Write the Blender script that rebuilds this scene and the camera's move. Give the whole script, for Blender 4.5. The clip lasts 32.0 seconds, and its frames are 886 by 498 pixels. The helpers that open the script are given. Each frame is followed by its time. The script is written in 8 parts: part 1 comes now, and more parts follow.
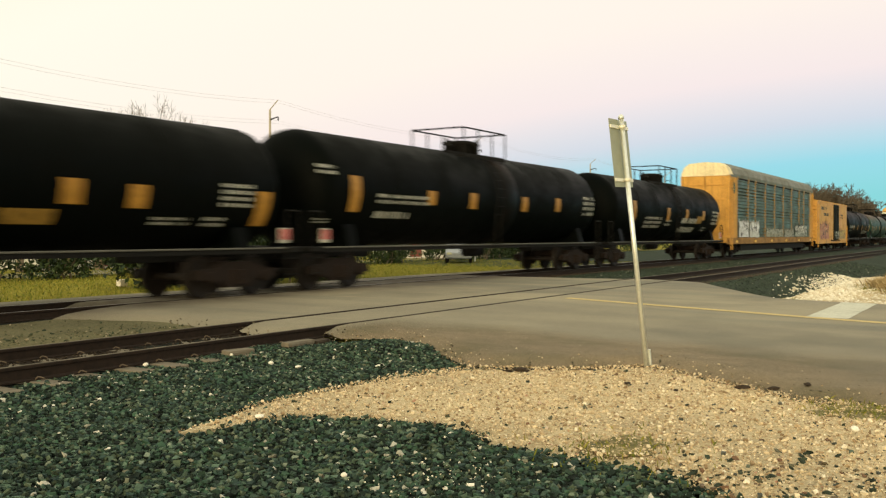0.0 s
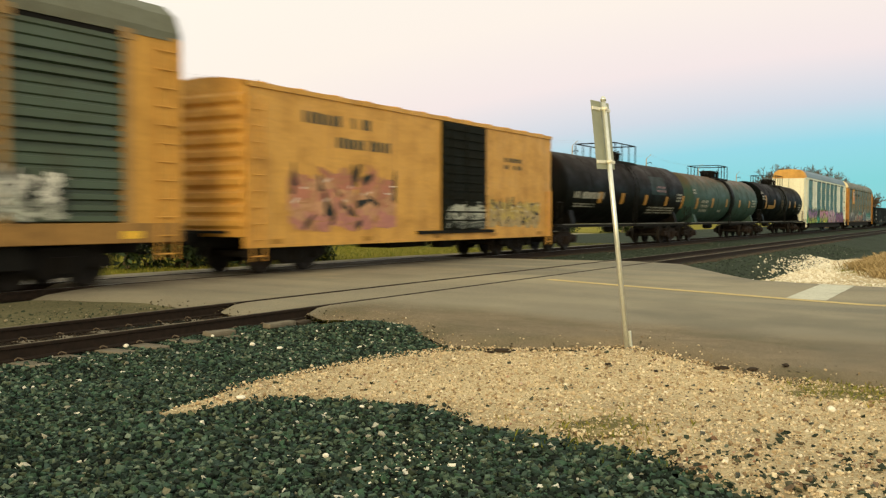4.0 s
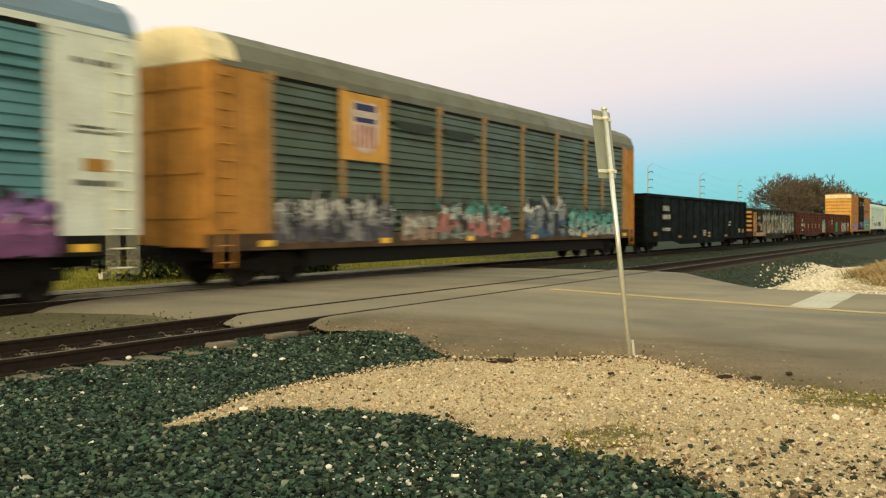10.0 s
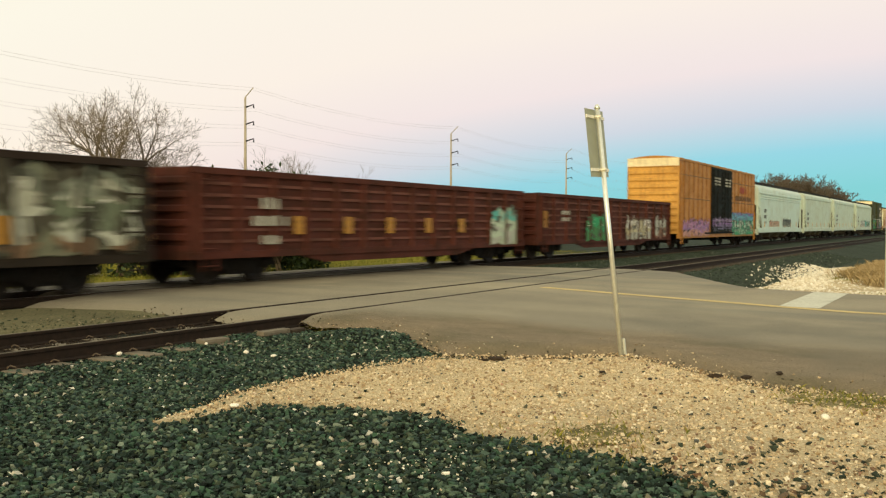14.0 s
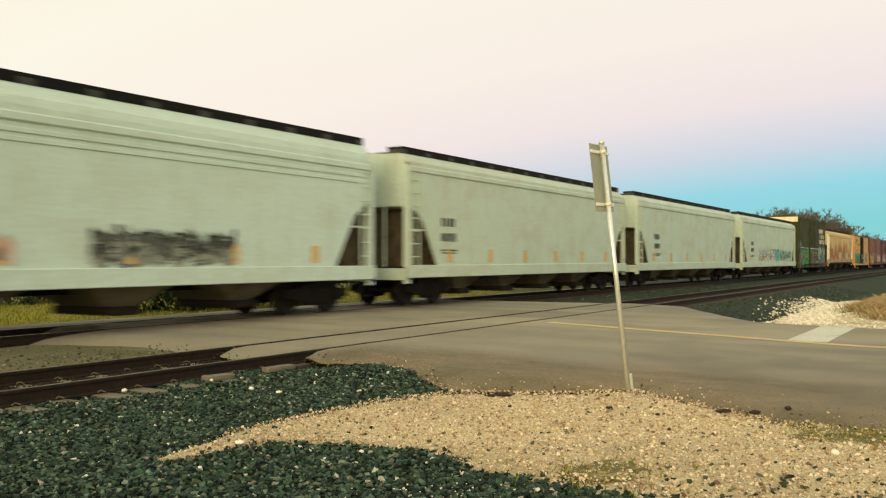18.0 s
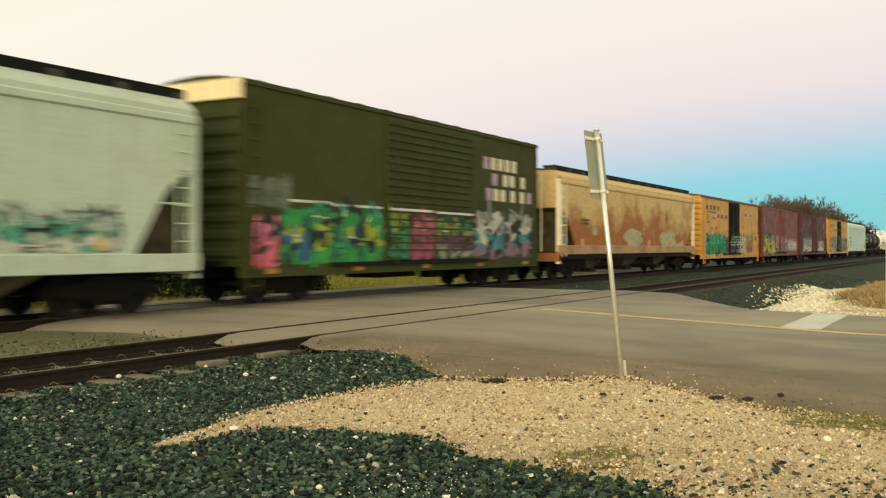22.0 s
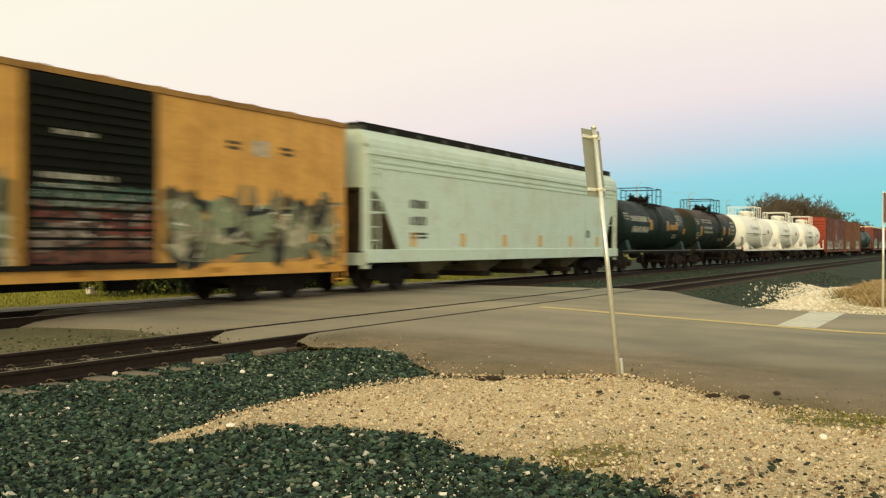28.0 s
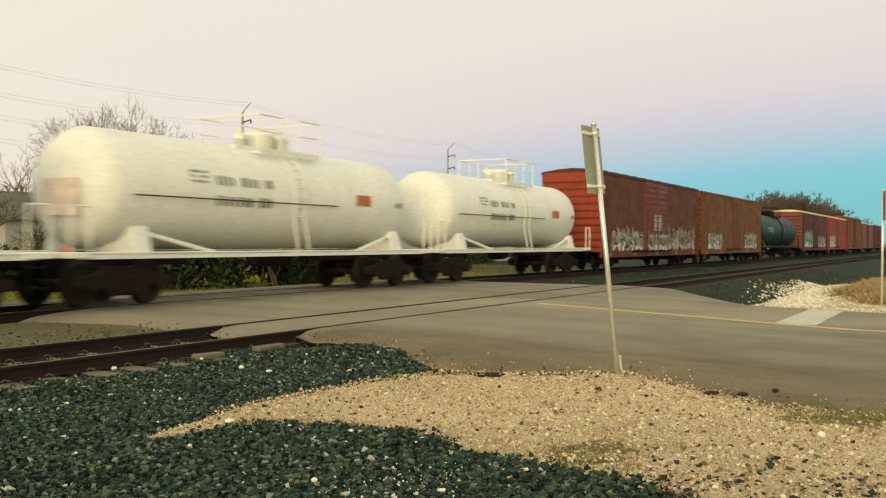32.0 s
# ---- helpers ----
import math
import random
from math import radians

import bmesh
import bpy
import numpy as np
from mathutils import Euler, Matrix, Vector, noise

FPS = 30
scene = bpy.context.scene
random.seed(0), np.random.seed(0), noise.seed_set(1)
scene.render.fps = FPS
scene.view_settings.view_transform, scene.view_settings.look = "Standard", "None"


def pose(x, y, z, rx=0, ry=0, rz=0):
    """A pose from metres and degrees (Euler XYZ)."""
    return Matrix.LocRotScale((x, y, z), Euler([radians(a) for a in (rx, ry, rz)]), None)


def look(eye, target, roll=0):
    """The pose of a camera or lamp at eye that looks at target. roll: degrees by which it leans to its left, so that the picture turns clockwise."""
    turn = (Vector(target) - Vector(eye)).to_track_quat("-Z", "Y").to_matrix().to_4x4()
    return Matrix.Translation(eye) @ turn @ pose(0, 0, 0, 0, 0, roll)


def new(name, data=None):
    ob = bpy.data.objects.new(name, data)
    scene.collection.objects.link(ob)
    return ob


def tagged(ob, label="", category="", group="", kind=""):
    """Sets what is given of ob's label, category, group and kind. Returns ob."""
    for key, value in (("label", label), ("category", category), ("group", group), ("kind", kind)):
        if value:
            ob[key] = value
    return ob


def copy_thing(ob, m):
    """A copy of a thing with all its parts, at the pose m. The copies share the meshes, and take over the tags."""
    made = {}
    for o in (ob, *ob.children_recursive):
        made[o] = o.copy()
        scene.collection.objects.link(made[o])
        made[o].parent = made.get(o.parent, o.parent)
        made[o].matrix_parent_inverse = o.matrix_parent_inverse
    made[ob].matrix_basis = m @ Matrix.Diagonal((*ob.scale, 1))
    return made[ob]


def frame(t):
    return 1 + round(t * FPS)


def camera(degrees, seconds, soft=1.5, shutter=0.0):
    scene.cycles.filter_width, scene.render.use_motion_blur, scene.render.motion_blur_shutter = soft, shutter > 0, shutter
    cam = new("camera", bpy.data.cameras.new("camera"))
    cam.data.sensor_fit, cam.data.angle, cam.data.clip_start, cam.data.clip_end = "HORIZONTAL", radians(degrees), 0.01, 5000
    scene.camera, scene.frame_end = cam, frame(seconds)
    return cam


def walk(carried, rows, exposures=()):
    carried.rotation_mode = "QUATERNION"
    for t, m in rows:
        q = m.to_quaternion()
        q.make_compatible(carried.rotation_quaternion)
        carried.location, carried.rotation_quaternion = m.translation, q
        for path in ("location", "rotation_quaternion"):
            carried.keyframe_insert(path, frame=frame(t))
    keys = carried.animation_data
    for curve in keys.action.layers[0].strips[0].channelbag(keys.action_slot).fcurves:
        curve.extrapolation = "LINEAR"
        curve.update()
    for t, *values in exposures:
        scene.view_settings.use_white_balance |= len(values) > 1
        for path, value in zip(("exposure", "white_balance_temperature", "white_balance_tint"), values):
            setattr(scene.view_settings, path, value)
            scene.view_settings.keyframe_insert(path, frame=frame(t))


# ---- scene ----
import collections

# camera held by hand beside the crossing: yaw, tilt and lean in degrees at each time
EYE = (0.0, 0.0, 1.40)
PATH = [
    (0.0, 31.37, -0.833, -0.0), (0.5, 31.105, -1.099, 0.004), (1.0, 30.837, -1.258, 0.053), (1.5, 30.61, -1.312, 0.082),
    (2.0, 30.367, -1.593, 0.144), (2.5, 30.27, -1.772, 0.177), (3.0, 30.274, -1.918, 0.163), (3.5, 30.249, -2.034, 0.184),
    (5.5, 30.325, -1.651, -0.069), (6.0, 30.31, -1.75, -0.082), (6.5, 30.357, -1.769, -0.114), (7.0, 30.38, -1.688, -0.217),
    (7.5, 30.363, -1.567, -0.236), (8.0, 30.413, -1.338, -0.28), (8.5, 30.401, -1.31, -0.236), (9.0, 30.336, -1.325, -0.24),
    (9.5, 30.38, -1.329, -0.189), (10.0, 30.386, -1.355, -0.19), (10.5, 30.18, -1.423, -0.108), (11.0, 30.124, -1.432, -0.037),
    (11.5, 30.085, -1.5, 0.031), (12.0, 30.043, -1.526, 0.123), (12.5, 30.021, -1.48, 0.222), (13.0, 30.074, -1.377, 0.263),
    (13.5, 30.055, -1.326, 0.273), (14.0, 29.904, -1.498, 0.194), (14.5, 29.821, -1.567, 0.209), (16.5, 29.995, -1.263, 0.269),
    (17.0, 30.232, -0.549, 0.121), (17.5, 30.27, 0.38, -0.07), (18.0, 30.244, 0.663, -0.026), (18.5, 30.29, 0.501, -0.018),
    (19.0, 30.266, 0.346, -0.024), (19.5, 30.227, 0.282, -0.009), (20.0, 30.245, 0.269, -0.03), (20.5, 30.112, 0.206, -0.029),
    (21.0, 29.955, 0.038, -0.004), (21.5, 29.917, -0.12, 0.046), (22.0, 29.907, -0.156, 0.1), (22.5, 29.968, -0.161, 0.116),
    (23.0, 30.021, -0.205, 0.14), (23.5, 30.073, -0.146, 0.113), (24.0, 30.09, -0.015, 0.095), (24.5, 29.976, -0.001, 0.144),
    (25.0, 29.87, 0.004, 0.219), (25.5, 29.873, -0.033, 0.247), (27.5, 29.788, -0.139, 0.197), (28.0, 29.727, -0.303, 0.232),
    (28.5, 29.662, -0.347, 0.281), (29.0, 29.653, -0.433, 0.337), (29.5, 29.606, -0.467, 0.373), (30.0, 29.671, -0.532, 0.424),
    (30.5, 29.767, -0.594, 0.403), (31.0, 29.704, -0.549, 0.358), (31.5, 29.65, -0.533, 0.366), (32.0, 29.687, -0.532, 0.438),
]


def held(yaw, tilt, lean):
    y, p = radians(yaw), radians(tilt)
    way = Vector((math.cos(y) * math.cos(p), math.sin(y) * math.cos(p), math.sin(p)))
    return look(EYE, Vector(EYE) + way, lean)


cam = camera(50.82, 32.0, soft=1.25, shutter=0.6)
walk(cam, [(t, held(a, b, c)) for t, a, b, c in PATH],
     exposures=((0, 0.04), (1, -0.01), (2, 0.0), (4, 0.01), (7, -0.01), (10, -0.02), (13, -0.05), (14.5, -0.03), (18, -0.05), (20, -0.06), (25, -0.03), (29, -0.04), (30.5, -0.08), (31.5, -0.20), (32, -0.22)))

# ---- sky and low sun ----
SUN_AZ, SUN_EL = radians(180 + 14.5), radians(8)
world = bpy.data.worlds.new("evening_sky")
scene.world = world
world.use_nodes = True
wn, wl = world.node_tree.nodes, world.node_tree.links
wn.clear()


def wmath(op, a, b=None):
    n = wn.new("ShaderNodeMath")
    n.operation = op
    for i, v in enumerate((a, b)):
        if v is None:
            continue
        if isinstance(v, (int, float)):
            n.inputs[i].default_value = v
        else:
            wl.new(v, n.inputs[i])
    return n.outputs[0]


w_co = wn.new("ShaderNodeTexCoord")
w_xyz = wn.new("ShaderNodeSeparateXYZ")
wl.new(w_co.outputs["Generated"], w_xyz.inputs[0])
# height above the horizon, lifted towards the sun's side, where the twilight band fades out
w_away = wmath("ADD", wmath("MULTIPLY", w_xyz.outputs[0], 0.985), wmath("MULTIPLY", w_xyz.outputs[1], -0.17))
w_off = wmath("SUBTRACT", 1.0, w_away)
w_lift = wmath("ADD", wmath("MULTIPLY", w_off, 0.18), wmath("MULTIPLY", wmath("MULTIPLY", w_off, w_off), 0.30))
w_pos = wmath("ADD", wmath("MAXIMUM", w_xyz.outputs[2], 0.0), w_lift)
w_ramp = wn.new("ShaderNodeValToRGB")
BANDS = ((0.0, (0.19, 0.61, 0.64)), (0.045, (0.15, 0.585, 0.655)), (0.085, (0.22, 0.59, 0.725)), (0.125, (0.56, 0.60, 0.70)),
         (0.175, (0.84, 0.71, 0.705)), (0.25, (0.93, 0.81, 0.715)), (0.40, (0.96, 0.89, 0.745)), (0.65, (0.97, 0.88, 0.62)), (1.0, (0.92, 0.87, 0.67)))
while len(w_ramp.color_ramp.elements) < len(BANDS):
    w_ramp.color_ramp.elements.new(0.5)
for e, (p, c) in zip(w_ramp.color_ramp.elements, BANDS):
    e.position, e.color = p, (*c, 1)
wl.new(w_pos, w_ramp.inputs[0])
w_sky = wn.new("ShaderNodeTexSky")
w_sky.sky_type, w_sky.sun_disc, w_sky.sun_elevation, w_sky.sun_rotation = "NISHITA", False, SUN_EL, math.pi / 2 - SUN_AZ
w_mix = wn.new("ShaderNodeMix")
w_mix.data_type, w_mix.blend_type = "RGBA", "ADD"
w_mix.inputs[0].default_value = 0.02
wl.new(w_ramp.outputs[0], w_mix.inputs[6])
wl.new(w_sky.outputs[0], w_mix.inputs[7])
w_bg = wn.new("ShaderNodeBackground")
w_bg.inputs[1].default_value = 1.0
wl.new(w_mix.outputs[2], w_bg.inputs[0])
w_out = wn.new("ShaderNodeOutputWorld")
wl.new(w_bg.outputs[0], w_out.inputs[0])

sun = new("sun", bpy.data.lights.new("sun", "SUN"))
sun.data.energy, sun.data.angle, sun.data.color = 2.7, radians(34), (1.0, 0.77, 0.42)
sun.matrix_world = look((0, 0, 0), (-math.cos(SUN_AZ) * math.cos(SUN_EL), -math.sin(SUN_AZ) * math.cos(SUN_EL), -math.sin(SUN_EL)))


# ---- materials ----
def material(name, rough=0.6, metal=0.0):
    m = bpy.data.materials.new(name)
    m.use_nodes = True
    b = m.node_tree.nodes["Principled BSDF"]
    b.inputs["Roughness"].default_value, b.inputs["Metallic"].default_value = rough, metal
    return m, m.node_tree.nodes, m.node_tree.links, b


def tex(n, l, kind, scale, squash=(1, 1, 1), detail=4.0, rough=0.6, seed=0.0):
    """A texture in the thing's own metres, stretched by squash."""
    co, mp, tx = n.new("ShaderNodeTexCoord"), n.new("ShaderNodeMapping"), n.new(kind)
    mp.inputs["Scale"].default_value = squash
    mp.inputs["Location"].default_value = (seed * 3.1, seed * 1.7, seed * 0.9)
    l.new(co.outputs["Object"], mp.inputs[0])
    l.new(mp.outputs[0], tx.inputs["Vector"])
    tx.inputs["Scale"].default_value = scale
    if kind == "ShaderNodeTexNoise":
        tx.inputs["Detail"].default_value, tx.inputs["Roughness"].default_value = detail, rough
    return tx


def ramp(n, l, src, stops):
    r = n.new("ShaderNodeValToRGB")
    while len(r.color_ramp.elements) < len(stops):
        r.color_ramp.elements.new(0.5)
    for e, (p, c) in zip(r.color_ramp.elements, stops):
        e.position, e.color = p, (*c, 1) if len(c) == 3 else c
    l.new(src, r.inputs[0])
    return r.outputs[0]


def mix(n, l, fac, a, b, mode="MIX"):
    m = n.new("ShaderNodeMix")
    m.data_type, m.blend_type = "RGBA", mode
    for i, v in ((0, fac), (6, a), (7, b)):
        if isinstance(v, (int, float)):
            m.inputs[i].default_value = v
        elif isinstance(v, tuple):
            m.inputs[i].default_value = (*v, 1)
        else:
            l.new(v, m.inputs[i])
    return m.outputs[2]


def bump(n, l, b, src, strength, distance):
    k = n.new("ShaderNodeBump")
    k.inputs["Strength"].default_value, k.inputs["Distance"].default_value = strength, distance
    l.new(src, k.inputs["Height"])
    l.new(k.outputs[0], b.inputs["Normal"])


def grey(v):
    return (v, v, v)


def paint(name, rgb, rough=0.6, dirt=(0.10, 0.07, 0.045), amount=0.5, streak=0.5, metal=0.0, seed=0.0, shine=0.25):
    """Weathered paint on steel: blotches of grime, streaks that run down, fine grain."""
    m, n, l, b = material(name, rough, metal)
    b.inputs["Specular IOR Level"].default_value = shine
    blot = tex(n, l, "ShaderNodeTexNoise", 0.9, (1, 1, 1.6), 6, 0.65, seed)
    run = tex(n, l, "ShaderNodeTexNoise", 2.4, (2.2, 2.2, 0.16), 4, 0.6, seed + 2)
    fine = tex(n, l, "ShaderNodeTexNoise", 14, (1, 1, 1), 3, 0.6, seed + 5)
    f1 = ramp(n, l, blot.outputs[0], ((0.46, grey(0)), (0.78, grey(amount))))
    f2 = ramp(n, l, run.outputs[0], ((0.50, grey(0)), (0.80, grey(streak))))
    c = mix(n, l, f1, rgb, dirt)
    c = mix(n, l, f2, c, dirt)
    v = ramp(n, l, fine.outputs[0], ((0.25, grey(0.82)), (0.75, grey(1.12))))
    c = mix(n, l, 1.0, c, v, "MULTIPLY")
    l.new(c, b.inputs["Base Color"])
    l.new(ramp(n, l, blot.outputs[0], ((0.3, grey(max(rough - 0.1, 0.1))), (0.75, grey(min(rough + 0.25, 1))))), b.inputs["Roughness"])
    bump(n, l, b, blot.outputs[0], 0.08, 0.02)
    return m


def rust_top(m, level, rgb, amount=0.9, seed=0.0):
    """Rust that has eaten into the paint along the top of a shell, in uneven tongues that run down."""
    n, l = m.node_tree.nodes, m.node_tree.links
    b = n["Principled BSDF"]
    old = b.inputs["Base Color"].links[0].from_socket
    co, sep, add = n.new("ShaderNodeTexCoord"), n.new("ShaderNodeSeparateXYZ"), n.new("ShaderNodeMath")
    l.new(co.outputs["Object"], sep.inputs[0])
    run = tex(n, l, "ShaderNodeTexNoise", 0.9, (1.1, 1.1, 0.5), 6, 0.66, seed + 31)
    add.operation = "MULTIPLY_ADD"
    l.new(run.outputs[0], add.inputs[0])
    add.inputs[1].default_value = 2.2
    l.new(sep.outputs[2], add.inputs[2])
    f = n.new("ShaderNodeMapRange")
    for k, v in zip(("From Min", "From Max", "To Min", "To Max"), (level + 0.75, level + 1.6, 0.0, amount)):
        f.inputs[k].default_value = v
    l.new(add.outputs[0], f.inputs["Value"])
    l.new(mix(n, l, f.outputs[0], old, rgb), b.inputs["Base Color"])
    return m


def speckle(name, stops, scale, rough=0.95, big=0.35, big_dark=0.75, bump_d=0.02):
    """Loose ground: a fine grain in several tones and large soft variation."""
    m, n, l, b = material(name, rough)
    b.inputs["Specular IOR Level"].default_value = 0.2
    g = tex(n, l, "ShaderNodeTexNoise", scale, (1, 1, 1), 5, 0.7)
    w = tex(n, l, "ShaderNodeTexNoise", big, (1, 1, 1), 5, 0.6, 4)
    c = ramp(n, l, g.outputs[0], stops)
    c = mix(n, l, 1.0, c, ramp(n, l, w.outputs[0], ((0.3, grey(big_dark)), (0.7, grey(1.15)))), "MULTIPLY")
    l.new(c, b.inputs["Base Color"])
    bump(n, l, b, g.outputs[0], 0.6, bump_d)
    return m


def stone(name, stops, rough=0.85):
    """Loose stones joined into one mesh: each has its own tone, with grain on it."""
    m, n, l, b = material(name, rough)
    b.inputs["Specular IOR Level"].default_value = 0.25
    geo = n.new("ShaderNodeNewGeometry")
    c = ramp(n, l, geo.outputs["Random Per Island"], stops)
    g = tex(n, l, "ShaderNodeTexNoise", 60, (1, 1, 1), 3, 0.6)
    c = mix(n, l, 1.0, c, ramp(n, l, g.outputs[0], ((0.3, grey(0.75)), (0.7, grey(1.2)))), "MULTIPLY")
    l.new(c, b.inputs["Base Color"])
    bump(n, l, b, g.outputs[0], 0.4, 0.01)
    return m


def plain(name, rgb, rough=0.5, metal=0.0, scale=8.0, vary=0.15):
    m, n, l, b = material(name, rough, metal)
    b.inputs["Specular IOR Level"].default_value = 0.3
    g = tex(n, l, "ShaderNodeTexNoise", scale, (1, 1, 1), 4, 0.6)
    c = mix(n, l, 1.0, rgb, ramp(n, l, g.outputs[0], ((0.3, grey(1 - vary)), (0.7, grey(1 + vary)))), "MULTIPLY")
    l.new(c, b.inputs["Base Color"])
    return m


def asphalt():
    """Old asphalt: fine aggregate, smooth dusty areas, darker wheel paths and a few faint patches."""
    m, n, l, b = material("worn_asphalt", 0.85)
    b.inputs["Specular IOR Level"].default_value = 0.25
    g = tex(n, l, "ShaderNodeTexNoise", 70, (1, 1, 1), 4, 0.7)
    c = ramp(n, l, g.outputs[0], ((0.3, (0.165, 0.148, 0.107)), (0.52, (0.258, 0.231, 0.168)), (0.7, (0.345, 0.31, 0.228)), (0.8, (0.50, 0.45, 0.34))))
    dust = tex(n, l, "ShaderNodeTexNoise", 0.22, (1, 1, 1), 6, 0.62, 3)
    c = mix(n, l, ramp(n, l, dust.outputs[0], ((0.42, grey(0)), (0.68, grey(0.7)))), c, (0.385, 0.34, 0.23))
    worn = tex(n, l, "ShaderNodeTexNoise", 0.42, (1.4, 0.13, 1), 3, 0.5, 7)   # wheel paths along the road
    c = mix(n, l, 1.0, c, ramp(n, l, worn.outputs[0], ((0.36, (0.76, 0.80, 0.85)), (0.5, grey(1.0)), (0.64, grey(1.08)))), "MULTIPLY")
    co, sep = n.new("ShaderNodeTexCoord"), n.new("ShaderNodeSeparateXYZ")
    l.new(co.outputs["Object"], sep.inputs[0])

    def span(src, lo, hi, a0, a1):
        r = n.new("ShaderNodeMapRange")
        for k, v in zip(("From Min", "From Max", "To Min", "To Max"), (lo, hi, a0, a1)):
            r.inputs[k].default_value = v
        l.new(src, r.inputs["Value"])
        return r.outputs[0]

    def calc(op, p, q):
        m_ = n.new("ShaderNodeMath")
        m_.operation = op
        for i, v in enumerate((p, q)):
            if isinstance(v, (int, float)):
                m_.inputs[i].default_value = v
            else:
                l.new(v, m_.inputs[i])
        return m_.outputs[0]

    # trodden soil on the shoulder, up to the first track
    edge = calc("ADD", sep.outputs[0], calc("MULTIPLY", dust.outputs[0], -3.2))
    mud = calc("MULTIPLY", span(edge, 10.7, 11.9, 0.88, 0.0), span(sep.outputs[1], 8.5, 9.2, 1.0, 0.0))
    grit = ramp(n, l, g.outputs[0], ((0.34, (0.095, 0.07, 0.04)), (0.53, (0.22, 0.170, 0.104)), (0.70, (0.345, 0.275, 0.175)), (0.78, (0.55, 0.47, 0.34))))
    soil = tex(n, l, "ShaderNodeTexNoise", 1.3, (1, 0.6, 1), 5, 0.65, 21)
    grit = mix(n, l, 1.0, grit, ramp(n, l, soil.outputs[0], ((0.36, (0.62, 0.66, 0.56)), (0.52, grey(0.95)), (0.66, grey(1.18)))), "MULTIPLY")
    c = mix(n, l, mud, c, grit)
    # rust and grease along the main line, with the train's shade mixed in
    rusty = calc("MULTIPLY", span(sep.outputs[1], 13.7, 15.0, 0.0, 1.0), span(sep.outputs[1], 17.2, 18.0, 1.0, 0.0))
    c = mix(n, l, calc("MULTIPLY", rusty, span(soil.outputs[0], 0.38, 0.62, 0.35, 0.85)), c, (0.085, 0.066, 0.046))
    patch = tex(n, l, "ShaderNodeTexNoise", 0.33, (1, 1, 1), 3, 0.5, 12)
    c = mix(n, l, ramp(n, l, patch.outputs[0], ((0.53, grey(0)), (0.66, grey(0.45)))), c, (0.135, 0.128, 0.095))
    l.new(c, b.inputs["Base Color"])
    bump(n, l, b, g.outputs[0], 0.4, 0.004)
    return m


def rusted(name, cream, rust, seed):
    """Pale paint eaten by rust that creeps up from the sill in uneven tongues and runs down in streaks."""
    m, n, l, b = material(name, 0.7)
    b.inputs["Specular IOR Level"].default_value = 0.2
    co, sep = n.new("ShaderNodeTexCoord"), n.new("ShaderNodeSeparateXYZ")
    l.new(co.outputs["Object"], sep.inputs[0])
    cloud = tex(n, l, "ShaderNodeTexNoise", 0.55, (1, 1, 1.2), 6, 0.65, seed)
    run = tex(n, l, "ShaderNodeTexNoise", 2.0, (2.4, 2.4, 0.14), 5, 0.65, seed + 2)
    add, sub = n.new("ShaderNodeMath"), n.new("ShaderNodeMath")
    add.operation, sub.operation = "MULTIPLY_ADD", "MULTIPLY_ADD"
    l.new(cloud.outputs[0], add.inputs[0])
    add.inputs[1].default_value = 2.5
    soft_run = n.new("ShaderNodeMath")
    soft_run.operation = "MULTIPLY_ADD"
    l.new(run.outputs[0], soft_run.inputs[0])
    soft_run.inputs[1].default_value, soft_run.inputs[2].default_value = 0.4, 0.04
    l.new(soft_run.outputs[0], add.inputs[2])
    l.new(sep.outputs[2], sub.inputs[0])
    sub.inputs[1].default_value = -0.33
    l.new(add.outputs[0], sub.inputs[2])
    c = mix(n, l, ramp(n, l, sub.outputs[0], ((0.26, grey(0.05)), (0.55, grey(0.5)), (0.85, grey(0.95)))), cream, rust)
    fine = tex(n, l, "ShaderNodeTexNoise", 9, (1, 1, 1), 4, 0.6, seed + 4)
    c = mix(n, l, 1.0, c, ramp(n, l, fine.outputs[0], ((0.25, grey(0.72)), (0.75, grey(1.2)))), "MULTIPLY")
    l.new(c, b.inputs["Base Color"])
    bump(n, l, b, cloud.outputs[0], 0.1, 0.02)
    return m


M_ASPHALT = asphalt()
M_GRAVEL = speckle("limestone_gravel", ((0.3, (0.36, 0.285, 0.165)), (0.5, (0.60, 0.49, 0.30)), (0.70, (0.80, 0.69, 0.47))), 30, 0.95, 0.7, 0.74, 0.03)
# near-black bed, so shade in the gaps between stones is in the colour
M_BALLAST = speckle("dark_ballast", ((0.35, (0.003, 0.006, 0.004)), (0.6, (0.010, 0.018, 0.012)), (0.8, (0.022, 0.036, 0.026))), 22, 0.95, 0.4, 0.75, 0.05)
M_DIRT = speckle("tan_dirt", ((0.3, (0.085, 0.085, 0.040)), (0.55, (0.165, 0.152, 0.082)), (0.8, (0.27, 0.235, 0.14))), 18, 0.95, 0.5, 0.65, 0.02)
M_FIELD = speckle("dry_grass_field", ((0.3, (0.11, 0.115, 0.008)), (0.5, (0.25, 0.225, 0.014)), (0.75, (0.35, 0.29, 0.035))), 6, 0.95, 0.09, 0.7, 0.05)
M_BLADE = stone("grass_blades", ((0.0, (0.07, 0.10, 0.012)), (0.5, (0.20, 0.21, 0.025)), (1.0, (0.34, 0.29, 0.06))), 0.8)
M_STRAW = stone("straw_blades", ((0.0, (0.19, 0.14, 0.06)), (0.5, (0.40, 0.295, 0.14)), (1.0, (0.56, 0.45, 0.26))), 0.8)
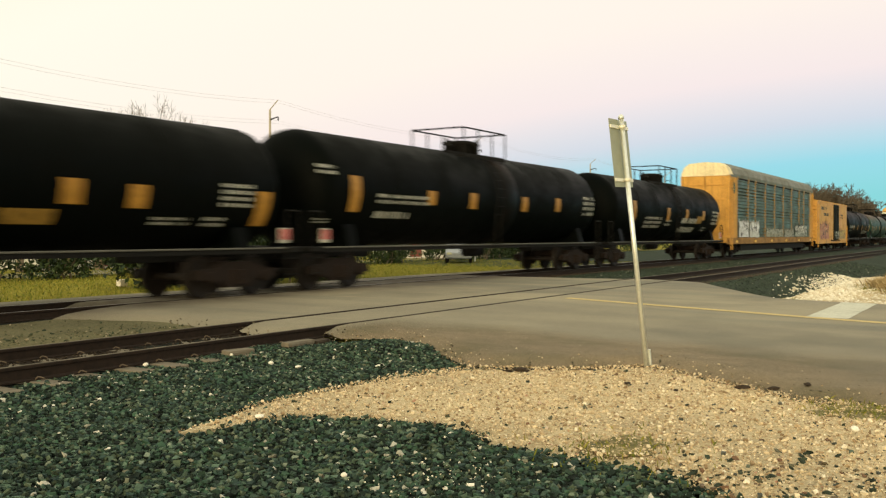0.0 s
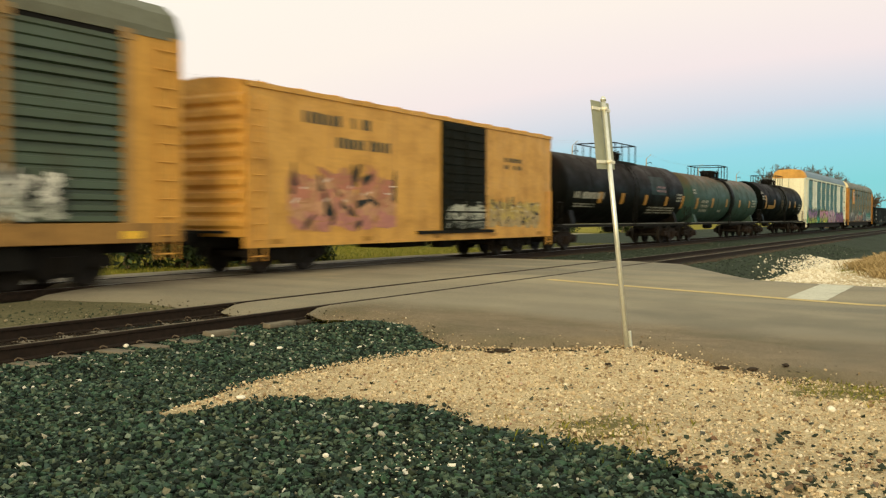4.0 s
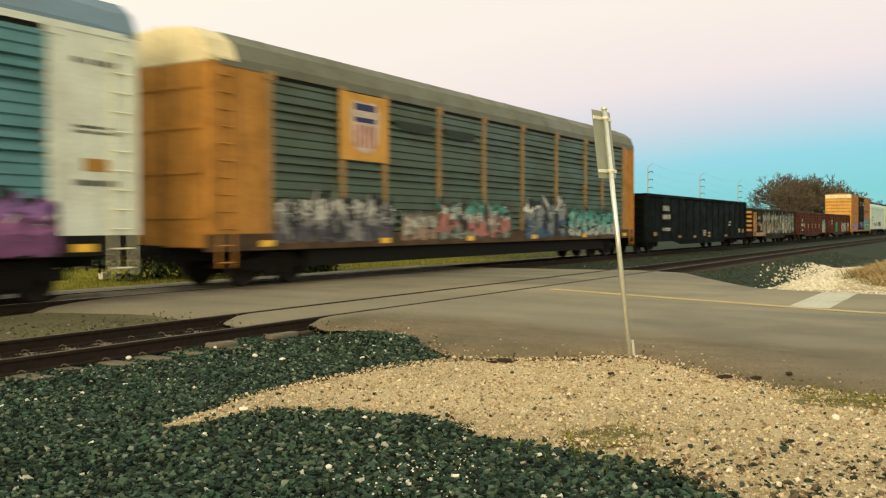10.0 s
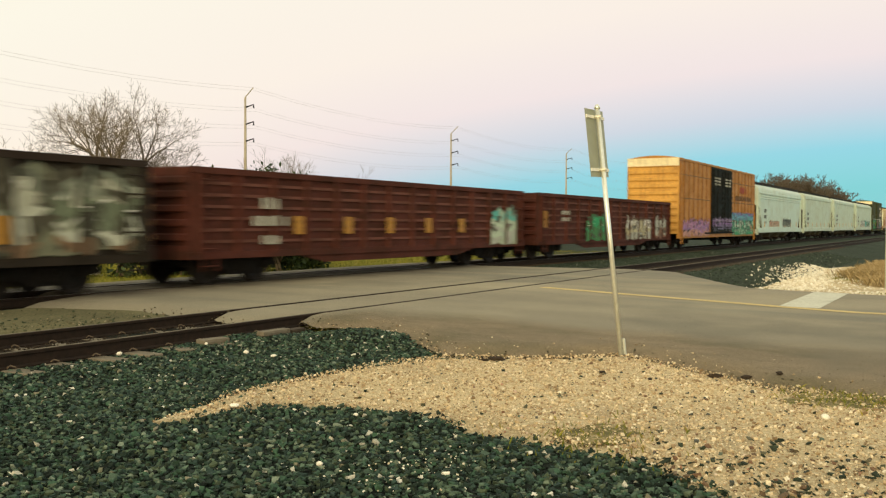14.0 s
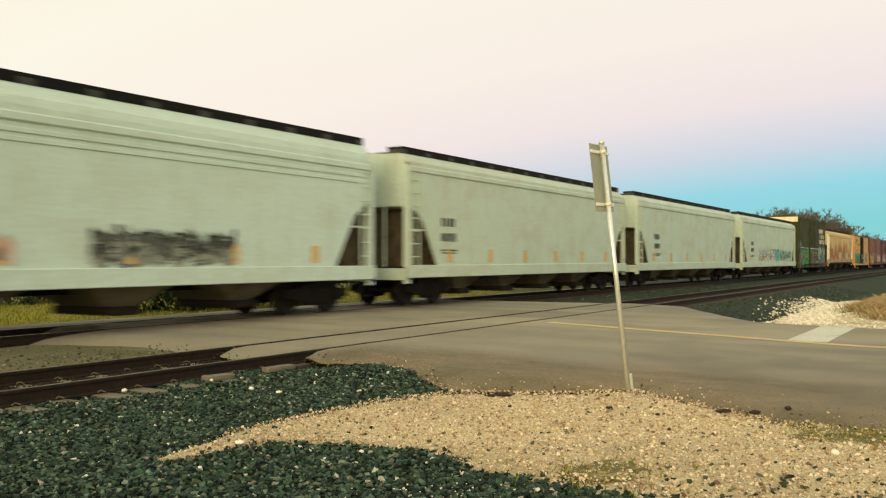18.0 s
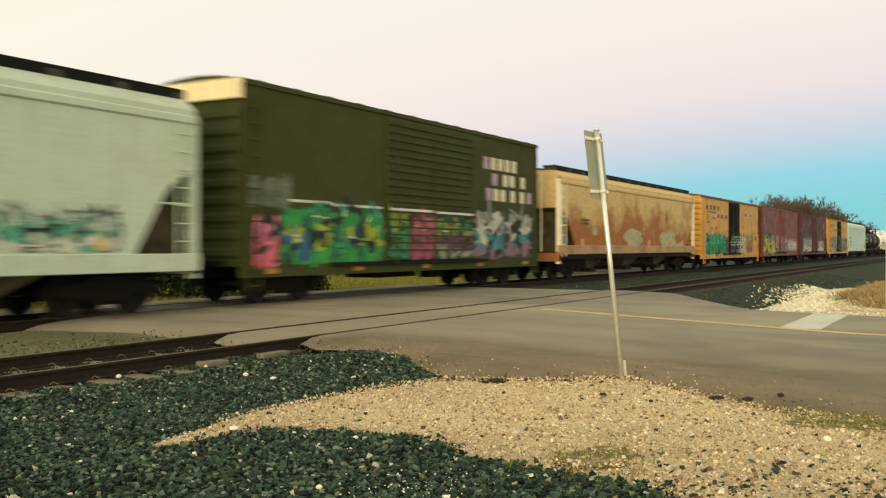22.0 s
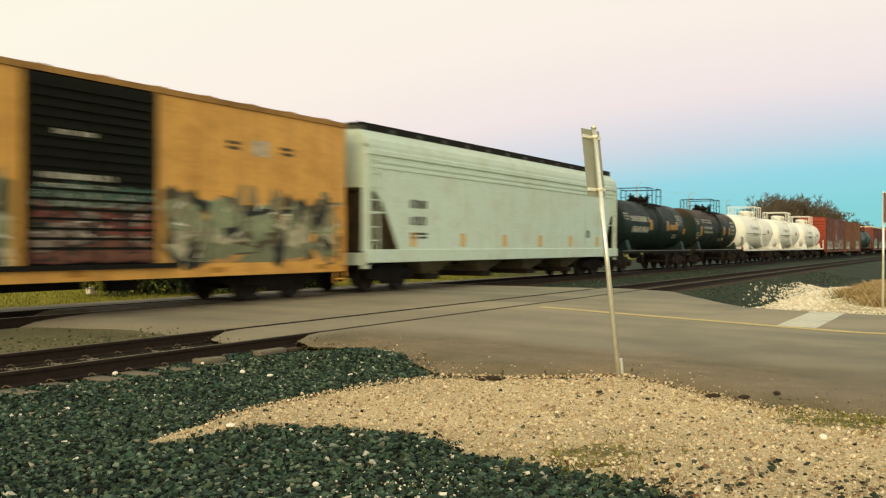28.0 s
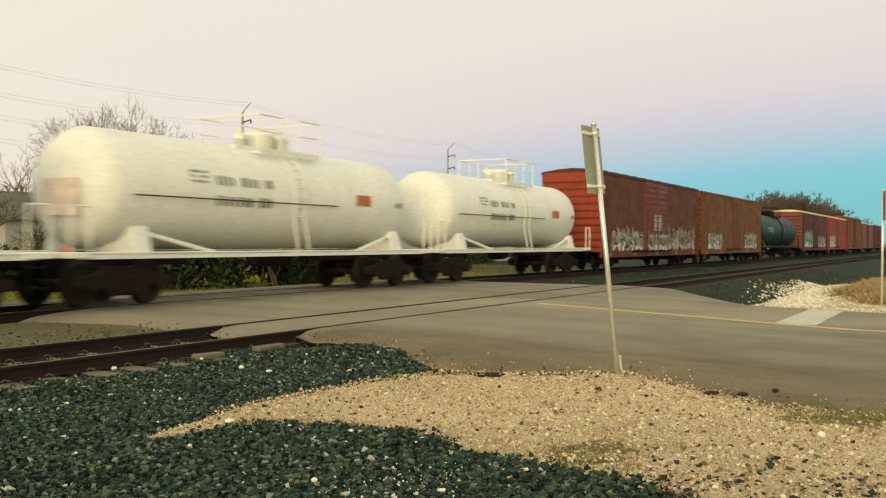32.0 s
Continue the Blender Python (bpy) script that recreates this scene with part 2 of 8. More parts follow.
# near-black tones among these stand in for the stones' shaded sides
M_BALLAST_ST = stone("ballast_stones", ((0.0, (0.0026, 0.0060, 0.0043)), (0.14, (0.0086, 0.0206, 0.0129)), (0.27, (0.0344, 0.0636, 0.0568)), (0.4, (0.0473, 0.1049, 0.0619)), (0.5, (0.0095, 0.0181, 0.0129)), (0.62, (0.0310, 0.0568, 0.0413)), (0.74, (0.1118, 0.1763, 0.1247)), (0.84, (0.0224, 0.0327, 0.0172)), (0.92, (0.0903, 0.1247, 0.0731)), (0.967, (0.1978, 0.2494, 0.1892)), (0.979, (0.1462, 0.1376, 0.0860)), (0.987, (0.4500, 0.4400, 0.3600)), (1.0, (0.8600, 0.8400, 0.7300))))
M_GRAVEL_ST = stone("gravel_stones", ((0.0, (0.24, 0.165, 0.09)), (0.25, (0.48, 0.36, 0.21)), (0.6, (0.70, 0.57, 0.37)), (0.87, (0.82, 0.71, 0.50)), (0.94, (0.90, 0.84, 0.68)), (0.955, (0.454, 0.238, 0.151)), (0.97, (0.108, 0.108, 0.086)), (1.0, (0.054, 0.065, 0.059))))
M_WHITE_ST = stone("white_rocks", ((0.0, (0.60, 0.52, 0.36)), (0.4, (0.80, 0.75, 0.61)), (1.0, (0.90, 0.87, 0.76))))
M_RAIL = plain("rusty_rail", (0.018, 0.0105, 0.0065), 0.85, 0.0, 12, 0.4)
M_RAILTOP = plain("worn_rail_head", (0.20, 0.17, 0.14), 0.35, 0.9, 30, 0.2)
M_DUSTHEAD = plain("dusty_rail_head", (0.15, 0.13, 0.095), 0.7, 0.0, 3, 0.5)
M_RUSTDIRT = speckle("rust_stained_bed", ((0.3, (0.012, 0.008, 0.005)), (0.55, (0.026, 0.017, 0.010)), (0.8, (0.05, 0.035, 0.022))), 20, 0.95, 0.5, 0.75, 0.03)
M_RUST_ST = stone("rust_stained_stones", ((0.0, (0.008, 0.006, 0.0045)), (0.5, (0.024, 0.017, 0.011)), (1.0, (0.06, 0.045, 0.03))))
M_TIE = paint("weathered_tie", (0.20, 0.175, 0.13), 0.9, (0.05, 0.04, 0.03), 0.7, 0.3)
M_DARKTIE = paint("creosoted_tie", (0.060, 0.045, 0.03), 0.9, (0.025, 0.02, 0.015), 0.7, 0.3)
M_CLIP = plain("steel_clip", (0.17, 0.13, 0.09), 0.5, 0.5, 20, 0.2)
M_YELLOW = speckle("faded_yellow_line", ((0.33, (0.33, 0.28, 0.17)), (0.45, (0.60, 0.47, 0.21)), (0.7, (0.68, 0.54, 0.26))), 18, 0.8, 0.8, 0.85, 0.003)
M_WHITELINE = speckle("worn_white_line", ((0.3, (0.36, 0.35, 0.28)), (0.45, (0.55, 0.55, 0.45)), (0.7, (0.64, 0.64, 0.54))), 16, 0.8, 0.8, 0.9, 0.003)
M_GALV = plain("galvanised_steel", (0.80, 0.83, 0.76), 0.33, 0.65, 25, 0.10)
M_STRIP = plain("pale_aluminium", (0.86, 0.84, 0.70), 0.45, 0.2, 25, 0.08)
M_SIGNBACK = plain("sign_back", (0.36, 0.375, 0.265), 0.5, 0.2, 6, 0.1)
M_WOODPOLE = paint("grey_pole", (0.44, 0.40, 0.32), 0.85, (0.25, 0.21, 0.16), 0.5, 0.4)
M_WIRE = plain("wire", (0.42, 0.38, 0.36), 0.6, 0.0)
M_BARK = paint("bare_bark", (0.19, 0.15, 0.10), 0.9, (0.08, 0.065, 0.045), 0.6, 0.4)
M_TWIG = plain("twigs", (0.19, 0.155, 0.11), 0.9, 0, 3, 0.3)
M_BROWNTWIG = plain("brown_twigs", (0.105, 0.085, 0.06), 0.9, 0, 0.8, 0.35)
M_LEAF = stone("shrub_leaves", ((0.0, (0.012, 0.025, 0.010)), (0.6, (0.035, 0.06, 0.018)), (1.0, (0.07, 0.10, 0.03))), 0.6)
M_BLACK = paint("black_tank_paint", (0.0012, 0.0022, 0.0017), 0.5, (0.0042, 0.0042, 0.003), 0.5, 0.3, 0, 0, 0.035)
M_SPILL = paint("grey_olive_spill", (0.016, 0.019, 0.013), 0.7, (0.006, 0.007, 0.005), 0.8, 0.8, 0, 5, 0.1)
M_BLACKBROWN = paint("rusty_black_tank", (0.0018, 0.0024, 0.0019), 0.5, (0.010, 0.006, 0.004), 0.6, 0.3, 0, 3, 0.07)
M_GREYGREEN = paint("grey_green_tank", (0.026, 0.066, 0.054), 0.5, (0.055, 0.05, 0.025), 0.5, 0.5, 0, 6, 0.15)
rust_top(M_GREYGREEN, 3.55, (0.12, 0.062, 0.026), 0.8, 1)
M_TEALTANK = paint("dark_teal_tank", (0.006, 0.021, 0.020), 0.5, (0.016, 0.014, 0.010), 0.5, 0.4, 0, 8, 0.15)
M_OLIVETANK = paint("dark_olive_tank", (0.0105, 0.025, 0.0195), 0.5, (0.034, 0.018, 0.010), 0.6, 0.4, 0, 9, 0.15)
rust_top(M_OLIVETANK, 3.2, (0.095, 0.042, 0.015), 0.6, 4)
rust_top(M_BLACKBROWN, 3.5, (0.020, 0.010, 0.006), 0.6, 7)
M_GREENTANK = paint("dark_green_tank", (0.016, 0.05, 0.04), 0.5, (0.03, 0.03, 0.022), 0.6, 0.4, 0, 10)
M_WHITETANK = paint("cream_white_tank", (0.92, 0.94, 0.88), 0.45, (0.62, 0.58, 0.46), 0.25, 0.25, 0, 11)
M_TRUCK = plain("dark_truck_steel", (0.0045, 0.0034, 0.0026), 0.9, 0, 6, 0.4)
# greyer than the underframe: the light the rail catches is in the colour
M_HANDRAIL = plain("lit_handrail", (0.11, 0.11, 0.095), 0.45, 0.0, 6, 0.3)
M_RUSTTRUCK = plain("rusty_truck_steel", (0.014, 0.0085, 0.006), 0.9, 0, 6, 0.4)
M_WHEEL = plain("wheel_steel", (0.012, 0.0085, 0.006), 0.7, 0.0, 8, 0.3)
M_UNDER = plain("dark_underframe", (0.0034, 0.0032, 0.0026), 0.9, 0, 5, 0.3)
M_YELLOWBOX = paint("yellow_car_paint", (0.66, 0.355, 0.066), 0.5, (0.22, 0.095, 0.025), 0.55, 0.5, 0, 1, 0.5)
M_RACKYELLOW = paint("yellow_rack_paint", (0.64, 0.345, 0.075), 0.65, (0.26, 0.13, 0.04), 0.45, 0.5, 0, 2)
M_RACKPANEL = paint("galvanised_rack_panel", (0.049, 0.084, 0.047), 0.42, (0.045, 0.05, 0.03), 0.6, 0.5, 0.0, 3, 0.7)
M_RACKROOF = paint("galvanised_rack_roof", (0.17, 0.18, 0.135), 0.5, (0.11, 0.10, 0.07), 0.5, 0.3, 0.3, 3)
M_RACKPOST = paint("dull_orange_rack_post", (0.33, 0.20, 0.066), 0.5, (0.17, 0.11, 0.04), 0.5, 0.5, 0, 2, 0.5)
M_RACKDOOR = paint("shaded_orange_rack_end", (0.50, 0.235, 0.045), 0.65, (0.16, 0.075, 0.025), 0.7, 0.7, 0, 2)
M_BRACKET = plain("grey_walkway_bracket", (0.055, 0.06, 0.05), 0.7, 0, 5, 0.3)
M_OUTLET = paint("grimy_discharge_hopper", (0.15, 0.132, 0.085), 0.85, (0.015, 0.012, 0.008), 0.8, 0.6, 0, 6)
M_ORANGEBOX = paint("weathered_orange_boxcar", (0.45, 0.205, 0.034), 0.55, (0.184, 0.081, 0.024), 0.6, 0.6, 0, 21, 0.4)
# darker than the side; stands in for shadow lines along the posts
M_RIBORANGE = paint("orange_post_with_shade", (0.30, 0.125, 0.02), 0.6, (0.09, 0.04, 0.015), 0.6, 0.5, 0, 21, 0.3)
M_SILL = paint("grimy_orange_sill", (0.36, 0.20, 0.06), 0.7, (0.09, 0.055, 0.03), 0.9, 0.8, 0, 22)
M_DARKSILL = paint("rust_black_sill", (0.10, 0.06, 0.035), 0.75, (0.03, 0.022, 0.015), 0.8, 0.7, 0, 23)
M_PALETAPE = plain("faded_yellow_reflector", (0.62, 0.40, 0.13), 0.5, 0, 10, 0.3)
M_BANK = speckle("dark_green_bank", ((0.3, (0.014, 0.024, 0.014)), (0.55, (0.032, 0.050, 0.030)), (0.8, (0.062, 0.085, 0.055))), 12, 0.95, 0.3, 0.6, 0.05)
M_BRIGHTTAPE = plain("bright_yellow_reflector", (0.82, 0.50, 0.05), 0.4, 0, 10, 0.2)
M_STRAY = stone("stray_stones", ((0.0, (0.014, 0.022, 0.014)), (0.45, (0.040, 0.056, 0.036)), (0.7, (0.085, 0.085, 0.052)), (0.85, (0.20, 0.11, 0.065)), (1.0, (0.10, 0.14, 0.10))))
# white rack paint with sunlight in the colour; also cream hopper trim
M_WHITEEND = paint("cream_white_sunlit_end", (0.88, 0.87, 0.68), 0.55, (0.45, 0.38, 0.24), 0.35, 0.4, 0, 4)
M_CREAMLETTER = plain("cream_stencil", (0.66, 0.62, 0.47), 0.6, 0, 6, 0.25)
M_RIB = paint("orange_end_rib", (0.66, 0.36, 0.11), 0.7, (0.16, 0.07, 0.03), 0.6, 0.5, 0, 6)
M_CHORD = paint("dark_brown_chord", (0.026, 0.016, 0.011), 0.75, (0.012, 0.010, 0.008), 0.5, 0.4, 0, 6)
M_PINKSILL = paint("pinkish_rusty_sill", (0.46, 0.31, 0.17), 0.6, (0.24, 0.085, 0.04), 0.85, 0.4, 0, 12)
M_TANKLETTER = plain("grey_green_stencil", (0.30, 0.32, 0.25), 0.6, 0, 9, 0.3)
M_MOSS = speckle("olive_moss", ((0.3, (0.085, 0.085, 0.03)), (0.5, (0.19, 0.165, 0.07)), (0.62, (0.42, 0.335, 0.19)), (0.8, (0.6, 0.49, 0.3))), 14, 0.95, 1.6, 0.7, 0.01)
# cream of far roofs; on hoods and boxcar ends it paints in sunlight
M_CREAM = paint("cream_roof_and_sunlit_top", (0.90, 0.80, 0.52), 0.55, (0.35, 0.25, 0.10), 0.4, 0.4, 0, 4)
M_WHITERACK = paint("white_rack_paint", (0.72, 0.79, 0.72), 0.6, (0.34, 0.31, 0.22), 0.4, 0.5, 0, 4)
M_TEALPANEL = paint("blue_green_rack_panel", (0.12, 0.285, 0.33), 0.6, (0.06, 0.13, 0.14), 0.5, 0.4, 0.0, 5)
M_BLUEROOF = paint("blue_grey_roof", (0.17, 0.27, 0.37), 0.55, (0.2, 0.22, 0.22), 0.4, 0.3, 0.0, 5)
M_DGREEN = paint("dark_green_gondola", (0.0022, 0.0042, 0.0028), 0.6, (0.006, 0.0055, 0.004), 0.5, 0.5, 0, 7, 0.07)
M_BROWNGON = paint("faded_brown_gondola", (0.022, 0.016, 0.010), 0.75, (0.009, 0.008, 0.006), 0.6, 0.5, 0, 7)
M_REDRIB = paint("paler_red_rib", (0.15, 0.055, 0.040), 0.7, (0.035, 0.022, 0.014), 0.8, 0.6, 0, 28)
M_REDGON = paint("oxide_red_gondola", (0.080, 0.020, 0.012), 0.75, (0.016, 0.013, 0.008), 0.9, 0.9, 0, 8)
M_HOPPER = paint("pale_grey_green_hopper", (0.56, 0.71, 0.64), 0.45, (0.45, 0.45, 0.34), 0.4, 0.45, 0, 9, 0.6)
M_HOPPER2 = paint("pale_grey_hopper", (0.53, 0.645, 0.535), 0.45, (0.42, 0.38, 0.27), 0.45, 0.5, 0, 10, 0.6)
M_RUSTHOP = rusted("rust_stained_cream_hopper", (0.66, 0.50, 0.24), (0.34, 0.13, 0.04), 12)
M_OLIVEBOX = paint("dark_olive_boxcar", (0.050, 0.060, 0.018), 0.65, (0.055, 0.045, 0.02), 0.5, 0.55, 0, 13, 0.15)
M_OLIVEEND = paint("worn_olive_end", (0.040, 0.052, 0.015), 0.65, (0.07, 0.055, 0.025), 0.5, 0.5, 0, 13, 0.2)
M_REDBOX = paint("faded_red_boxcar", (0.205, 0.058, 0.042), 0.55, (0.09, 0.042, 0.035), 0.5, 0.5, 0, 14, 0.4)
M_MAROON = paint("maroon_boxcar", (0.10, 0.022, 0.018), 0.55, (0.05, 0.022, 0.018), 0.5, 0.5, 0, 15, 0.35)
M_BROWNBOX = paint("weathered_brown_boxcar", (0.20, 0.092, 0.045), 0.7, (0.075, 0.04, 0.026), 0.6, 0.7, 0, 16)
M_DKBROWN = paint("rusty_red_boxcar", (0.15, 0.050, 0.028), 0.65, (0.06, 0.03, 0.02), 0.6, 0.7, 0, 16)
M_REDEND = paint("bright_red_boxcar", (0.33, 0.06, 0.03), 0.65, (0.12, 0.04, 0.03), 0.5, 0.5, 0, 17)
M_BLACKDOOR = paint("black_door_paint", (0.005, 0.007, 0.0045), 0.65, (0.02, 0.016, 0.010), 0.5, 0.5, 0, 18, 0.12)
# dark brown for grimy steel; on hopper ends it also holds the bay's shade
M_GRIMESHADE = plain("grimy_and_shaded_steel", (0.060, 0.045, 0.024), 0.9, 0, 3, 0.5)
M_LETTER = plain("white_stencil", (0.40, 0.40, 0.34), 0.6, 0, 9, 0.4)
M_DARKLETTER = plain("dark_stencil", (0.055, 0.06, 0.045), 0.6, 0, 9, 0.4)
M_TAPE = plain("yellow_reflector", (0.37, 0.185, 0.026), 0.45, 0, 10, 0.3)
M_DULLTAPE = plain("dull_yellow_stencil", (0.26, 0.15, 0.025), 0.6, 0, 6, 0.5)
M_BROWNLETTER = plain("faded_brown_stencil", (0.15, 0.075, 0.022), 0.7, 0, 9, 0.4)
M_HAZARD = plain("faded_hazard_red", (0.42, 0.12, 0.11), 0.6, 0, 9, 0.4)
M_PINK = plain("dull_mauve_placard", (0.27, 0.15, 0.16), 0.6, 0, 4, 0.5)


# ---- mesh helpers ----
def part(name, bm, mat, parent=None, label="", smooth=False):
    me = bpy.data.meshes.new(name)
    bmesh.ops.recalc_face_normals(bm, faces=bm.faces[:])
    bm.to_mesh(me)
    bm.free()
    me.materials.append(mat)
    if smooth:
        for p in me.polygons:
            p.use_smooth = True
    ob = new(name, me)
    ob.parent = parent
    if label:
        ob["label"] = label
    return ob


def twin(ob, m, parent=None):
    """Another object on the same mesh."""
    o = new(ob.name.split(".")[0], ob.data)
    o.parent = ob.parent if parent is None else parent
    o.matrix_basis = m
    return o


def box(bm, x0, x1, y0, y1, z0, z1):
    v = [bm.verts.new((x, y, z)) for z in (z0, z1) for y in (y0, y1) for x in (x0, x1)]
    for f in ((0, 2, 3, 1), (4, 5, 7, 6), (0, 1, 5, 4), (2, 6, 7, 3), (0, 4, 6, 2), (1, 3, 7, 5)):
        bm.faces.new([v[i] for i in f])
    return v


def boxes(*rows):
    bm = bmesh.new()
    for r in rows:
        box(bm, *r)
    return bm


def soft(bm, w=0.02):
    bmesh.ops.bevel(bm, geom=bm.edges[:], offset=w, segments=1, affect="EDGES", clamp_overlap=True)
    return bm


def prism(bm, pts, x0, x1, axis="x"):
    """A closed outline (a, b) pushed along an axis."""
    def at(a, b, k):
        return (k, a, b) if axis == "x" else ((a, k, b) if axis == "y" else (a, b, k))
    p = [bm.verts.new(at(a, b, x0)) for a, b in pts]
    q = [bm.verts.new(at(a, b, x1)) for a, b in pts]
    bm.faces.new(p)
    bm.faces.new(q[::-1])
    for i in range(len(p)):
        j = (i + 1) % len(p)
        bm.faces.new((p[i], q[i], q[j], p[j]))
    return bm


def tube(bm, p0, p1, r0, r1=None, n=6):
    r1 = r0 if r1 is None else r1
    p0, p1 = Vector(p0), Vector(p1)
    d = (p1 - p0).normalized()
    a = d.orthogonal().normalized()
    b = d.cross(a)
    rings = []
    for p, r in ((p0, r0), (p1, r1)):
        rings.append([bm.verts.new(p + r * (math.cos(2 * math.pi * i / n) * a + math.sin(2 * math.pi * i / n) * b)) for i in range(n)])
    for i in range(n):
        j = (i + 1) % n
        bm.faces.new((rings[0][i], rings[0][j], rings[1][j], rings[1][i]))
    bm.faces.new(rings[0][::-1])
    bm.faces.new(rings[1])
    return bm


def rods(*rows, r=0.02, n=6):
    bm = bmesh.new()
    for a, b in rows:
        tube(bm, a, b, r, None, n)
    return bm


def revolve(prof, n=32, axis="x", centre=(0, 0, 0)):
    """A profile of (along, radius) turned about an axis through centre."""
    bm = bmesh.new()
    rings = []
    c = Vector(centre)
    for a, r in prof:
        ring = []
        for i in range(n):
            u, w = r * math.cos(2 * math.pi * i / n), r * math.sin(2 * math.pi * i / n)
            ring.append(bm.verts.new(c + Vector((a, u, w) if axis == "x" else ((u, a, w) if axis == "y" else (u, w, a)))))
        rings.append(ring)
    for p, q in zip(rings, rings[1:]):
        for i in range(n):
            j = (i + 1) % n
            bm.faces.new((p[i], p[j], q[j], q[i]))
    bm.faces.new(rings[0][::-1])
    bm.faces.new(rings[-1])
    return bm


def raw(name, verts, faces, mat, smooth=False):
    me = bpy.data.meshes.new(name)
    me.from_pydata(verts, [], faces)
    me.materials.append(mat)
    if smooth:
        for p in me.polygons:
            p.use_smooth = True
    return new(name, me)


def lerp(x, pts):
    return float(np.interp(x, [p[0] for p in pts], [p[1] for p in pts]))


# ---- ground ----
NEAR_Y, MAIN_Y, GAUGE = 9.83, 16.25, 1.50
ROAD_L = ((-8, 9.2), (0, 9.35), (1.0, 9.45), (1.72, 9.53), (2.6, 10.2), (3.33, 10.75), (3.8, 11.0), (4.3, 10.5), (4.8, 10.2), (5.55, 9.75), (6.0, 10.1), (6.77, 10.75),
          (7.7, 11.3), (8.2, 10.9), (8.6, 11.0), (9.1, 11.35), (9.9, 10.6), (10.5, 11.0), (11.4, 11.0), (12.5, 11.3), (14.6, 10.5), (15.1, 11.4), (15.6, 12.9), (16.4, 13.3), (17.0, 12.4), (17.5, 11.2), (19.5, 11.4), (20.6, 13), (21.4, 17))
ROAD_R = ((-8, 23.0), (2.5, 22.9), (3.2, 22.95), (3.9, 23.1), (4.75, 23.4), (5.6, 24.6), (6.8, 26.6), (8.1, 28.8), (9.9, 29.6), (13, 29.2), (16, 29.2), (18.5, 30), (19.5, 36), (21.4, 60))


def wob(x, y, s=1.0, k=0.0):
    return noise.noise(Vector((x * s + k, y * s - k, 0.3 + k)))


def bed(x, y):
    """Height of the natural ground: level by the road, falling away on the sides."""
    z = -0.30
    if x < 12 and y < 12:
        z -= 0.15
    if x > 23:
        z -= 0.28 * min((x - 23) / 8, 1) * min(max((9.0 - y) / 2.5, 0), 1)
    if y > 18.5:
        z -= 0.16 * min((y - 18.5) / 4, 1)
    return z


def road_z(x, y):
    z = lerp(y, ((-8, -0.15), (2, -0.11), (5, -0.08), (8.3, -0.025), (9, -0.012), (18.2, -0.012), (21.4, -0.34)))
    edge = min(x - lerp(y, ROAD_L), lerp(y, ROAD_R) - x)
    return z - 0.10 * max(0.0, 1 - edge / 0.5) ** 2


def fill_z(x, y):
    return -0.018 - 0.012 * wob(x, y, 1.5, 4)


def mound(x, y):
    """Ballast heaped by the end of the open track and in the near bank."""
    z = 0.16 * math.exp(-((x - 10.3) / 0.8) ** 2 - ((y - 7.3) / 0.75) ** 2)
    z += 0.035 * wob(x, y, 0.7, 2) + 0.02 * wob(x, y, 2.3, 5)
    z -= 0.006 * min(max((y - 7.4) / 0.8, 0), 1) * (1 if x < 9.6 else max(0, (11.2 - x) / 1.6))
    z += (0.020 + 0.045 * wob(x, 3.0, 0.9, 7)) * min(max((y - 7.9) / 0.5, 0), 1) * (1 if x < 10.0 else max(0, (11.2 - x) / 1.2))
    return z


def sheet(name, xs, ys, height, mat, keep=None):
    verts = [(x, y, height(x, y)) for y in ys for x in xs]
    w = len(xs)
    faces = []
    for j in range(len(ys) - 1):
        for i in range(w - 1):
            if keep is None or keep((xs[i] + xs[i + 1]) / 2, (ys[j] + ys[j + 1]) / 2):
                faces.append((j * w + i, j * w + i + 1, (j + 1) * w + i + 1, (j + 1) * w + i))
    return raw(name, verts, faces, mat, True)


gx = [-3000, -800, -250, -100, -50, -25, -12] + [-6 + 0.6 * i for i in range(90)] + [52, 60, 75, 100, 150, 250, 500, 1000, 3000]
gy = [-3000, -800, -250, -100, -40, -20, -10, -5] + [-2 + 0.5 * i for i in range(64)] + [33, 36, 42, 50, 70, 100, 200, 500, 1000, 3000]
ground = tagged(sheet("ground", gx, gy, bed, M_FIELD), "dry yellow-green grass field with bare tan earth", "ground", kind="structure")


def slab(name, left, right, y0, y1, step, cols, height, mat):
    """A strip of paving between two edges, with ragged sides."""
    n = max(1, round((y1 - y0) / step))
    verts, faces = [], []
    for j in range(n + 1):
        y = y0 + (y1 - y0) * j / n
        a, b = lerp(y, left) + 0.06 * wob(1, y, 2.2) + 0.03 * wob(3, y, 7), lerp(y, right) + 0.10 * wob(5, y, 1.5)
        for i in range(cols + 1):
            x = a + (b - a) * (i / cols)
            verts.append((x, y, height(x, y)))
    for j in range(n):
        for i in range(cols):
            k = j * (cols + 1) + i
            faces.append((k, k + 1, k + cols + 2, k + cols + 1))
    return verts, faces


# asphalt, cut open along both sides of every rail
GAPS = []
for yc in (NEAR_Y, MAIN_Y):
    GAPS += [(yc - GAUGE / 2 - 0.038, yc - GAUGE / 2 + 0.085), (yc + GAUGE / 2 - 0.085, yc + GAUGE / 2 + 0.038)]
road_v, road_f = [], []
edges = [-8.0] + [e for g in GAPS for e in g] + [21.4]
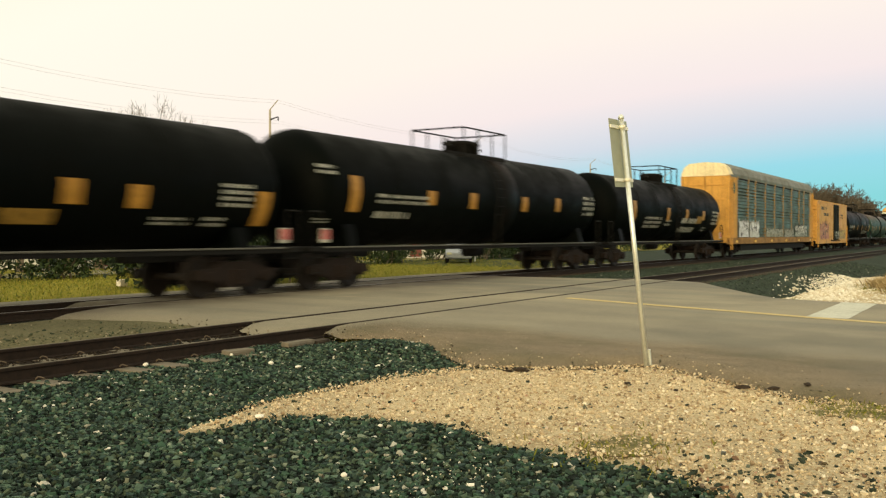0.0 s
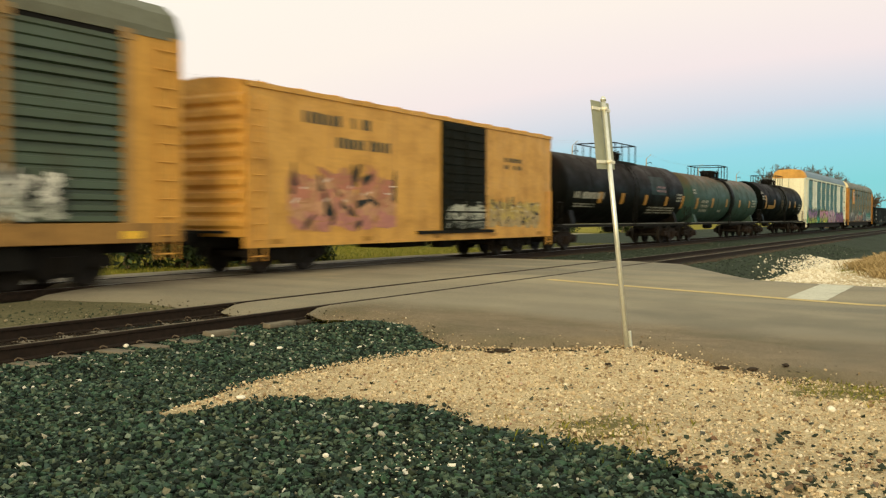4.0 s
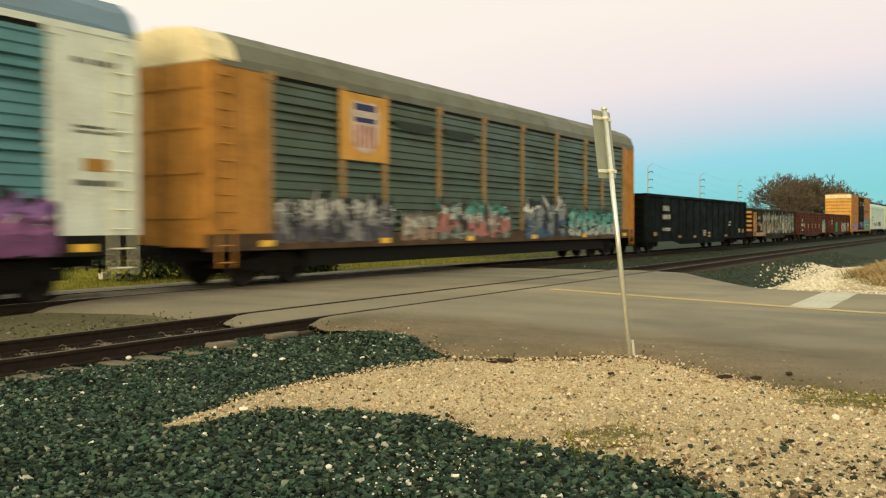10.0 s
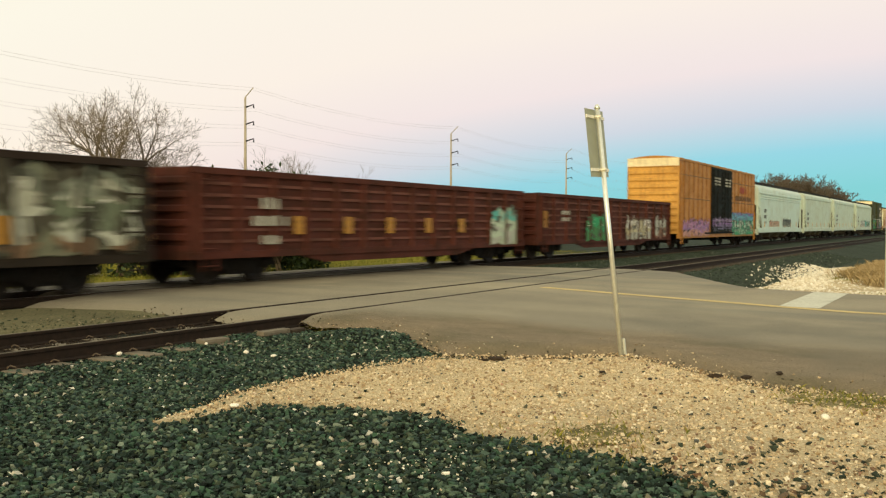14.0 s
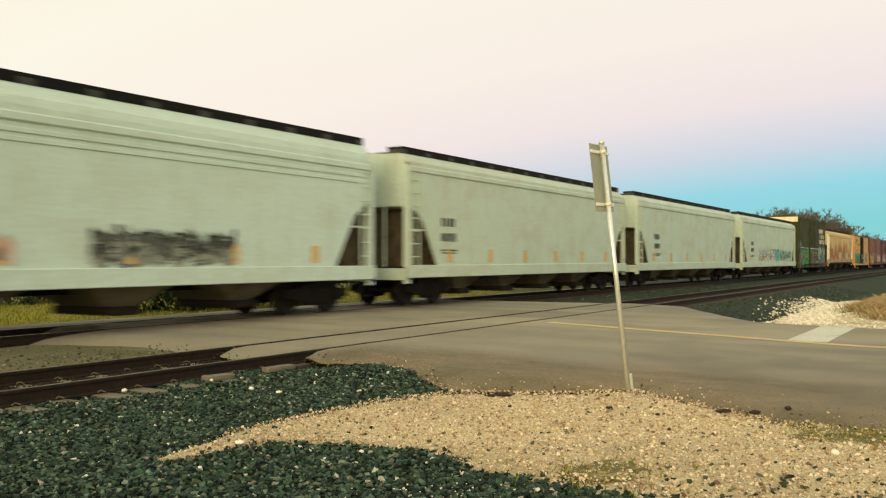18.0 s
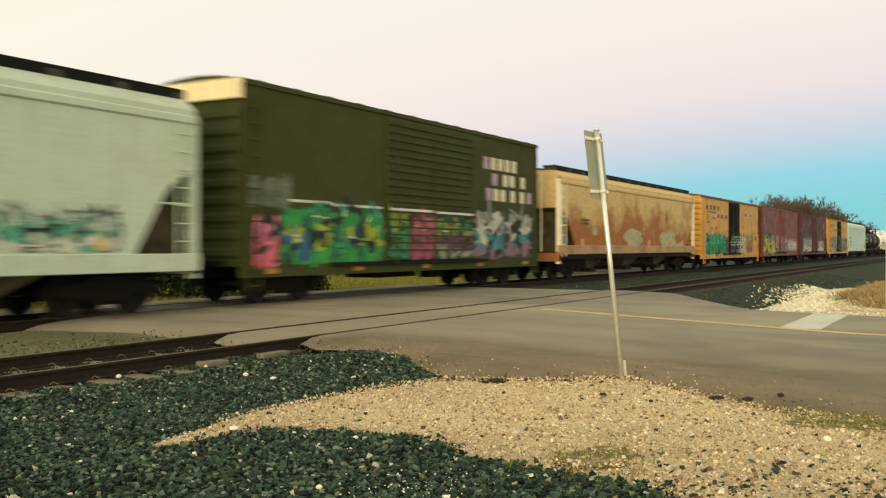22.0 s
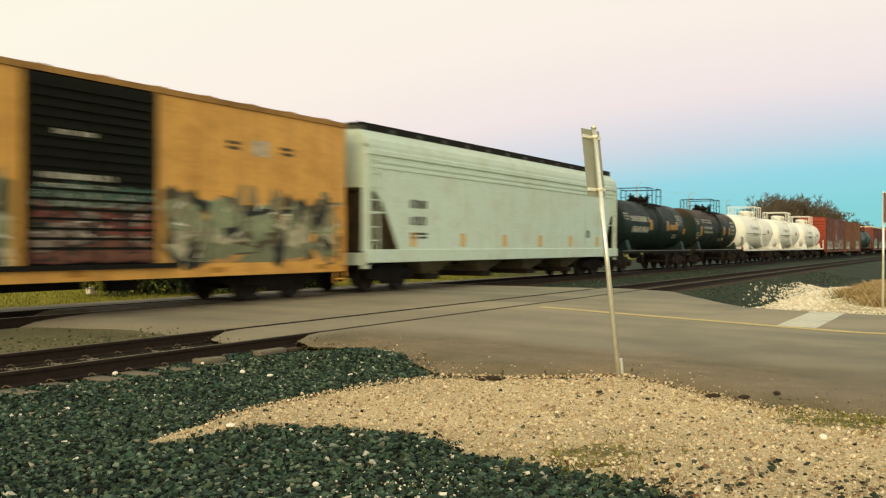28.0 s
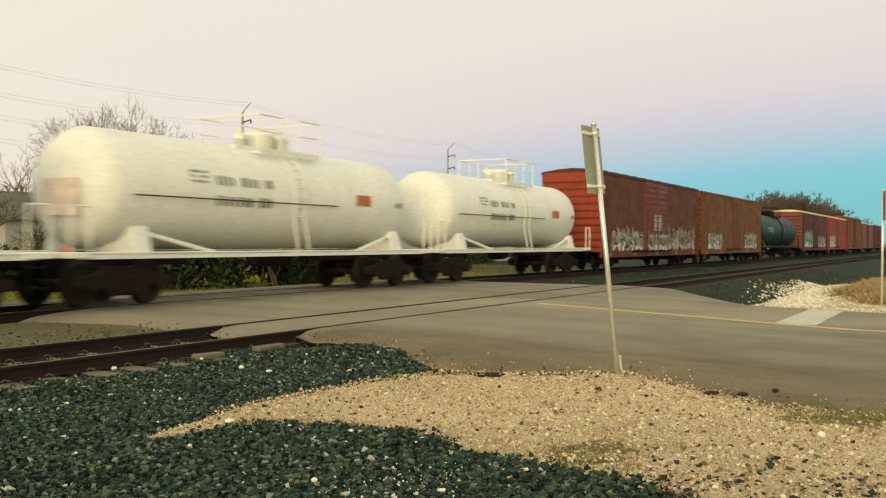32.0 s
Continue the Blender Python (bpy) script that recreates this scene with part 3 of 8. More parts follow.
for a, b in zip(edges[::2], edges[1::2]):
    v, f = slab("road", ROAD_L, ROAD_R, a, b, 0.12 if b < 30 else 0.6, 60, road_z, M_ASPHALT)
    k = len(road_v)
    road_v += v
    road_f += [tuple(i + k for i in q) for q in f]
road = tagged(raw("road", road_v, road_f, M_ASPHALT, True), "worn grey-brown asphalt road over the railway crossing", "road", kind="structure")

fill_v, fill_f = [], []
for (a, b), xs in zip(GAPS[:2], (15.0, 20.3)):
    for i in range(41):
        x = xs + (29.6 - xs) * i / 40
        k = len(fill_v)
        fill_v += [(x, a, fill_z(x, a) - (0.06 if i < 4 else 0)), (x, b, fill_z(x, b) - (0.06 if i < 4 else 0))]
        if i:
            fill_f.append((k - 2, k, k + 1, k - 1))
tagged(raw("flangeway_fill", fill_v, fill_f, M_ASPHALT), "dusty grey fines packed beside the siding's rails", "dirt", kind="structure")


def stripe(name, pts, width, mat, label):
    """A painted line that lies on the road along a path."""
    verts, faces = [], []
    for (x0, y0), (x1, y1) in zip(pts, pts[1:]):
        n = max(1, round(math.hypot(x1 - x0, y1 - y0) / 0.2))
        d = Vector((x1 - x0, y1 - y0)).normalized()
        s = Vector((-d.y, d.x)) * width / 2
        for i in range(n + 1):
            x, y = x0 + (x1 - x0) * i / n, y0 + (y1 - y0) * i / n
            for k in (-1, 1):
                e = 0.012 * wob(x * 3 + k, y * 3, 2.0, k)
                px, py = x + k * s.x + e, y + k * s.y + e
                verts.append((px, py, road_z(px, py) + 0.006))
            if len(verts) >= 4 and i > 0:
                m = len(verts)
                faces.append((m - 4, m - 3, m - 1, m - 2))
    return tagged(raw(name, verts, faces, mat), label, "road marking", kind="structure")


stripe("centre_line", ((17.5, -6), (17.66, 1.8), (18.0, 3.1), (18.5, 4.6), (19.0, 6.7), (19.5, 8.6)), 0.32, M_YELLOW, "faded yellow centre line on the asphalt")
stripe("stop_line", ((18.1, 2.86), (22.45, 2.86)), 0.72, M_WHITELINE, "worn white stop line on the asphalt before the tracks")

# loose limestone between the asphalt and the ballast
G_TOP = ((0, 5.25, 5.70), (.08, 5.9, 5.85), (.16, 6.65, 6.08), (.24, 7.41, 6.1), (.32, 8.18, 6.05), (.40, 8.95, 5.9), (.48, 9.72, 5.6), (.54, 10.25, 4.85), (.60, 10.6, 4.3),
         (.66, 11.1, 3.8), (.72, 10.85, 3.3), (.79, 10.3, 2.55), (.85, 9.65, 1.8), (.92, 9.55, 1.0), (1, 9.4, -3))
G_LOW = ((0, 5.25, 5.70), (.08, 5.75, 5.52), (.16, 6.3, 5.4), (.24, 6.5, 5.0), (.32, 6.6, 4.55), (.40, 6.7, 4.1), (.48, 6.62, 3.8), (.54, 6.3, 3.4), (.60, 6.28, 2.95),
         (.66, 6.22, 2.5), (.72, 6.2, 2.2), (.79, 6.1, 1.95), (.85, 5.75, 1.55), (.92, 5.3, 0.9), (1, 4.2, -3))


def curve_at(c, s):
    return lerp(s, [(p[0], p[1]) for p in c]), lerp(s, [(p[0], p[2]) for p in c])


def gravel_z(x, y):
    return -0.185 + 0.02 * wob(x, y, 0.8, 1) + 0.008 * wob(x, y, 3, 3)


gv, gf = [], []
GS, GC = 90, 24
for j in range(GS + 1):
    s = j / GS
    (ax, ay), (bx, by) = curve_at(G_LOW, s), curve_at(G_TOP, s)
    for i in range(GC + 1):
        k = i / GC
        x, y = ax + (bx - ax) * k, ay + (by - ay) * k
        x, y = x + 0.05 * wob(x, y, 3), y + 0.05 * wob(y, x, 3)
        gv.append((x, y, gravel_z(x, y) - 0.05 * max(0, 1 - min(i, GC - i) / 2.5)))
for j in range(GS):
    for i in range(GC):
        k = j * (GC + 1) + i
        gf.append((k, k + 1, k + GC + 2, k + GC + 1))
tagged(raw("gravel_verge", gv, gf, M_GRAVEL, True), "pale tan limestone gravel verge beside the road", "gravel", kind="structure")
G_POLY = [curve_at(G_LOW, i / 60) for i in range(61)] + [curve_at(G_TOP, 1 - i / 60) for i in range(61)]


def inside(px, py, poly):
    hit = np.zeros(len(px), bool)
    q = np.array(poly)
    for (x0, y0), (x1, y1) in zip(q, np.roll(q, -1, 0)):
        c = (y0 > py) != (y1 > py)
        hit ^= c & (px < (x1 - x0) * (py - y0) / (y1 - y0 + 1e-12) + x0)
    return hit


# ballast under the near track and round the camera, under the main track, and on the bank past the road
def near_ballast_z(x, y):
    return -0.215 + mound(x, y) * (1.0 if x < 11.6 else 0.0)


tagged(sheet("near_ballast_bed", [-8 + 0.25 * i for i in range(79)], [-3 + 0.25 * i for i in range(60)], lambda x, y: (near_ballast_z(x, y) if y < 11.4 else -0.24) - (0.09 if inside(np.array([x]), np.array([y]), G_POLY)[0] else 0), M_BALLAST,
             lambda x, y: x < lerp(y, ROAD_L) + 0.3 and y < 11.5), "dark green-grey crushed stone ballast", "ballast", kind="structure")
tagged(sheet("track_floor", [-8 + 0.4 * i for i in range(49)], [9.2, 9.6, 10.0, 10.4, 10.9, 11.3], lambda x, y: -0.175 + 0.012 * wob(x, y, 3), M_RUSTDIRT, lambda x, y: x < 11.2), "rust-stained brown bed between the rails of the siding", "ballast", kind="structure")
tagged(sheet("dirt_strip", [-60, -30, -15] + [-8 + 0.5 * i for i in range(41)], [11.2 + 0.3 * i for i in range(12)],
             lambda x, y: -0.10 + 0.03 * wob(x, y, 0.9) - 0.13 * max(0, (11.6 - y) / 0.4), M_DIRT, lambda x, y: x < lerp(y, ROAD_L) + 0.4), "bare tan dirt between the two tracks", "dirt", kind="structure")


def bank(x, y):
    """Cross-section of the raised bed to the far side of the road."""
    k = min(max((x - 44) / 6, 0), 1)
    return lerp(y, ((3.0, -0.74 + 0.20 * k), (5.6, -0.70 + 0.17 * k), (6.3, -0.50), (7.9, -0.24), (8.4, -0.2), (18.2, -0.2), (19.4, -0.45), (20, -0.5))) + 0.03 * wob(x, y, 1.1)


bx = [28.3 + 0.5 * i for i in range(60)] + [60, 70, 85, 100, 130, 170, 220, 300, 420, 600, 900]
tagged(sheet("ballast_bank", bx, [3.15 + 0.35 * i for i in range(49)], bank, M_BANK, lambda x, y: x > lerp(y, ROAD_R) - 0.5 and y > 5.6 - 2.4 * min(max((x - 44) / 9, 0), 1)), "dark green-grey ballast bank that carries both tracks", "ballast", kind="structure")
tagged(sheet("main_ballast_bed", [-900, -300, -80, -40] + [-20 + 0.5 * i for i in range(102)], [14.2 + 0.4 * i for i in range(13)],
             lambda x, y: lerp(y, ((14.2, -0.12), (14.8, -0.2), (18.0, -0.2), (19.2, -0.46))) + 0.02 * wob(x, y, 1.3), M_BALLAST, lambda x, y: x < 30.5), "dark ballast under the main track", "ballast", kind="structure")

# ---- tracks ----
RAIL = ((-0.07, -0.172), (0.07, -0.172), (0.07, -0.158), (0.012, -0.142), (0.010, -0.045), (0.036, -0.034), (0.036, -0.006), (0.028, 0), (-0.028, 0), (-0.036, -0.006), (-0.036, -0.034), (-0.010, -0.045), (-0.012, -0.142), (-0.07, -0.158))


def track(name, yc, x0, x1, label, head):
    root = tagged(new(name), label, "railway track", kind="structure")
    for k in (-1, 1):
        bm = bmesh.new()
        prism(bm, [(yc + k * GAUGE / 2 + a, b) for a, b in RAIL], x0, x1)
        part("rail", bm, M_RAIL, root, "rusty steel rail")
        bm = boxes((x0, x1, yc + k * GAUGE / 2 - 0.026, yc + k * GAUGE / 2 + 0.026, 0.0005, 0.003))
        part("rail_head", bm, head, root, "rail head worn by wheels")
    return root


near_track = track("near_track", NEAR_Y, -60, 700, "rusty siding track on timber ties with open rails", M_DUSTHEAD)
main_track = track("main_track", MAIN_Y, -700, 900, "main railway track that the freight train runs on", M_RAILTOP)


def tie_row(root, yc, x0, x1, step, clips, wood):
    bm = soft(boxes((-0.115, 0.115, -1.3, 1.3, -0.14, 0)), 0.012)
    first, clip0 = None, None
    n = int((x1 - x0) / step)
    for i in range(n):
        x = x0 + step * i + random.uniform(-0.03, 0.03)
        m = pose(x, yc + random.uniform(-0.05, 0.05), -0.172, 0, 0, random.uniform(-1.5, 1.5))
        if first is None:
            first = part("tie", bm, wood, root)
            first.matrix_basis = m
        else:
            twin(first, m)
        if not clips:
            continue
        for r in (-1, 1):
            for s in (-1, 1):
                mc = pose(x, yc + r * GAUGE / 2 + s * 0.065, -0.155, 0, 0, 0 if s < 0 else 180)
                if clip0 is None:
                    b2 = bmesh.new()
                    pts = [(-0.035, -0.01, 0.0), (-0.022, -0.022, 0.02), (0.0, -0.024, 0.025), (0.03, -0.03, 0.012), (0.055, -0.04, 0.0)]
                    for p, q in zip(pts, pts[1:]):
                        tube(b2, p, q, 0.008, None, 5)
                    clip0 = part("rail_clip", b2, M_CLIP, root)
                    clip0.matrix_basis = mc
                else:
                    twin(clip0, mc)


tie_row(near_track, NEAR_Y, 2.4, 11.3, 0.56, True, M_TIE)
tie_row(near_track, NEAR_Y, 29.6, 75, 0.56, False, M_DARKTIE)
tie_row(main_track, MAIN_Y, 6.0, 10.2, 0.56, False, M_DARKTIE)
tie_row(main_track, MAIN_Y, 29.6, 60, 0.56, False, M_DARKTIE)


# ---- the freight train ----
# Each car stands at its own place along the train; x runs along it, the side towards the road is -y, z = 0 is the rail.
WHEELS = []          # wheelsets and the x of their car's middle
CARS = []            # cars and the x of their middle at the start


def truck_meshes():
    bm = bmesh.new()
    for k in (-1, 1):
        for r in (0.46,):
            y = k * GAUGE / 2
            pr = [(y - k * 0.02, 0.10), (y - k * 0.02, 0.30), (y, 0.33), (y + k * 0.03, 0.44), (y - k * 0.07, 0.44 + 0.02), (y - k * 0.10, 0.50), (y - k * 0.11, 0.50), (y - k * 0.05, 0.36), (y - k * 0.07, 0.30), (y - k * 0.07, 0.10)]
            pr = [(a, min(b, 0.49)) for a, b in pr]
            n = 24
            rings = [[bm.verts.new((b * math.cos(2 * math.pi * i / n), a, b * math.sin(2 * math.pi * i / n))) for i in range(n)] for a, b in pr]
            for p, q in zip(rings, rings[1:] + rings[:1]):
                for i in range(n):
                    j = (i + 1) % n
                    bm.faces.new((p[i], p[j], q[j], q[i]))
    tube(bm, (0, -0.95, 0), (0, 0.95, 0), 0.085, None, 10)
    wheels = bm
    side = bmesh.new()
    out = [(-1.28, 0.42), (-1.24, 0.62), (-0.80, 0.66), (-0.45, 0.80), (0.45, 0.80), (0.80, 0.66), (1.24, 0.62), (1.28, 0.42), (1.02, 0.40), (1.0, 0.50), (0.72, 0.50),
           (0.42, 0.22), (-0.42, 0.22), (-0.72, 0.50), (-1.0, 0.50), (-1.02, 0.40)]
    prism(side, out, -0.09, 0.09, "y")
    for x in (-0.86, 0.86):
        tube(side, (x, -0.17, 0.46), (x, 0.1, 0.46), 0.13, None, 12)
    for x in (-0.17, 0.0, 0.17):
        tube(side, (x, -0.13, 0.30), (x, -0.13, 0.62), 0.07, None, 8)
    return wheels, side


BASE = {}


def trucks(car, half, mat, cx):
    """Two four-wheel trucks, each with two side frames, a bolster and two wheelsets."""
    if not BASE:
        w, s = truck_meshes()
        BASE["w"], BASE["s"] = bpy.data.meshes.new("wheelset"), bpy.data.meshes.new("side_frame")
        for bm, k, mt in ((w, "w", M_WHEEL), (s, "s", mat)):
            bmesh.ops.recalc_face_normals(bm, faces=bm.faces[:])
            bm.to_mesh(BASE[k])
            bm.free()
            BASE[k].materials.append(mt)
    key = "s" + mat.name
    if key not in BASE:
        BASE[key] = BASE["s"].copy()
        BASE[key].materials[0] = mat
    for x in (-half, half):
        t = part("truck", soft(boxes((-0.22, 0.22, -0.95, 0.95, 0.42, 0.80), (-0.5, 0.5, -0.3, 0.3, 0.6, 0.9)), 0.03), mat, car, "cast steel truck with two axles")
        t.matrix_basis = pose(x, 0, 0)
        for y in (-1.02, 1.02):
            f = new("side_frame", BASE[key])
            f.parent = t
            f.matrix_basis = pose(0, y, 0, 0, 0, 0 if y < 0 else 180)
        for dx in (-0.86, 0.86):
            w = new("wheelset", BASE["w"])
            w.parent = t
            w.matrix_basis = pose(dx, 0, 0.46)
            WHEELS.append((w, dx, cx + x + dx))


def couplers(car, half):
    for k in (-1, 1):
        bm = boxes((min(k * half, k * (half + 0.55)), max(k * half, k * (half + 0.55)), -0.10, 0.10, 0.78, 1.0))
        box(bm, min(k * (half + 0.42), k * (half + 0.72)), max(k * (half + 0.42), k * (half + 0.72)), -0.17, 0.14, 0.72, 1.02)
        part("coupler", soft(bm, 0.03), M_UNDER, car)
        bm = rods(((k * half, 0.3, 0.85), (k * (half + 0.2), 0.3, 0.6)), ((k * (half + 0.2), 0.3, 0.6), (k * (half + 0.55), 0.12, 0.55)), r=0.035)
        part("air_hose", bm, M_UNDER, car)


def ladder(car, x, y, z0, z1, mat, wide=0.42, along="x", step=0.38):
    bm = bmesh.new()
    d = Vector((wide / 2, 0, 0)) if along == "x" else Vector((0, wide / 2, 0))
    p = Vector((x, y, 0))
    for s in (-1, 1):
        tube(bm, p + s * d + Vector((0, 0, z0)), p + s * d + Vector((0, 0, z1)), 0.022, None, 5)
    z = z0 + 0.12
    while z < z1:
        tube(bm, p - d + Vector((0, 0, z)), p + d + Vector((0, 0, z)), 0.017, None, 5)
        z += step
    return part("ladder", bm, mat, car)


def plates(car, name, rows, y, mat, label="", t=0.006):
    """Flat marks on the side: rows of x0, x1, z0, z1, joined when they belong to one inscription."""
    bm = bmesh.new()
    for x0, x1, z0, z1 in rows:
        box(bm, x0, x1, y - t, y, z0, z1)
    return part(name, bm, mat, car, label)


def bars(x0, x1, z0, z1, lines):
    """Unreadable writing within a rectangle: uneven short bars with gaps, in lines."""
    rnd = random.Random(int(x0 * 100 + z0 * 37))
    out = []
    pitch = (z1 - z0) / lines
    hgt = pitch * (0.62 if lines > 1 else 1.0)
    for k in range(lines):
        z = z1 - pitch * k - hgt
        n = max(2, round((x1 - x0) / (hgt * 0.75)))
        step = (x1 - x0) / n
        for i in range(n):
            if i and i < n - 1 and rnd.random() < 0.12:
                continue
            a, w = x0 + step * i, step * rnd.uniform(0.5, 0.78)
            out.append((a, a + w, z, z + hgt * rnd.uniform(0.85, 1)))
    return out


def lettering(car, x0, x1, z0, z1, lines, y, mat, label="painted lettering, too blurred to read"):
    o = plates(car, "lettering", bars(x0, x1, z0, z1, lines), y, mat, label)
    o["kind"] = "stuff"
    return o


def start_car(name, x0, x1, label, category):
    mid = (x0 + x1) / 2
    car = tagged(new(name), label, category, "freight cars of the train")
    car.matrix_basis = pose(mid, MAIN_Y, 0)
    CARS.append((car, mid))
    return car, mid, (x1 - x0) / 2


G_MATS = {}


def gmat(rgb):
    if rgb not in G_MATS:
        G_MATS[rgb] = plain("spray_paint", rgb, 0.6, 0, 5, 0.25)
    return G_MATS[rgb]


def graffiti(car, x0, x1, z0, z1, y, fills, line, back=None, seed=0, glow=(0.75, 0.74, 0.66), dark=(0.012, 0.016, 0.014), cloud=False):
    """Sprayed shapes on the car's side: a ragged cloud, swollen forms with outlines whose colours change from top to bottom, then slashes and drips over them."""
    rnd = random.Random(seed)
    h = z1 - z0
    sheets = {}
    lev = collections.Counter()

    def layer(rgb):
        if rgb not in sheets:
            sheets[rgb] = bmesh.new()
        return sheets[rgb]

    def keep(px, pz):
        return min(max(px, x0), x1), min(max(pz, z0), z1 + h * 0.14)

    def face(rgb, pts, dep):
        lev[rgb] += 1
        dep += 0.00003 * (lev[rgb] % 9)
        layer(rgb).faces.new([layer(rgb).verts.new((keep(px, pz)[0], y - dep, keep(px, pz)[1])) for px, pz in pts])

    def tone(pz):
        k = (1 - (pz - z0) / h) * len(fills) + rnd.uniform(-0.55, 0.55)
        return fills[min(max(int(k), 0), len(fills) - 1)]

    def form(rgb, cx, cz, rx, rz, tilt, k, dep):
        pts = []
        for i in range(18):
            a = 2 * math.pi * i / 18
            r = 1 + 0.22 * math.sin(2 * a + k) + 0.17 * math.sin(5 * a + 2 * k) + 0.11 * math.sin(7 * a - k)
            pts.append((cx + rx * r * math.cos(a) + tilt * rz * r * math.sin(a), cz + rz * r * math.sin(a)))
        face(rgb, pts, dep)

    def slash(rgb, ax, az, bx_, bz, t, dep):
        d = Vector((bx_ - ax, bz - az))
        if d.length < 1e-3:
            return
        d.normalize()
        q = Vector((-d.y, d.x)) * t
        face(rgb, [(ax - q.x, az - q.y), (bx_ - q.x * 0.45, bz - q.y * 0.45), (bx_ + d.x * t, bz + d.y * t), (bx_ + q.x * 0.45, bz + q.y * 0.45), (ax + q.x, az + q.y)], dep)

    if back:
        n = max(6, int((x1 - x0) / (h * 0.16)))
        last = None
        for i in range(n + 1):
            x = x0 + (x1 - x0) * i / n
            edge = min(i, n - i) / 3
            zt_ = z1 + h * (-0.08 + 0.08 * math.sin(i * 0.9 + seed) + 0.09 * rnd.uniform(-1, 1)) - h * 0.35 * max(0, 1 - edge)
            zb_ = z0 + h * max(0, 0.03 + 0.05 * rnd.uniform(-1, 1))
            if last:
                face(back, [(last[0], last[2]), (x, zb_), (x, zt_), (last[0], last[1])], 0.003)
            last = (x, zt_, zb_)
    n = 0 if cloud else max(2, round((x1 - x0) / (h * 0.66)))
    w = (x1 - x0) / max(n, 1)
    for i in range(n):
        cx, cz = x0 + w * (i + 0.5), z0 + h * rnd.uniform(0.42, 0.52)
        k, tilt = rnd.uniform(0, 6), rnd.uniform(-0.3, 0.35)
        form(line, cx, cz, w * 0.60, h * 0.47, tilt, k, 0.0045)
        for q in range(5):   # the body of the form, tone by tone from the bottom up
            pz = z0 + h * (0.16 + 0.155 * q)
            form(tone(pz), cx + rnd.uniform(-0.10, 0.10) * w, pz, w * rnd.uniform(0.30, 0.50), h * rnd.uniform(0.11, 0.17), tilt, k + q, 0.0058 + 0.0003 * q)
        for j in range(8):
            ax, az = cx + rnd.uniform(-0.5, 0.5) * w, z0 + rnd.uniform(0.06, 0.92) * h
            a = rnd.choice((1.57, 1.2, 1.9, 0.5, 2.6, 0.1)) + rnd.uniform(-0.3, 0.3)
            ln = rnd.uniform(0.18, 0.50) * h
            bx_, bz, t = ax + ln * math.cos(a), az + ln * math.sin(a), rnd.uniform(0.030, 0.065) * h
            slash(dark if j % 3 == 0 else line, ax, az, bx_, bz, t * 1.55, 0.0078 + 0.0004 * j)
            if j % 3:
                slash(tone((az + bz) / 2), ax, az, bx_, bz, t, 0.0080 + 0.0004 * j)
        for j in range(2):
            ax, az = cx + rnd.uniform(-0.4, 0.3) * w, z0 + rnd.uniform(0.45, 0.9) * h
            slash(glow, ax, az, ax + rnd.uniform(0.05, 0.22) * w, az + rnd.uniform(-0.04, 0.1) * h, 0.016 * h, 0.0116)
    for rgb, bm in sheets.items():
        o = part("graffiti", bm, gmat(rgb), car, "sprayed background colour" if rgb == back else "sprayed outlines" if rgb == line else "sprayed colour strokes")
        o["kind"] = "stuff"


SIGN_ROWS = ((-7.3, -6.85, 3.74, 4.02), (-6.36, -5.9, 3.76, 4.04), (-5.4, -4.95, 3.76, 4.04), (-4.4, -4.05, 3.76, 4.04), (-6.84, -4.9, 3.58, 3.66), (-5.85, -5.05, 3.2, 3.28),
             (-4.4, -4.0, 3.28, 3.54), (-3.4, -2.95, 3.28, 3.52), (-2.3, -1.9, 3.28, 3.52), (-7.15, -6.4, 2.92, 2.99), (-6.1, -5.8, 2.5, 2.66), (-5.0, -4.75, 2.5, 2.66))


def sign_rows(car, dx):
    """Large dark painted signs along the side of a yellow boxcar, as bars, with a slanting stroke."""
    for xa, xb, z0, z1 in SIGN_ROWS:
        plates(car, "lettering", [(xa + dx, xb + dx, z0, z1)], -1.504, M_DARKLETTER, "dark painted sign, too blurred to read")["kind"] = "stuff"
    part("slanting_stroke", prism(bmesh.new(), [(-7.2 + dx, 3.06), (-7.06 + dx, 3.06), (-6.7 + dx, 3.46), (-6.84 + dx, 3.46)], -1.51, -1.504, "y"), M_DARKLETTER, car, "dark slanting painted stroke")


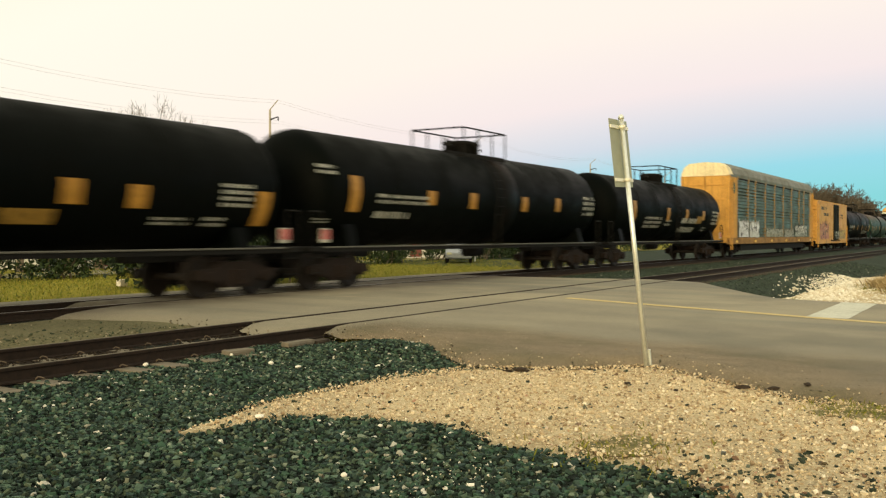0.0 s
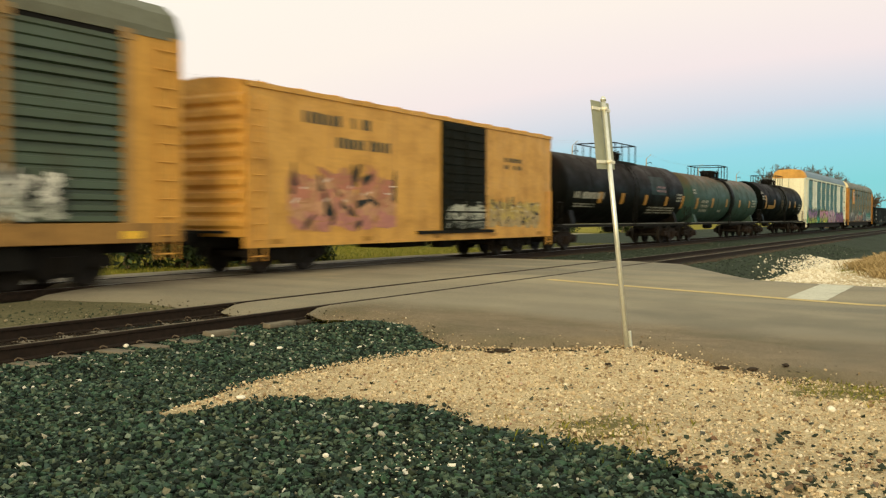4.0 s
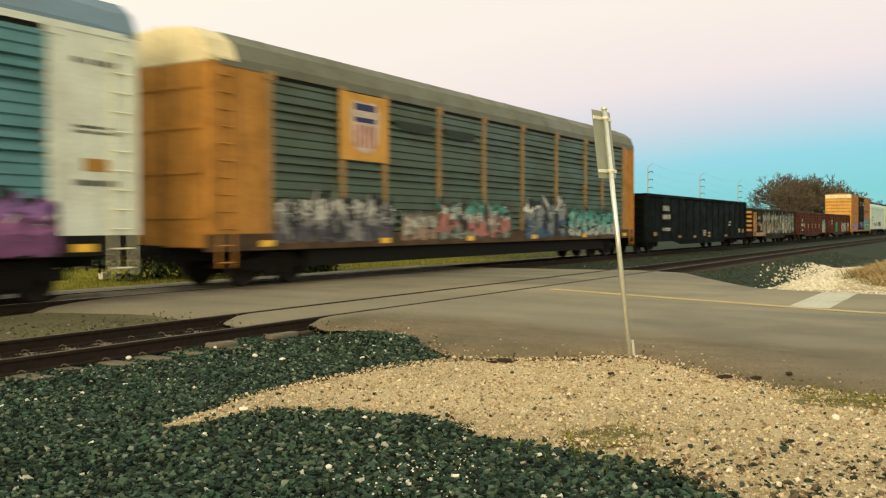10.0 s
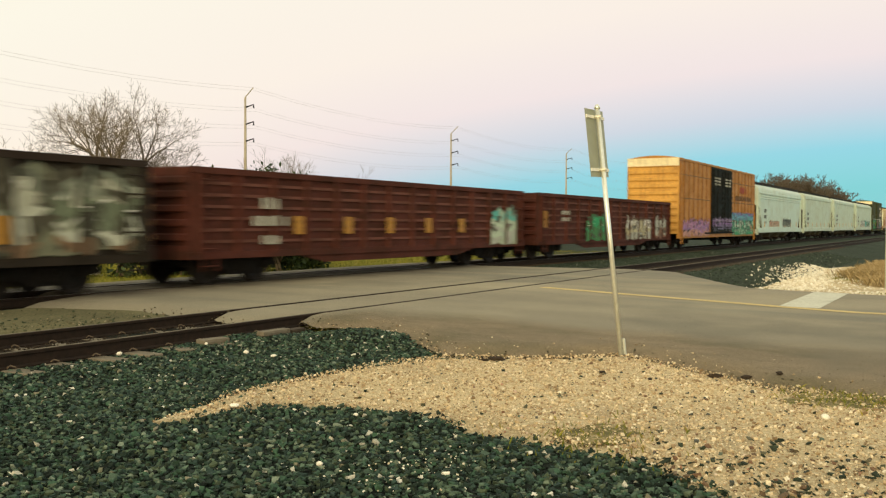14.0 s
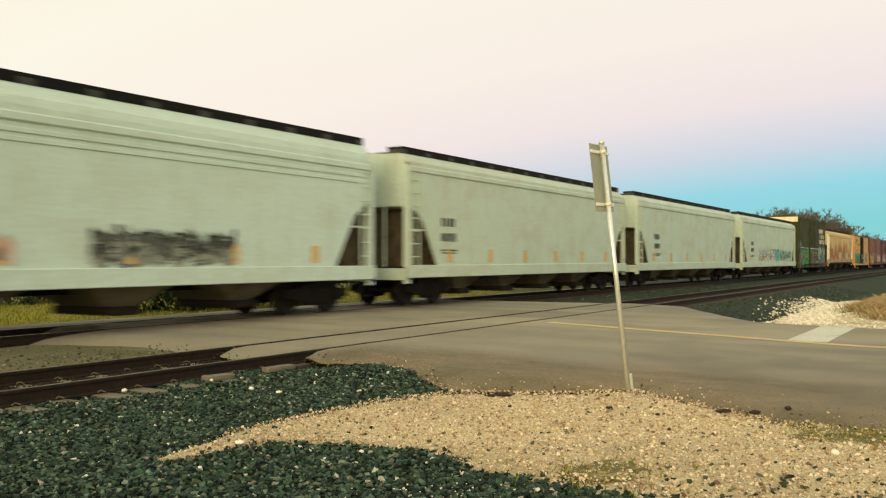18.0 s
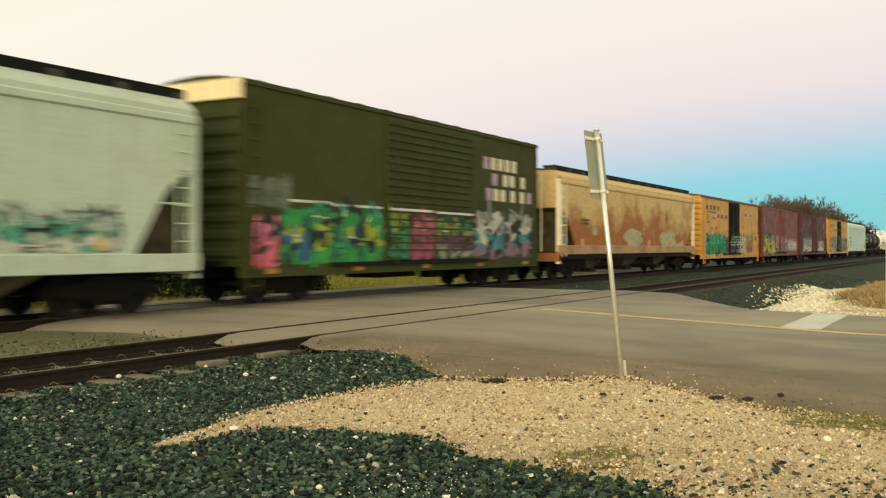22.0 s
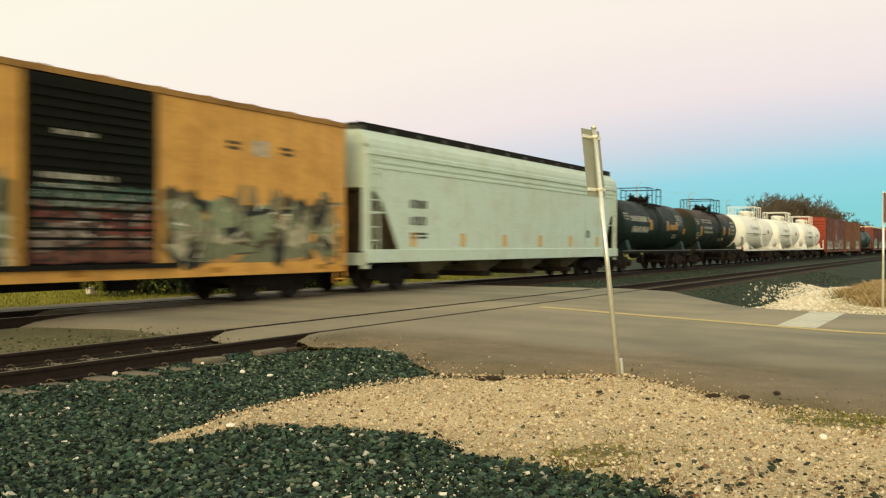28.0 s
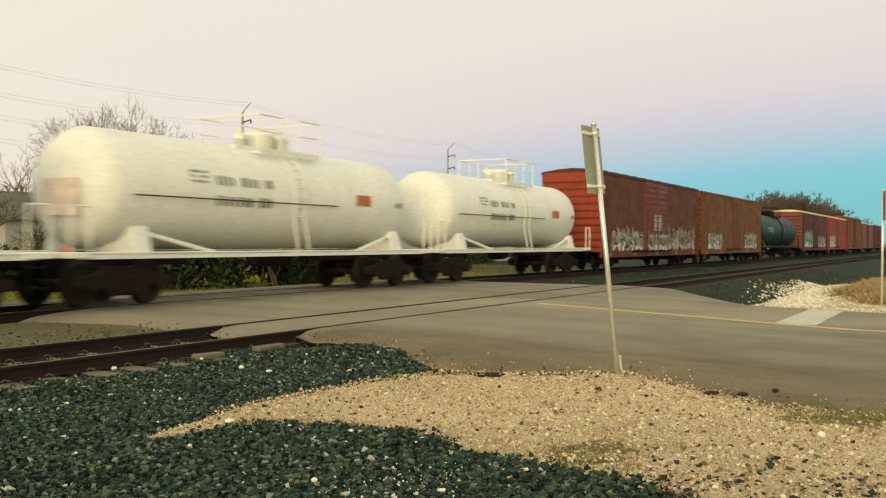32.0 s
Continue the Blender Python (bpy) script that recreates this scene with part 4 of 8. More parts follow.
def tank_car(x0, x1, mat, label, zc=2.66, rad=1.55, dark=True, truck=M_RUSTTRUCK, tapes=(), letters=(), band=None, white=False, platform=2.9, tape_l=0.45, plate=(), over=0.3, px=0.3, hazard=()):
    """x0 and x1 are the ends of the shell; the frame stands out over them."""
    car, mid, half = start_car("tank_car", x0 - over, x1 + over, label, "tank car")
    trim = mat if not white else M_WHITETANK
    frame_m = M_UNDER if not white else M_WHITETANK
    hl = half - over
    prof = [(-hl, 0.02)]
    for i in range(1, 9):
        a = math.pi / 2 * i / 8
        prof.append((-hl + 0.72 * (1 - math.cos(a)), rad * math.sin(a)))
    for i in range(1, 8):
        prof.append((-hl + 0.72 + (2 * hl - 1.44) * i / 8, rad))
    prof += [(-a, r) for a, r in prof[8::-1]]
    part("shell", revolve(prof, 40, "x", (0, 0, zc)), mat, car, "", True)
    for s in (-0.5, 0.5, -1, 1):   # weld seams
        xs = s * hl * 0.62
        part("weld_seam", revolve([(xs - 0.03, rad + 0.002), (xs - 0.02, rad + 0.008), (xs + 0.02, rad + 0.008), (xs + 0.03, rad + 0.002)], 40, "x", (0, 0, zc)), mat, car, "", True)
    for band in band or ():
        part("centre_band", revolve([(band[0] - band[1], rad + 0.002), (band[0] - band[1] + 0.02, rad + 0.014), (band[0] + band[1] - 0.02, rad + 0.014), (band[0] + band[1], rad + 0.002)], 40, "x", (0, 0, zc)), band[2], car, "dark spill stain round the middle", True)
    # stub sills, saddles, end platforms
    for k in (-1, 1):
        a, b = sorted((k * (half - 4.2), k * half))
        part("stub_sill", soft(boxes((a, b, -0.28, 0.28, 0.80, 1.12)), 0.02), M_UNDER, car)
        c, d = sorted((k * (half - 0.55), k * half))
        part("end_platform", soft(boxes((c, d, -1.5, 1.5, 1.0, 1.12)), 0.015), frame_m, car)
        bm = bmesh.new()
        sx = k * (half - 1.9)
        prism(bm, [(-1.42, 1.05), (1.42, 1.05), (1.25, zc - rad * 0.62), (0.9, zc - rad * 0.86), (0, zc - rad * 1.0), (-0.9, zc - rad * 0.86), (-1.25, zc - rad * 0.62)], sx - 0.22, sx + 0.22)
        part("saddle", bm, trim, car)
        if k in hazard:
            hold = part("placard_holder", soft(boxes((k * (half - 0.62) - 0.19, k * (half - 0.62) + 0.19, -1.49, -1.46, 1.22, 1.58)), 0.01), M_LETTER, car, "pale placard frame")
            part("placard_face", boxes((k * (half - 0.62) - 0.16, k * (half - 0.62) + 0.16, -1.498, -1.49, 1.30, 1.55)), M_HAZARD, hold, "faded pink-red hazard square")
        for y in (-1.46, 1.46):
            part("end_handrail", rods(((k * (half - 0.05), y, 1.1), (k * (half - 0.05), y, 2.0)), ((k * (half - 0.05), y, 2.0), (k * (half - 0.5), y, 2.0)), ((k * (half - 0.5), y, 2.0), (k * (half - 0.5), y, 1.1)), r=0.022), frame_m, car)
            ladder(car, k * (half - 0.3), y, 0.35, 1.05, M_UNDER, 0.40)
    for y in (-1.46, 1.46):   # side rails along the underframe
        part("side_rail", rods(((-half + 0.3, y, 1.10), (half - 0.3, y, 1.10)), r=0.022), M_HANDRAIL if not white else frame_m, car)
        part("side_beam", boxes((-half + 0.3, half - 0.3, y * 0.97 - 0.03, y * 0.97 + 0.03, 0.98, 1.07)), frame_m, car)
    if white:
        for y in (-1.2, 1.2):
            for k in (-1, 1):
                bm = rods(((k * (half - 2.0), y, zc - rad * 0.72), (k * (half - 4.0), y * 1.15, 1.08)), r=0.05)
                part("brace", bm, trim, car)
        for y in (-1, 1):
            part("side_handrail", rods(((-hl + 0.9, y * (rad + 0.07), zc - 0.16), (px + 1.6, y * (rad + 0.07), zc - 0.16)), r=0.016), M_GRIMESHADE, car, "thin dark handrail along the shell")
            for x in (-hl + 1.0, -1.6, px + 1.5):
                part("handrail_bracket", rods(((x, y * (rad - 0.02), zc - 0.16), (x, y * (rad + 0.08), zc - 0.16)), r=0.014), M_GRIMESHADE, car)
    # manway, platform and its railing
    ph = platform / 2
    top = zc + rad
    mh = 0.18 if over > 0.5 and not white else 0.38
    part("manway", revolve([(top - 0.12, 0.48), (top + mh - 0.10, 0.48), (top + mh - 0.08, 0.52), (top + mh, 0.52), (top + mh + 0.04, 0.40), (top + mh + 0.06, 0.1)], 20, "z", (px, 0, 0)), trim if white else M_UNDER, car, "", True)
    part("valve_box", soft(boxes((px + 0.55, px + 0.95, -0.22, 0.22, top - 0.02, top + 0.30)), 0.03), trim if white else M_UNDER, car)
    slats = bmesh.new()
    for i in range(7):
        a = px - ph + i * (2 * ph - 0.12) / 6
        for y in (-0.98, 0.72):
            box(slats, a, a + 0.12, y, y + 0.26, top - 0.22, top - 0.17)
    part("walkway", slats, frame_m, car)["kind"] = "stuff"
    part("walkway_beam", boxes((px - ph * 1.35, px + ph * 1.35, -0.62, -0.5, top - 0.16, top - 0.04)), frame_m, car)
    split = over > 0.5   # the short cars have two separate hoops on each side
    for y in (-1.0, 1.0):
        part("walkway_edge", boxes((px - ph, px + ph, y - 0.02, y + 0.02, top - 0.24, top - 0.12)), frame_m, car)
        for a, c in ((-ph, -ph * 0.30), (ph * 0.30, ph)) if split else ((-ph, ph),):
            ups = (a, c) if split else (-ph, -ph * 0.34, ph * 0.34, ph)
            rows = [((px + a, y, top + 0.72), (px + c, y, top + 0.72))] + [((px + x, y, top - 0.15), (px + x, y, top + 0.72)) for x in ups]
            part("railing", rods(*rows, r=0.026), frame_m, car)
            if split:
                part("mid_rail", rods(((px + a, y, top + 0.32), (px + c, y, top + 0.32)), r=0.018), frame_m, car)
    for x in (px - ph, px + ph):
        part("railing_end", rods(((x, -1, top + 0.72), (x, 1, top + 0.72)), r=0.026), frame_m, car)
    vm = trim if white else M_UNDER
    for dx, dy, vh in ((-0.7, 0.1, 0.34), (-0.95, -0.15, 0.24), (1.2, 0.15, 0.38), (0.1, -0.58, 0.30)):
        part("valve", revolve([(top - 0.06, 0.09), (top + vh - 0.08, 0.09), (top + vh - 0.08, 0.14), (top + vh, 0.14), (top + vh + 0.02, 0.05), (top + vh + 0.14, 0.04)], 10, "z", (px + dx, dy, 0)), vm, car, "", True)
    for s in (-1, 1):   # side ladder follows the shell
        bm = bmesh.new()
        for dx in (-0.22, 0.22):
            pts = [(px + dx, s * 1.48, 1.0)] + [(px + dx, s * (rad + 0.09) * math.cos(a), zc + (rad + 0.09) * math.sin(a)) for a in (-0.35, 0, 0.35, 0.65, 0.9)]
            for p, q in zip(pts, pts[1:]):
                tube(bm, p, q, 0.022, None, 5)
        for i in range(8):
            a = -0.35 + 1.25 * i / 7
            tube(bm, (px - 0.22, s * (rad + 0.09) * math.cos(a), zc + (rad + 0.09) * math.sin(a)), (px + 0.22, s * (rad + 0.09) * math.cos(a), zc + (rad + 0.09) * math.sin(a)), 0.016, None, 5)
        part("side_ladder", bm, frame_m, car)["kind"] = "stuff"

    def on_shell(name, rows, mt, label=""):
        """Marks bent to the shell: x0, x1, and heights."""
        bm = bmesh.new()
        for a, b, z0, z1 in rows:
            n = 5
            prev = None
            for i in range(n + 1):
                z = z0 + (z1 - z0) * i / n
                yy = -math.sqrt(max((rad + 0.012) ** 2 - (z - zc) ** 2, 0.0))
                cur = (bm.verts.new((a, yy, z)), bm.verts.new((b, yy, z)))
                if prev:
                    bm.faces.new((prev[0], prev[1], cur[1], cur[0]))
                prev = cur
        return part(name, bm, mt, car, label)

    for x, z0, z1 in tapes:
        on_shell("reflector", [(x - tape_l / 2, x + tape_l / 2, z0, z1)], M_TAPE, "yellow reflective strip")
    for x0_, x1_, z0, z1, lines, *own in letters:
        o = on_shell("lettering", bars(x0_, x1_, z0, z1, lines), own[0] if own else M_LETTER if not white else M_TANKLETTER, "stencilled lettering too blurred to read")
        o["kind"] = "stuff"
    for x0_, x1_, z0, z1, mt in plate:
        on_shell("placard", [(x0_, x1_, z0, z1)], mt, "painted panel on the shell")
    trucks(car, half - 1.75, truck, mid)
    couplers(car, half - 0.1)
    part("brake_tank", revolve([(-0.6, 0.05), (-0.55, 0.2), (0.55, 0.2), (0.6, 0.05)], 14, "x", (half * 0.2, 0.4, 0.85)), M_UNDER, car, "", True)
    return car


def autorack(x0, x1, label, panel, post, roof, endm, hood, sill, posts, solid, seed, top=5.1, art=(), corner=None):
    """posts: x of the uprights on each side; solid: bays closed with plain sheet."""
    car, mid, half = start_car("autorack_car", x0, x1, label, "autorack car")
    W = 1.5
    zt = top
    arch = [(-W, zt - 0.02), (-W, zt + 0.14), (-W + 0.16, zt + 0.52), (-W + 0.5, zt + 0.78), (0, zt + 0.86), (W - 0.5, zt + 0.78), (W - 0.16, zt + 0.52), (W, zt + 0.14), (W, zt - 0.02)]
    bm = prism(bmesh.new(), arch, -half + 0.9, half - 0.9)
    part("roof", bm, roof, car)
    for i in range(10):   # seams across the roof
        x = -half + 0.9 + (2 * half - 1.8) * (i + 0.5) / 10
        part("roof_seam", prism(bmesh.new(), [(y * 1.004, z + 0.012) for y, z in arch], x - 0.03, x + 0.03), roof, car)
    for k in (-1, 1):   # hoods and end doors
        a, b = sorted((k * (half - 0.9), k * half))
        # only the sun-facing hood takes this colour; M_CREAM there imitates sunlight
        part("hood", prism(bmesh.new(), [(y * 0.99, z - 0.02 if z > zt + 0.1 else z) for y, z in arch], a, b), hood if k < 0 else roof, car)
        c, d = sorted((k * (half - 0.08), k * half))
        for s in (-1, 1):
            e, f = sorted((s * 0.015, s * (W - 0.12)))
            door = part("end_door", soft(boxes((c, d, e, f, 0.95, zt - 0.03)), 0.02), endm, car)
            for z in (1.6, 2.6, 3.6, 4.5):
                g, h = sorted((k * half, k * (half + 0.05)))
                part("door_rib", boxes((g, h, e + 0.05, f - 0.05, z, z + 0.09)), endm, door)
    # sides: panels between posts
    for s in (-1, 1):
        y = s * W
        for i, (xa, xb) in enumerate(zip(posts, posts[1:])):
            xa, xb = xa + 0.10, xb - 0.10
            if i in solid:
                part("side_panel", boxes((xa, xb, min(y - s * 0.03, y - s * 0.09), max(y - s * 0.03, y - s * 0.09), 1.2, zt - 0.06)), post, car, "plain white steel sheet")
                continue
            bm = bmesh.new()
            z0, z1 = 1.28, zt - 0.06
            prof = [(y - s * 0.065, z0)]
            n = 18
            for j in range(n):
                za, zb = z0 + (z1 - z0) * j / n, z0 + (z1 - z0) * (j + 1) / n
                deep, part_h = (0.125, 0.56) if j % 6 in (0, 1, 2) else (0.06, 0.74)
                prof += [(y - s * 0.02, za + 0.02), (y - s * 0.02, za + (zb - za) * part_h), (y - s * deep, za + (zb - za) * (part_h + 0.04)), (y - s * deep, zb - 0.01)]
            prof += [(y - s * 0.065, z1), (y - s * 0.13, z1), (y - s * 0.13, z0)]
            prism(bm, prof, xa, xb)
            part("side_panel", bm, panel, car)
        for x in posts:
            a, b = sorted((y, y - s * 0.12))
            part("post", boxes((x - 0.09, x + 0.09, a, b, 1.0, zt)), post, car)
            a, b = sorted((y + s * 0.022, y - s * 0.02))
            part("post_cap", boxes((x - 0.17, x + 0.17, a, b, zt - 0.20, zt + 0.02)), post, car)
        # solid dark strip, the shade below the top rail put into its colour
        part("top_shade_strip", boxes((posts[0] + 0.1, posts[-1] - 0.1, min(y - s * 0.01, y - s * 0.06), max(y - s * 0.01, y - s * 0.06), zt - 0.16, zt - 0.075)), M_UNDER, car, "dark strip in place of shade over the slats")
        for k in (-1, 1):   # corner bays
            xe = posts[0] if k < 0 else posts[-1]
            a, b = sorted((k * half, xe - k * -0.1))
            c, d = sorted((y, y - s * 0.10))
            part("corner_bay", boxes((a, b, c, d, 1.0, zt)), corner or endm, car)
            ladder(car, k * (half - 0.45), y + s * 0.04, 0.5, zt - 0.2, endm, 0.5)
        a, b = sorted((y + s * 0.015, y - s * 0.16))
        part("side_sill", soft(boxes((-half, half, a, b, 0.86, 1.26)), 0.012), sill, car)
        part("top_rail", boxes((-half + 0.3, half - 0.3, min(y + s * 0.02, y - s * 0.1), max(y + s * 0.02, y - s * 0.1), zt - 0.07, zt + 0.06)), corner or roof, car)
        for k in range(6):
            x = -half + 1.6 + k * (2 * half - 3.2) / 5
            plates(car, "reflector", [(x, x + 0.5, 0.95, 1.10)], y + s * 0.015 if s < 0 else y + 0.021, M_BRIGHTTAPE, "yellow reflective strip")
    part("deck", boxes((-half + 0.05, half - 0.05, -W + 0.17, W - 0.17, 0.92, 1.06)), M_UNDER, car)
    part("centre_sill", boxes((-half + 0.1, half - 0.1, -0.35, 0.35, 0.62, 0.92)), M_UNDER, car)
    for y in (-1.2, 1.2):
        part("side_beam", boxes((-half + 3.6, half - 3.6, y - 0.12, y + 0.12, 0.42, 0.90)), M_UNDER, car)
    for xa, xb, z0, z1, fills, line, back in art:
        graffiti(car, xa, xb, z0, z1, -W - 0.012, fills, line, back, seed + int(xa * 7))
    trucks(car, half - 2.7, M_TRUCK, mid)
    couplers(car, half)
    return car


def box_car(x0, x1, label, side, door, end, roof=None, top=4.5, doors=((-1.5, 1.5),), ribs=0, art=(), letters=(), seed=0, door_rows=12, sill=None, smooth_door=False, hood=None, panel_lines=(), rib_mat=None):
    car, mid, half = start_car("box_car", x0, x1, label, "boxcar")
    W = 1.5
    roof = roof or side
    sill = sill or side
    for s in (-1, 1):
        y = s * W
        a, b = sorted((y, y - s * 0.08))
        cuts = [-half + 0.06] + [e for d in doors for e in d] + [half - 0.06]
        for p, q in zip(cuts[::2], cuts[1::2]):
            part("side_wall", boxes((p, q, a, b, 0.92, top)), side, car)
            if ribs:
                n = max(1, round((q - p) / ribs))
                for i in range(n + 1):
                    x = p + (q - p) * i / n
                    c, d = sorted((y, y + s * 0.035))
                    part("side_post", boxes((x - 0.05, x + 0.05, c, d, 0.98, top - 0.05)), rib_mat or side, car)
        for p, q in doors:
            leaf = part("sliding_door", boxes((p, q, min(y - s * 0.02, y + s * 0.06), max(y - s * 0.02, y + s * 0.06), 1.0, top - 0.12)), door, car, "ribbed sliding door")
            for i in range(door_rows):
                z = 1.15 + (top - 1.5) * i / max(door_rows - 1, 1)
                c, d = sorted((y + s * 0.06, y + s * 0.11))
                part("door_rib", boxes((p + 0.08, q - 0.08, c, d, z, z + 0.10)), door, leaf)
            c, d = sorted((y + s * 0.06, y + s * 0.12))
            for x in (p + 0.45, (p + q) / 2):
                part("lock_bar", rods(((x, y + s * 0.13, 0.9), (x, y + s * 0.13, top - 0.2)), r=0.022), door, leaf)
            part("door_track", boxes((p - (q - p) * 0.5, q + (q - p) * 0.2, min(y, y + s * 0.1), max(y, y + s * 0.1), 0.88, 0.98)), M_UNDER, car)
        c, d = sorted((y + s * 0.01, y - s * 0.12))
        part("side_sill", boxes((-half, half, c, d, 0.66 if s < 0 else 0.7, 0.95)), sill, car)
        part("top_chord", boxes((-half, half, min(y + s * 0.045, y - s * 0.1), max(y + s * 0.045, y - s * 0.1), top - 0.09, top + 0.03)), roof, car)
        for k in (-1, 1):
            ladder(car, k * (half - 0.32), y + s * 0.07, 0.35, top - 0.3 if k * s > 0 else 2.4, side, 0.42)
    for z in panel_lines:
        plates(car, "seam", [(-half + 0.1, half - 0.1, z, z + 0.04)], -W - 0.003, M_DARKLETTER)
    pts = [(-W, top), (-W, top + 0.04), (-0.7, top + 0.16), (0, top + 0.20), (0.7, top + 0.16), (W, top + 0.04), (W, top)]
    part("roof", prism(bmesh.new(), pts, -half, half), roof, car)
    for i in range(12):
        x = -half + 2 * half * (i + 0.5) / 12
        part("roof_rib", prism(bmesh.new(), [(y * 0.99, z + 0.03) for y, z in pts], x - 0.06, x + 0.06), roof, car)
    for k in (-1, 1):
        wall = part("end_wall", boxes((*sorted((k * (half - 0.08), k * half)), -W, W, 0.92, top)), end, car)
        n = 10
        for i in range(n):
            z = 1.1 + (top - 1.6) * i / (n - 1)
            b = prism(bmesh.new(), [(z, 0), (z + 0.08, 0.07), (z + 0.2, 0.07), (z + 0.28, 0)], -W + 0.1, W - 0.1, "y")
            for v in b.verts:
                zz, dd = v.co.x, v.co.z
                v.co = Vector((k * (half + dd), v.co.y, zz))
            part("end_rib", b, end, wall)
        # pale panel added to imitate low sun on the top of the end
        if hood and k < 0:
            part("sunlit_end_top", boxes((*sorted((k * half, k * (half + 0.09))), -W, W, top - 0.42, top + 0.04)), hood, car)
        part("end_platform", boxes((*sorted((k * half, k * (half + 0.25))), -0.9, 0.9, 1.0, 1.06)), M_UNDER, car)
    part("floor", boxes((-half + 0.1, half - 0.1, -W + 0.1, W - 0.1, 0.9, 1.0)), M_UNDER, car)
    part("centre_sill", boxes((-half, half, -0.3, 0.3, 0.66, 0.9)), M_UNDER, car)
    part("brake_gear", boxes((-1.2, 1.0, -0.5, 0.7, 0.45, 0.66), (1.4, 2.2, -0.8, -0.4, 0.4, 0.66)), M_UNDER, car)
    for xa, xb, z0, z1, fills, line, back in art:
        graffiti(car, xa, xb, z0, z1, -W - 0.115 if any(p < xa < q for p, q in doors) else -W - 0.04 if ribs else -W - 0.004, fills, line, back, seed + int(xa * 7))
    for p, q in doors:   # door-coloured strips laid over the graffiti imitate shade in the grooves
        pitch = (top - 1.5) / max(door_rows - 1, 1)
        if art and pitch > 0.13:
            for i in range(min(door_rows - 1, 7)):
                plates(car, "groove_shade", [(p + 0.08, q - 0.08, 1.15 + pitch * i + 0.115, 1.15 + pitch * i + min(pitch - 0.012, 0.165))], -W - 0.13, door)
    for xa, xb, z0, z1, lines, mt in letters:
        on_door = any(p < (xa + xb) / 2 < q for p, q in doors)
        lettering(car, xa, xb, z0, z1, lines, -W - (0.115 if on_door else 0.042 if ribs else 0.004), mt)
    for k in range(5):
        x = -half + 0.8 + k * (2 * half - 2.1) / 4
        plates(car, "reflector", [(x, x + 0.45, 0.74, 0.86)], -W - 0.012, M_TAPE, "yellow reflective strip")
    trucks(car, half - 2.2, M_TRUCK, mid)
    couplers(car, half)
    return car


def gondola(x0, x1, label, side, end, top=2.6, posts=12, bare=False, art=(), letters=(), tapes=(), seed=0, post=None, low=0.62, fine=0, ribs=None, chord=None, rib_to=1.48):
    car, mid, half = start_car("gondola_car", x0, x1, label, "gondola car")
    W = 1.48
    for s in (-1, 1):
        y = s * W
        part("side_wall", boxes((-half, half, min(y, y - s * 0.05), max(y, y - s * 0.05), low + 0.1, top)), side, car)
        c, d = sorted((y, y + s * 0.09))
        for i in range(posts):
            x = -half + 0.25 + (2 * half - 0.5) * i / (posts - 1)
            part("side_post", prism(bmesh.new(), [(x - 0.09, y - s * 0.01), (x - 0.05, y + s * (0.03 if bare else 0.10)), (x + 0.05, y + s * (0.03 if bare else 0.10)), (x + 0.09, y - s * 0.01)], low + 0.1, top - 0.05, "z"), post or side, car)
        if fine:   # pressed ribs between the posts
            gap = (2 * half - 0.5) / (posts - 1)
            for i in range(posts - 1):
                x = -half + 0.25 + gap * i
                bm = bmesh.new()
                for j in range(fine):
                    z = low + 0.35 + (top - low - 0.7) * j / (fine - 1)
                    box(bm, x + 0.14, x + gap - 0.14, min(y, y + s * 0.05), max(y, y + s * 0.05), z, z + 0.07)
                part("pressed_ribs", bm, M_REDRIB, car)["kind"] = "stuff"
        part("top_chord", soft(boxes((-half, half, min(y + s * 0.09, y - s * 0.08), max(y + s * 0.09, y - s * 0.08), top - 0.12, top + 0.03)), 0.012), chord or side, car)
        part("side_sill", boxes((-half, half, min(y + s * 0.06, y - s * 0.1), max(y + s * 0.06, y - s * 0.1), low, low + 0.16)), side, car)
        for k in (-1, 1):
            ladder(car, k * (half - 0.5), y + s * 0.13, 0.35, top - 0.1, side, 0.42)
    for k in (-1, 1):
        wall = part("end_wall", boxes((*sorted((k * half, k * (half - 0.06))), -W, W, low + 0.2, top + 0.02)), end, car)
        for i in range(5):
            z = low + 0.4 + (top - low - 0.75) * i / 4
            # a smaller rib_to cuts the ribs off in place of the next car's shade
            part("end_rib", soft(boxes((*sorted((k * half, k * (half + 0.10))), -W, rib_to, z, z + 0.17)), 0.03), ribs or end, wall)
        part("corner_post", boxes((*sorted((k * (half - 0.25), k * (half + 0.03))), -W - 0.03, -W + 0.12, low, top)), end, car)
        part("end_sill", boxes((*sorted((k * (half - 0.3), k * (half + 0.12))), -W, W, low, low + 0.3)), end, car)
    part("floor", boxes((-half + 0.06, half - 0.06, -W + 0.05, W - 0.05, low + 0.25, low + 0.35)), M_UNDER, car)
    part("load", soft(boxes((-half + 0.5, half - 0.5, -W + 0.2, W - 0.2, low + 0.35, top - 0.5)), 0.1), M_UNDER, car, "dark scrap load below the rim")
    part("centre_sill", boxes((-half, half, -0.3, 0.3, 0.55, low + 0.25)), M_UNDER, car)
    prism_m = bmesh.new()
    prism(prism_m, [(-half * 0.55, low), (half * 0.55, low), (half * 0.42, low - 0.2), (-half * 0.42, low - 0.2)], -W, -W + 0.06, "y")
    part("fish_belly", prism_m, side, car)
    for xa, xb, z0, z1, fills, line, back in art:
        graffiti(car, xa, xb, z0, z1, -W - 0.072, fills, line, back, seed + int(xa * 7), dark=(0.06, 0.055, 0.035))
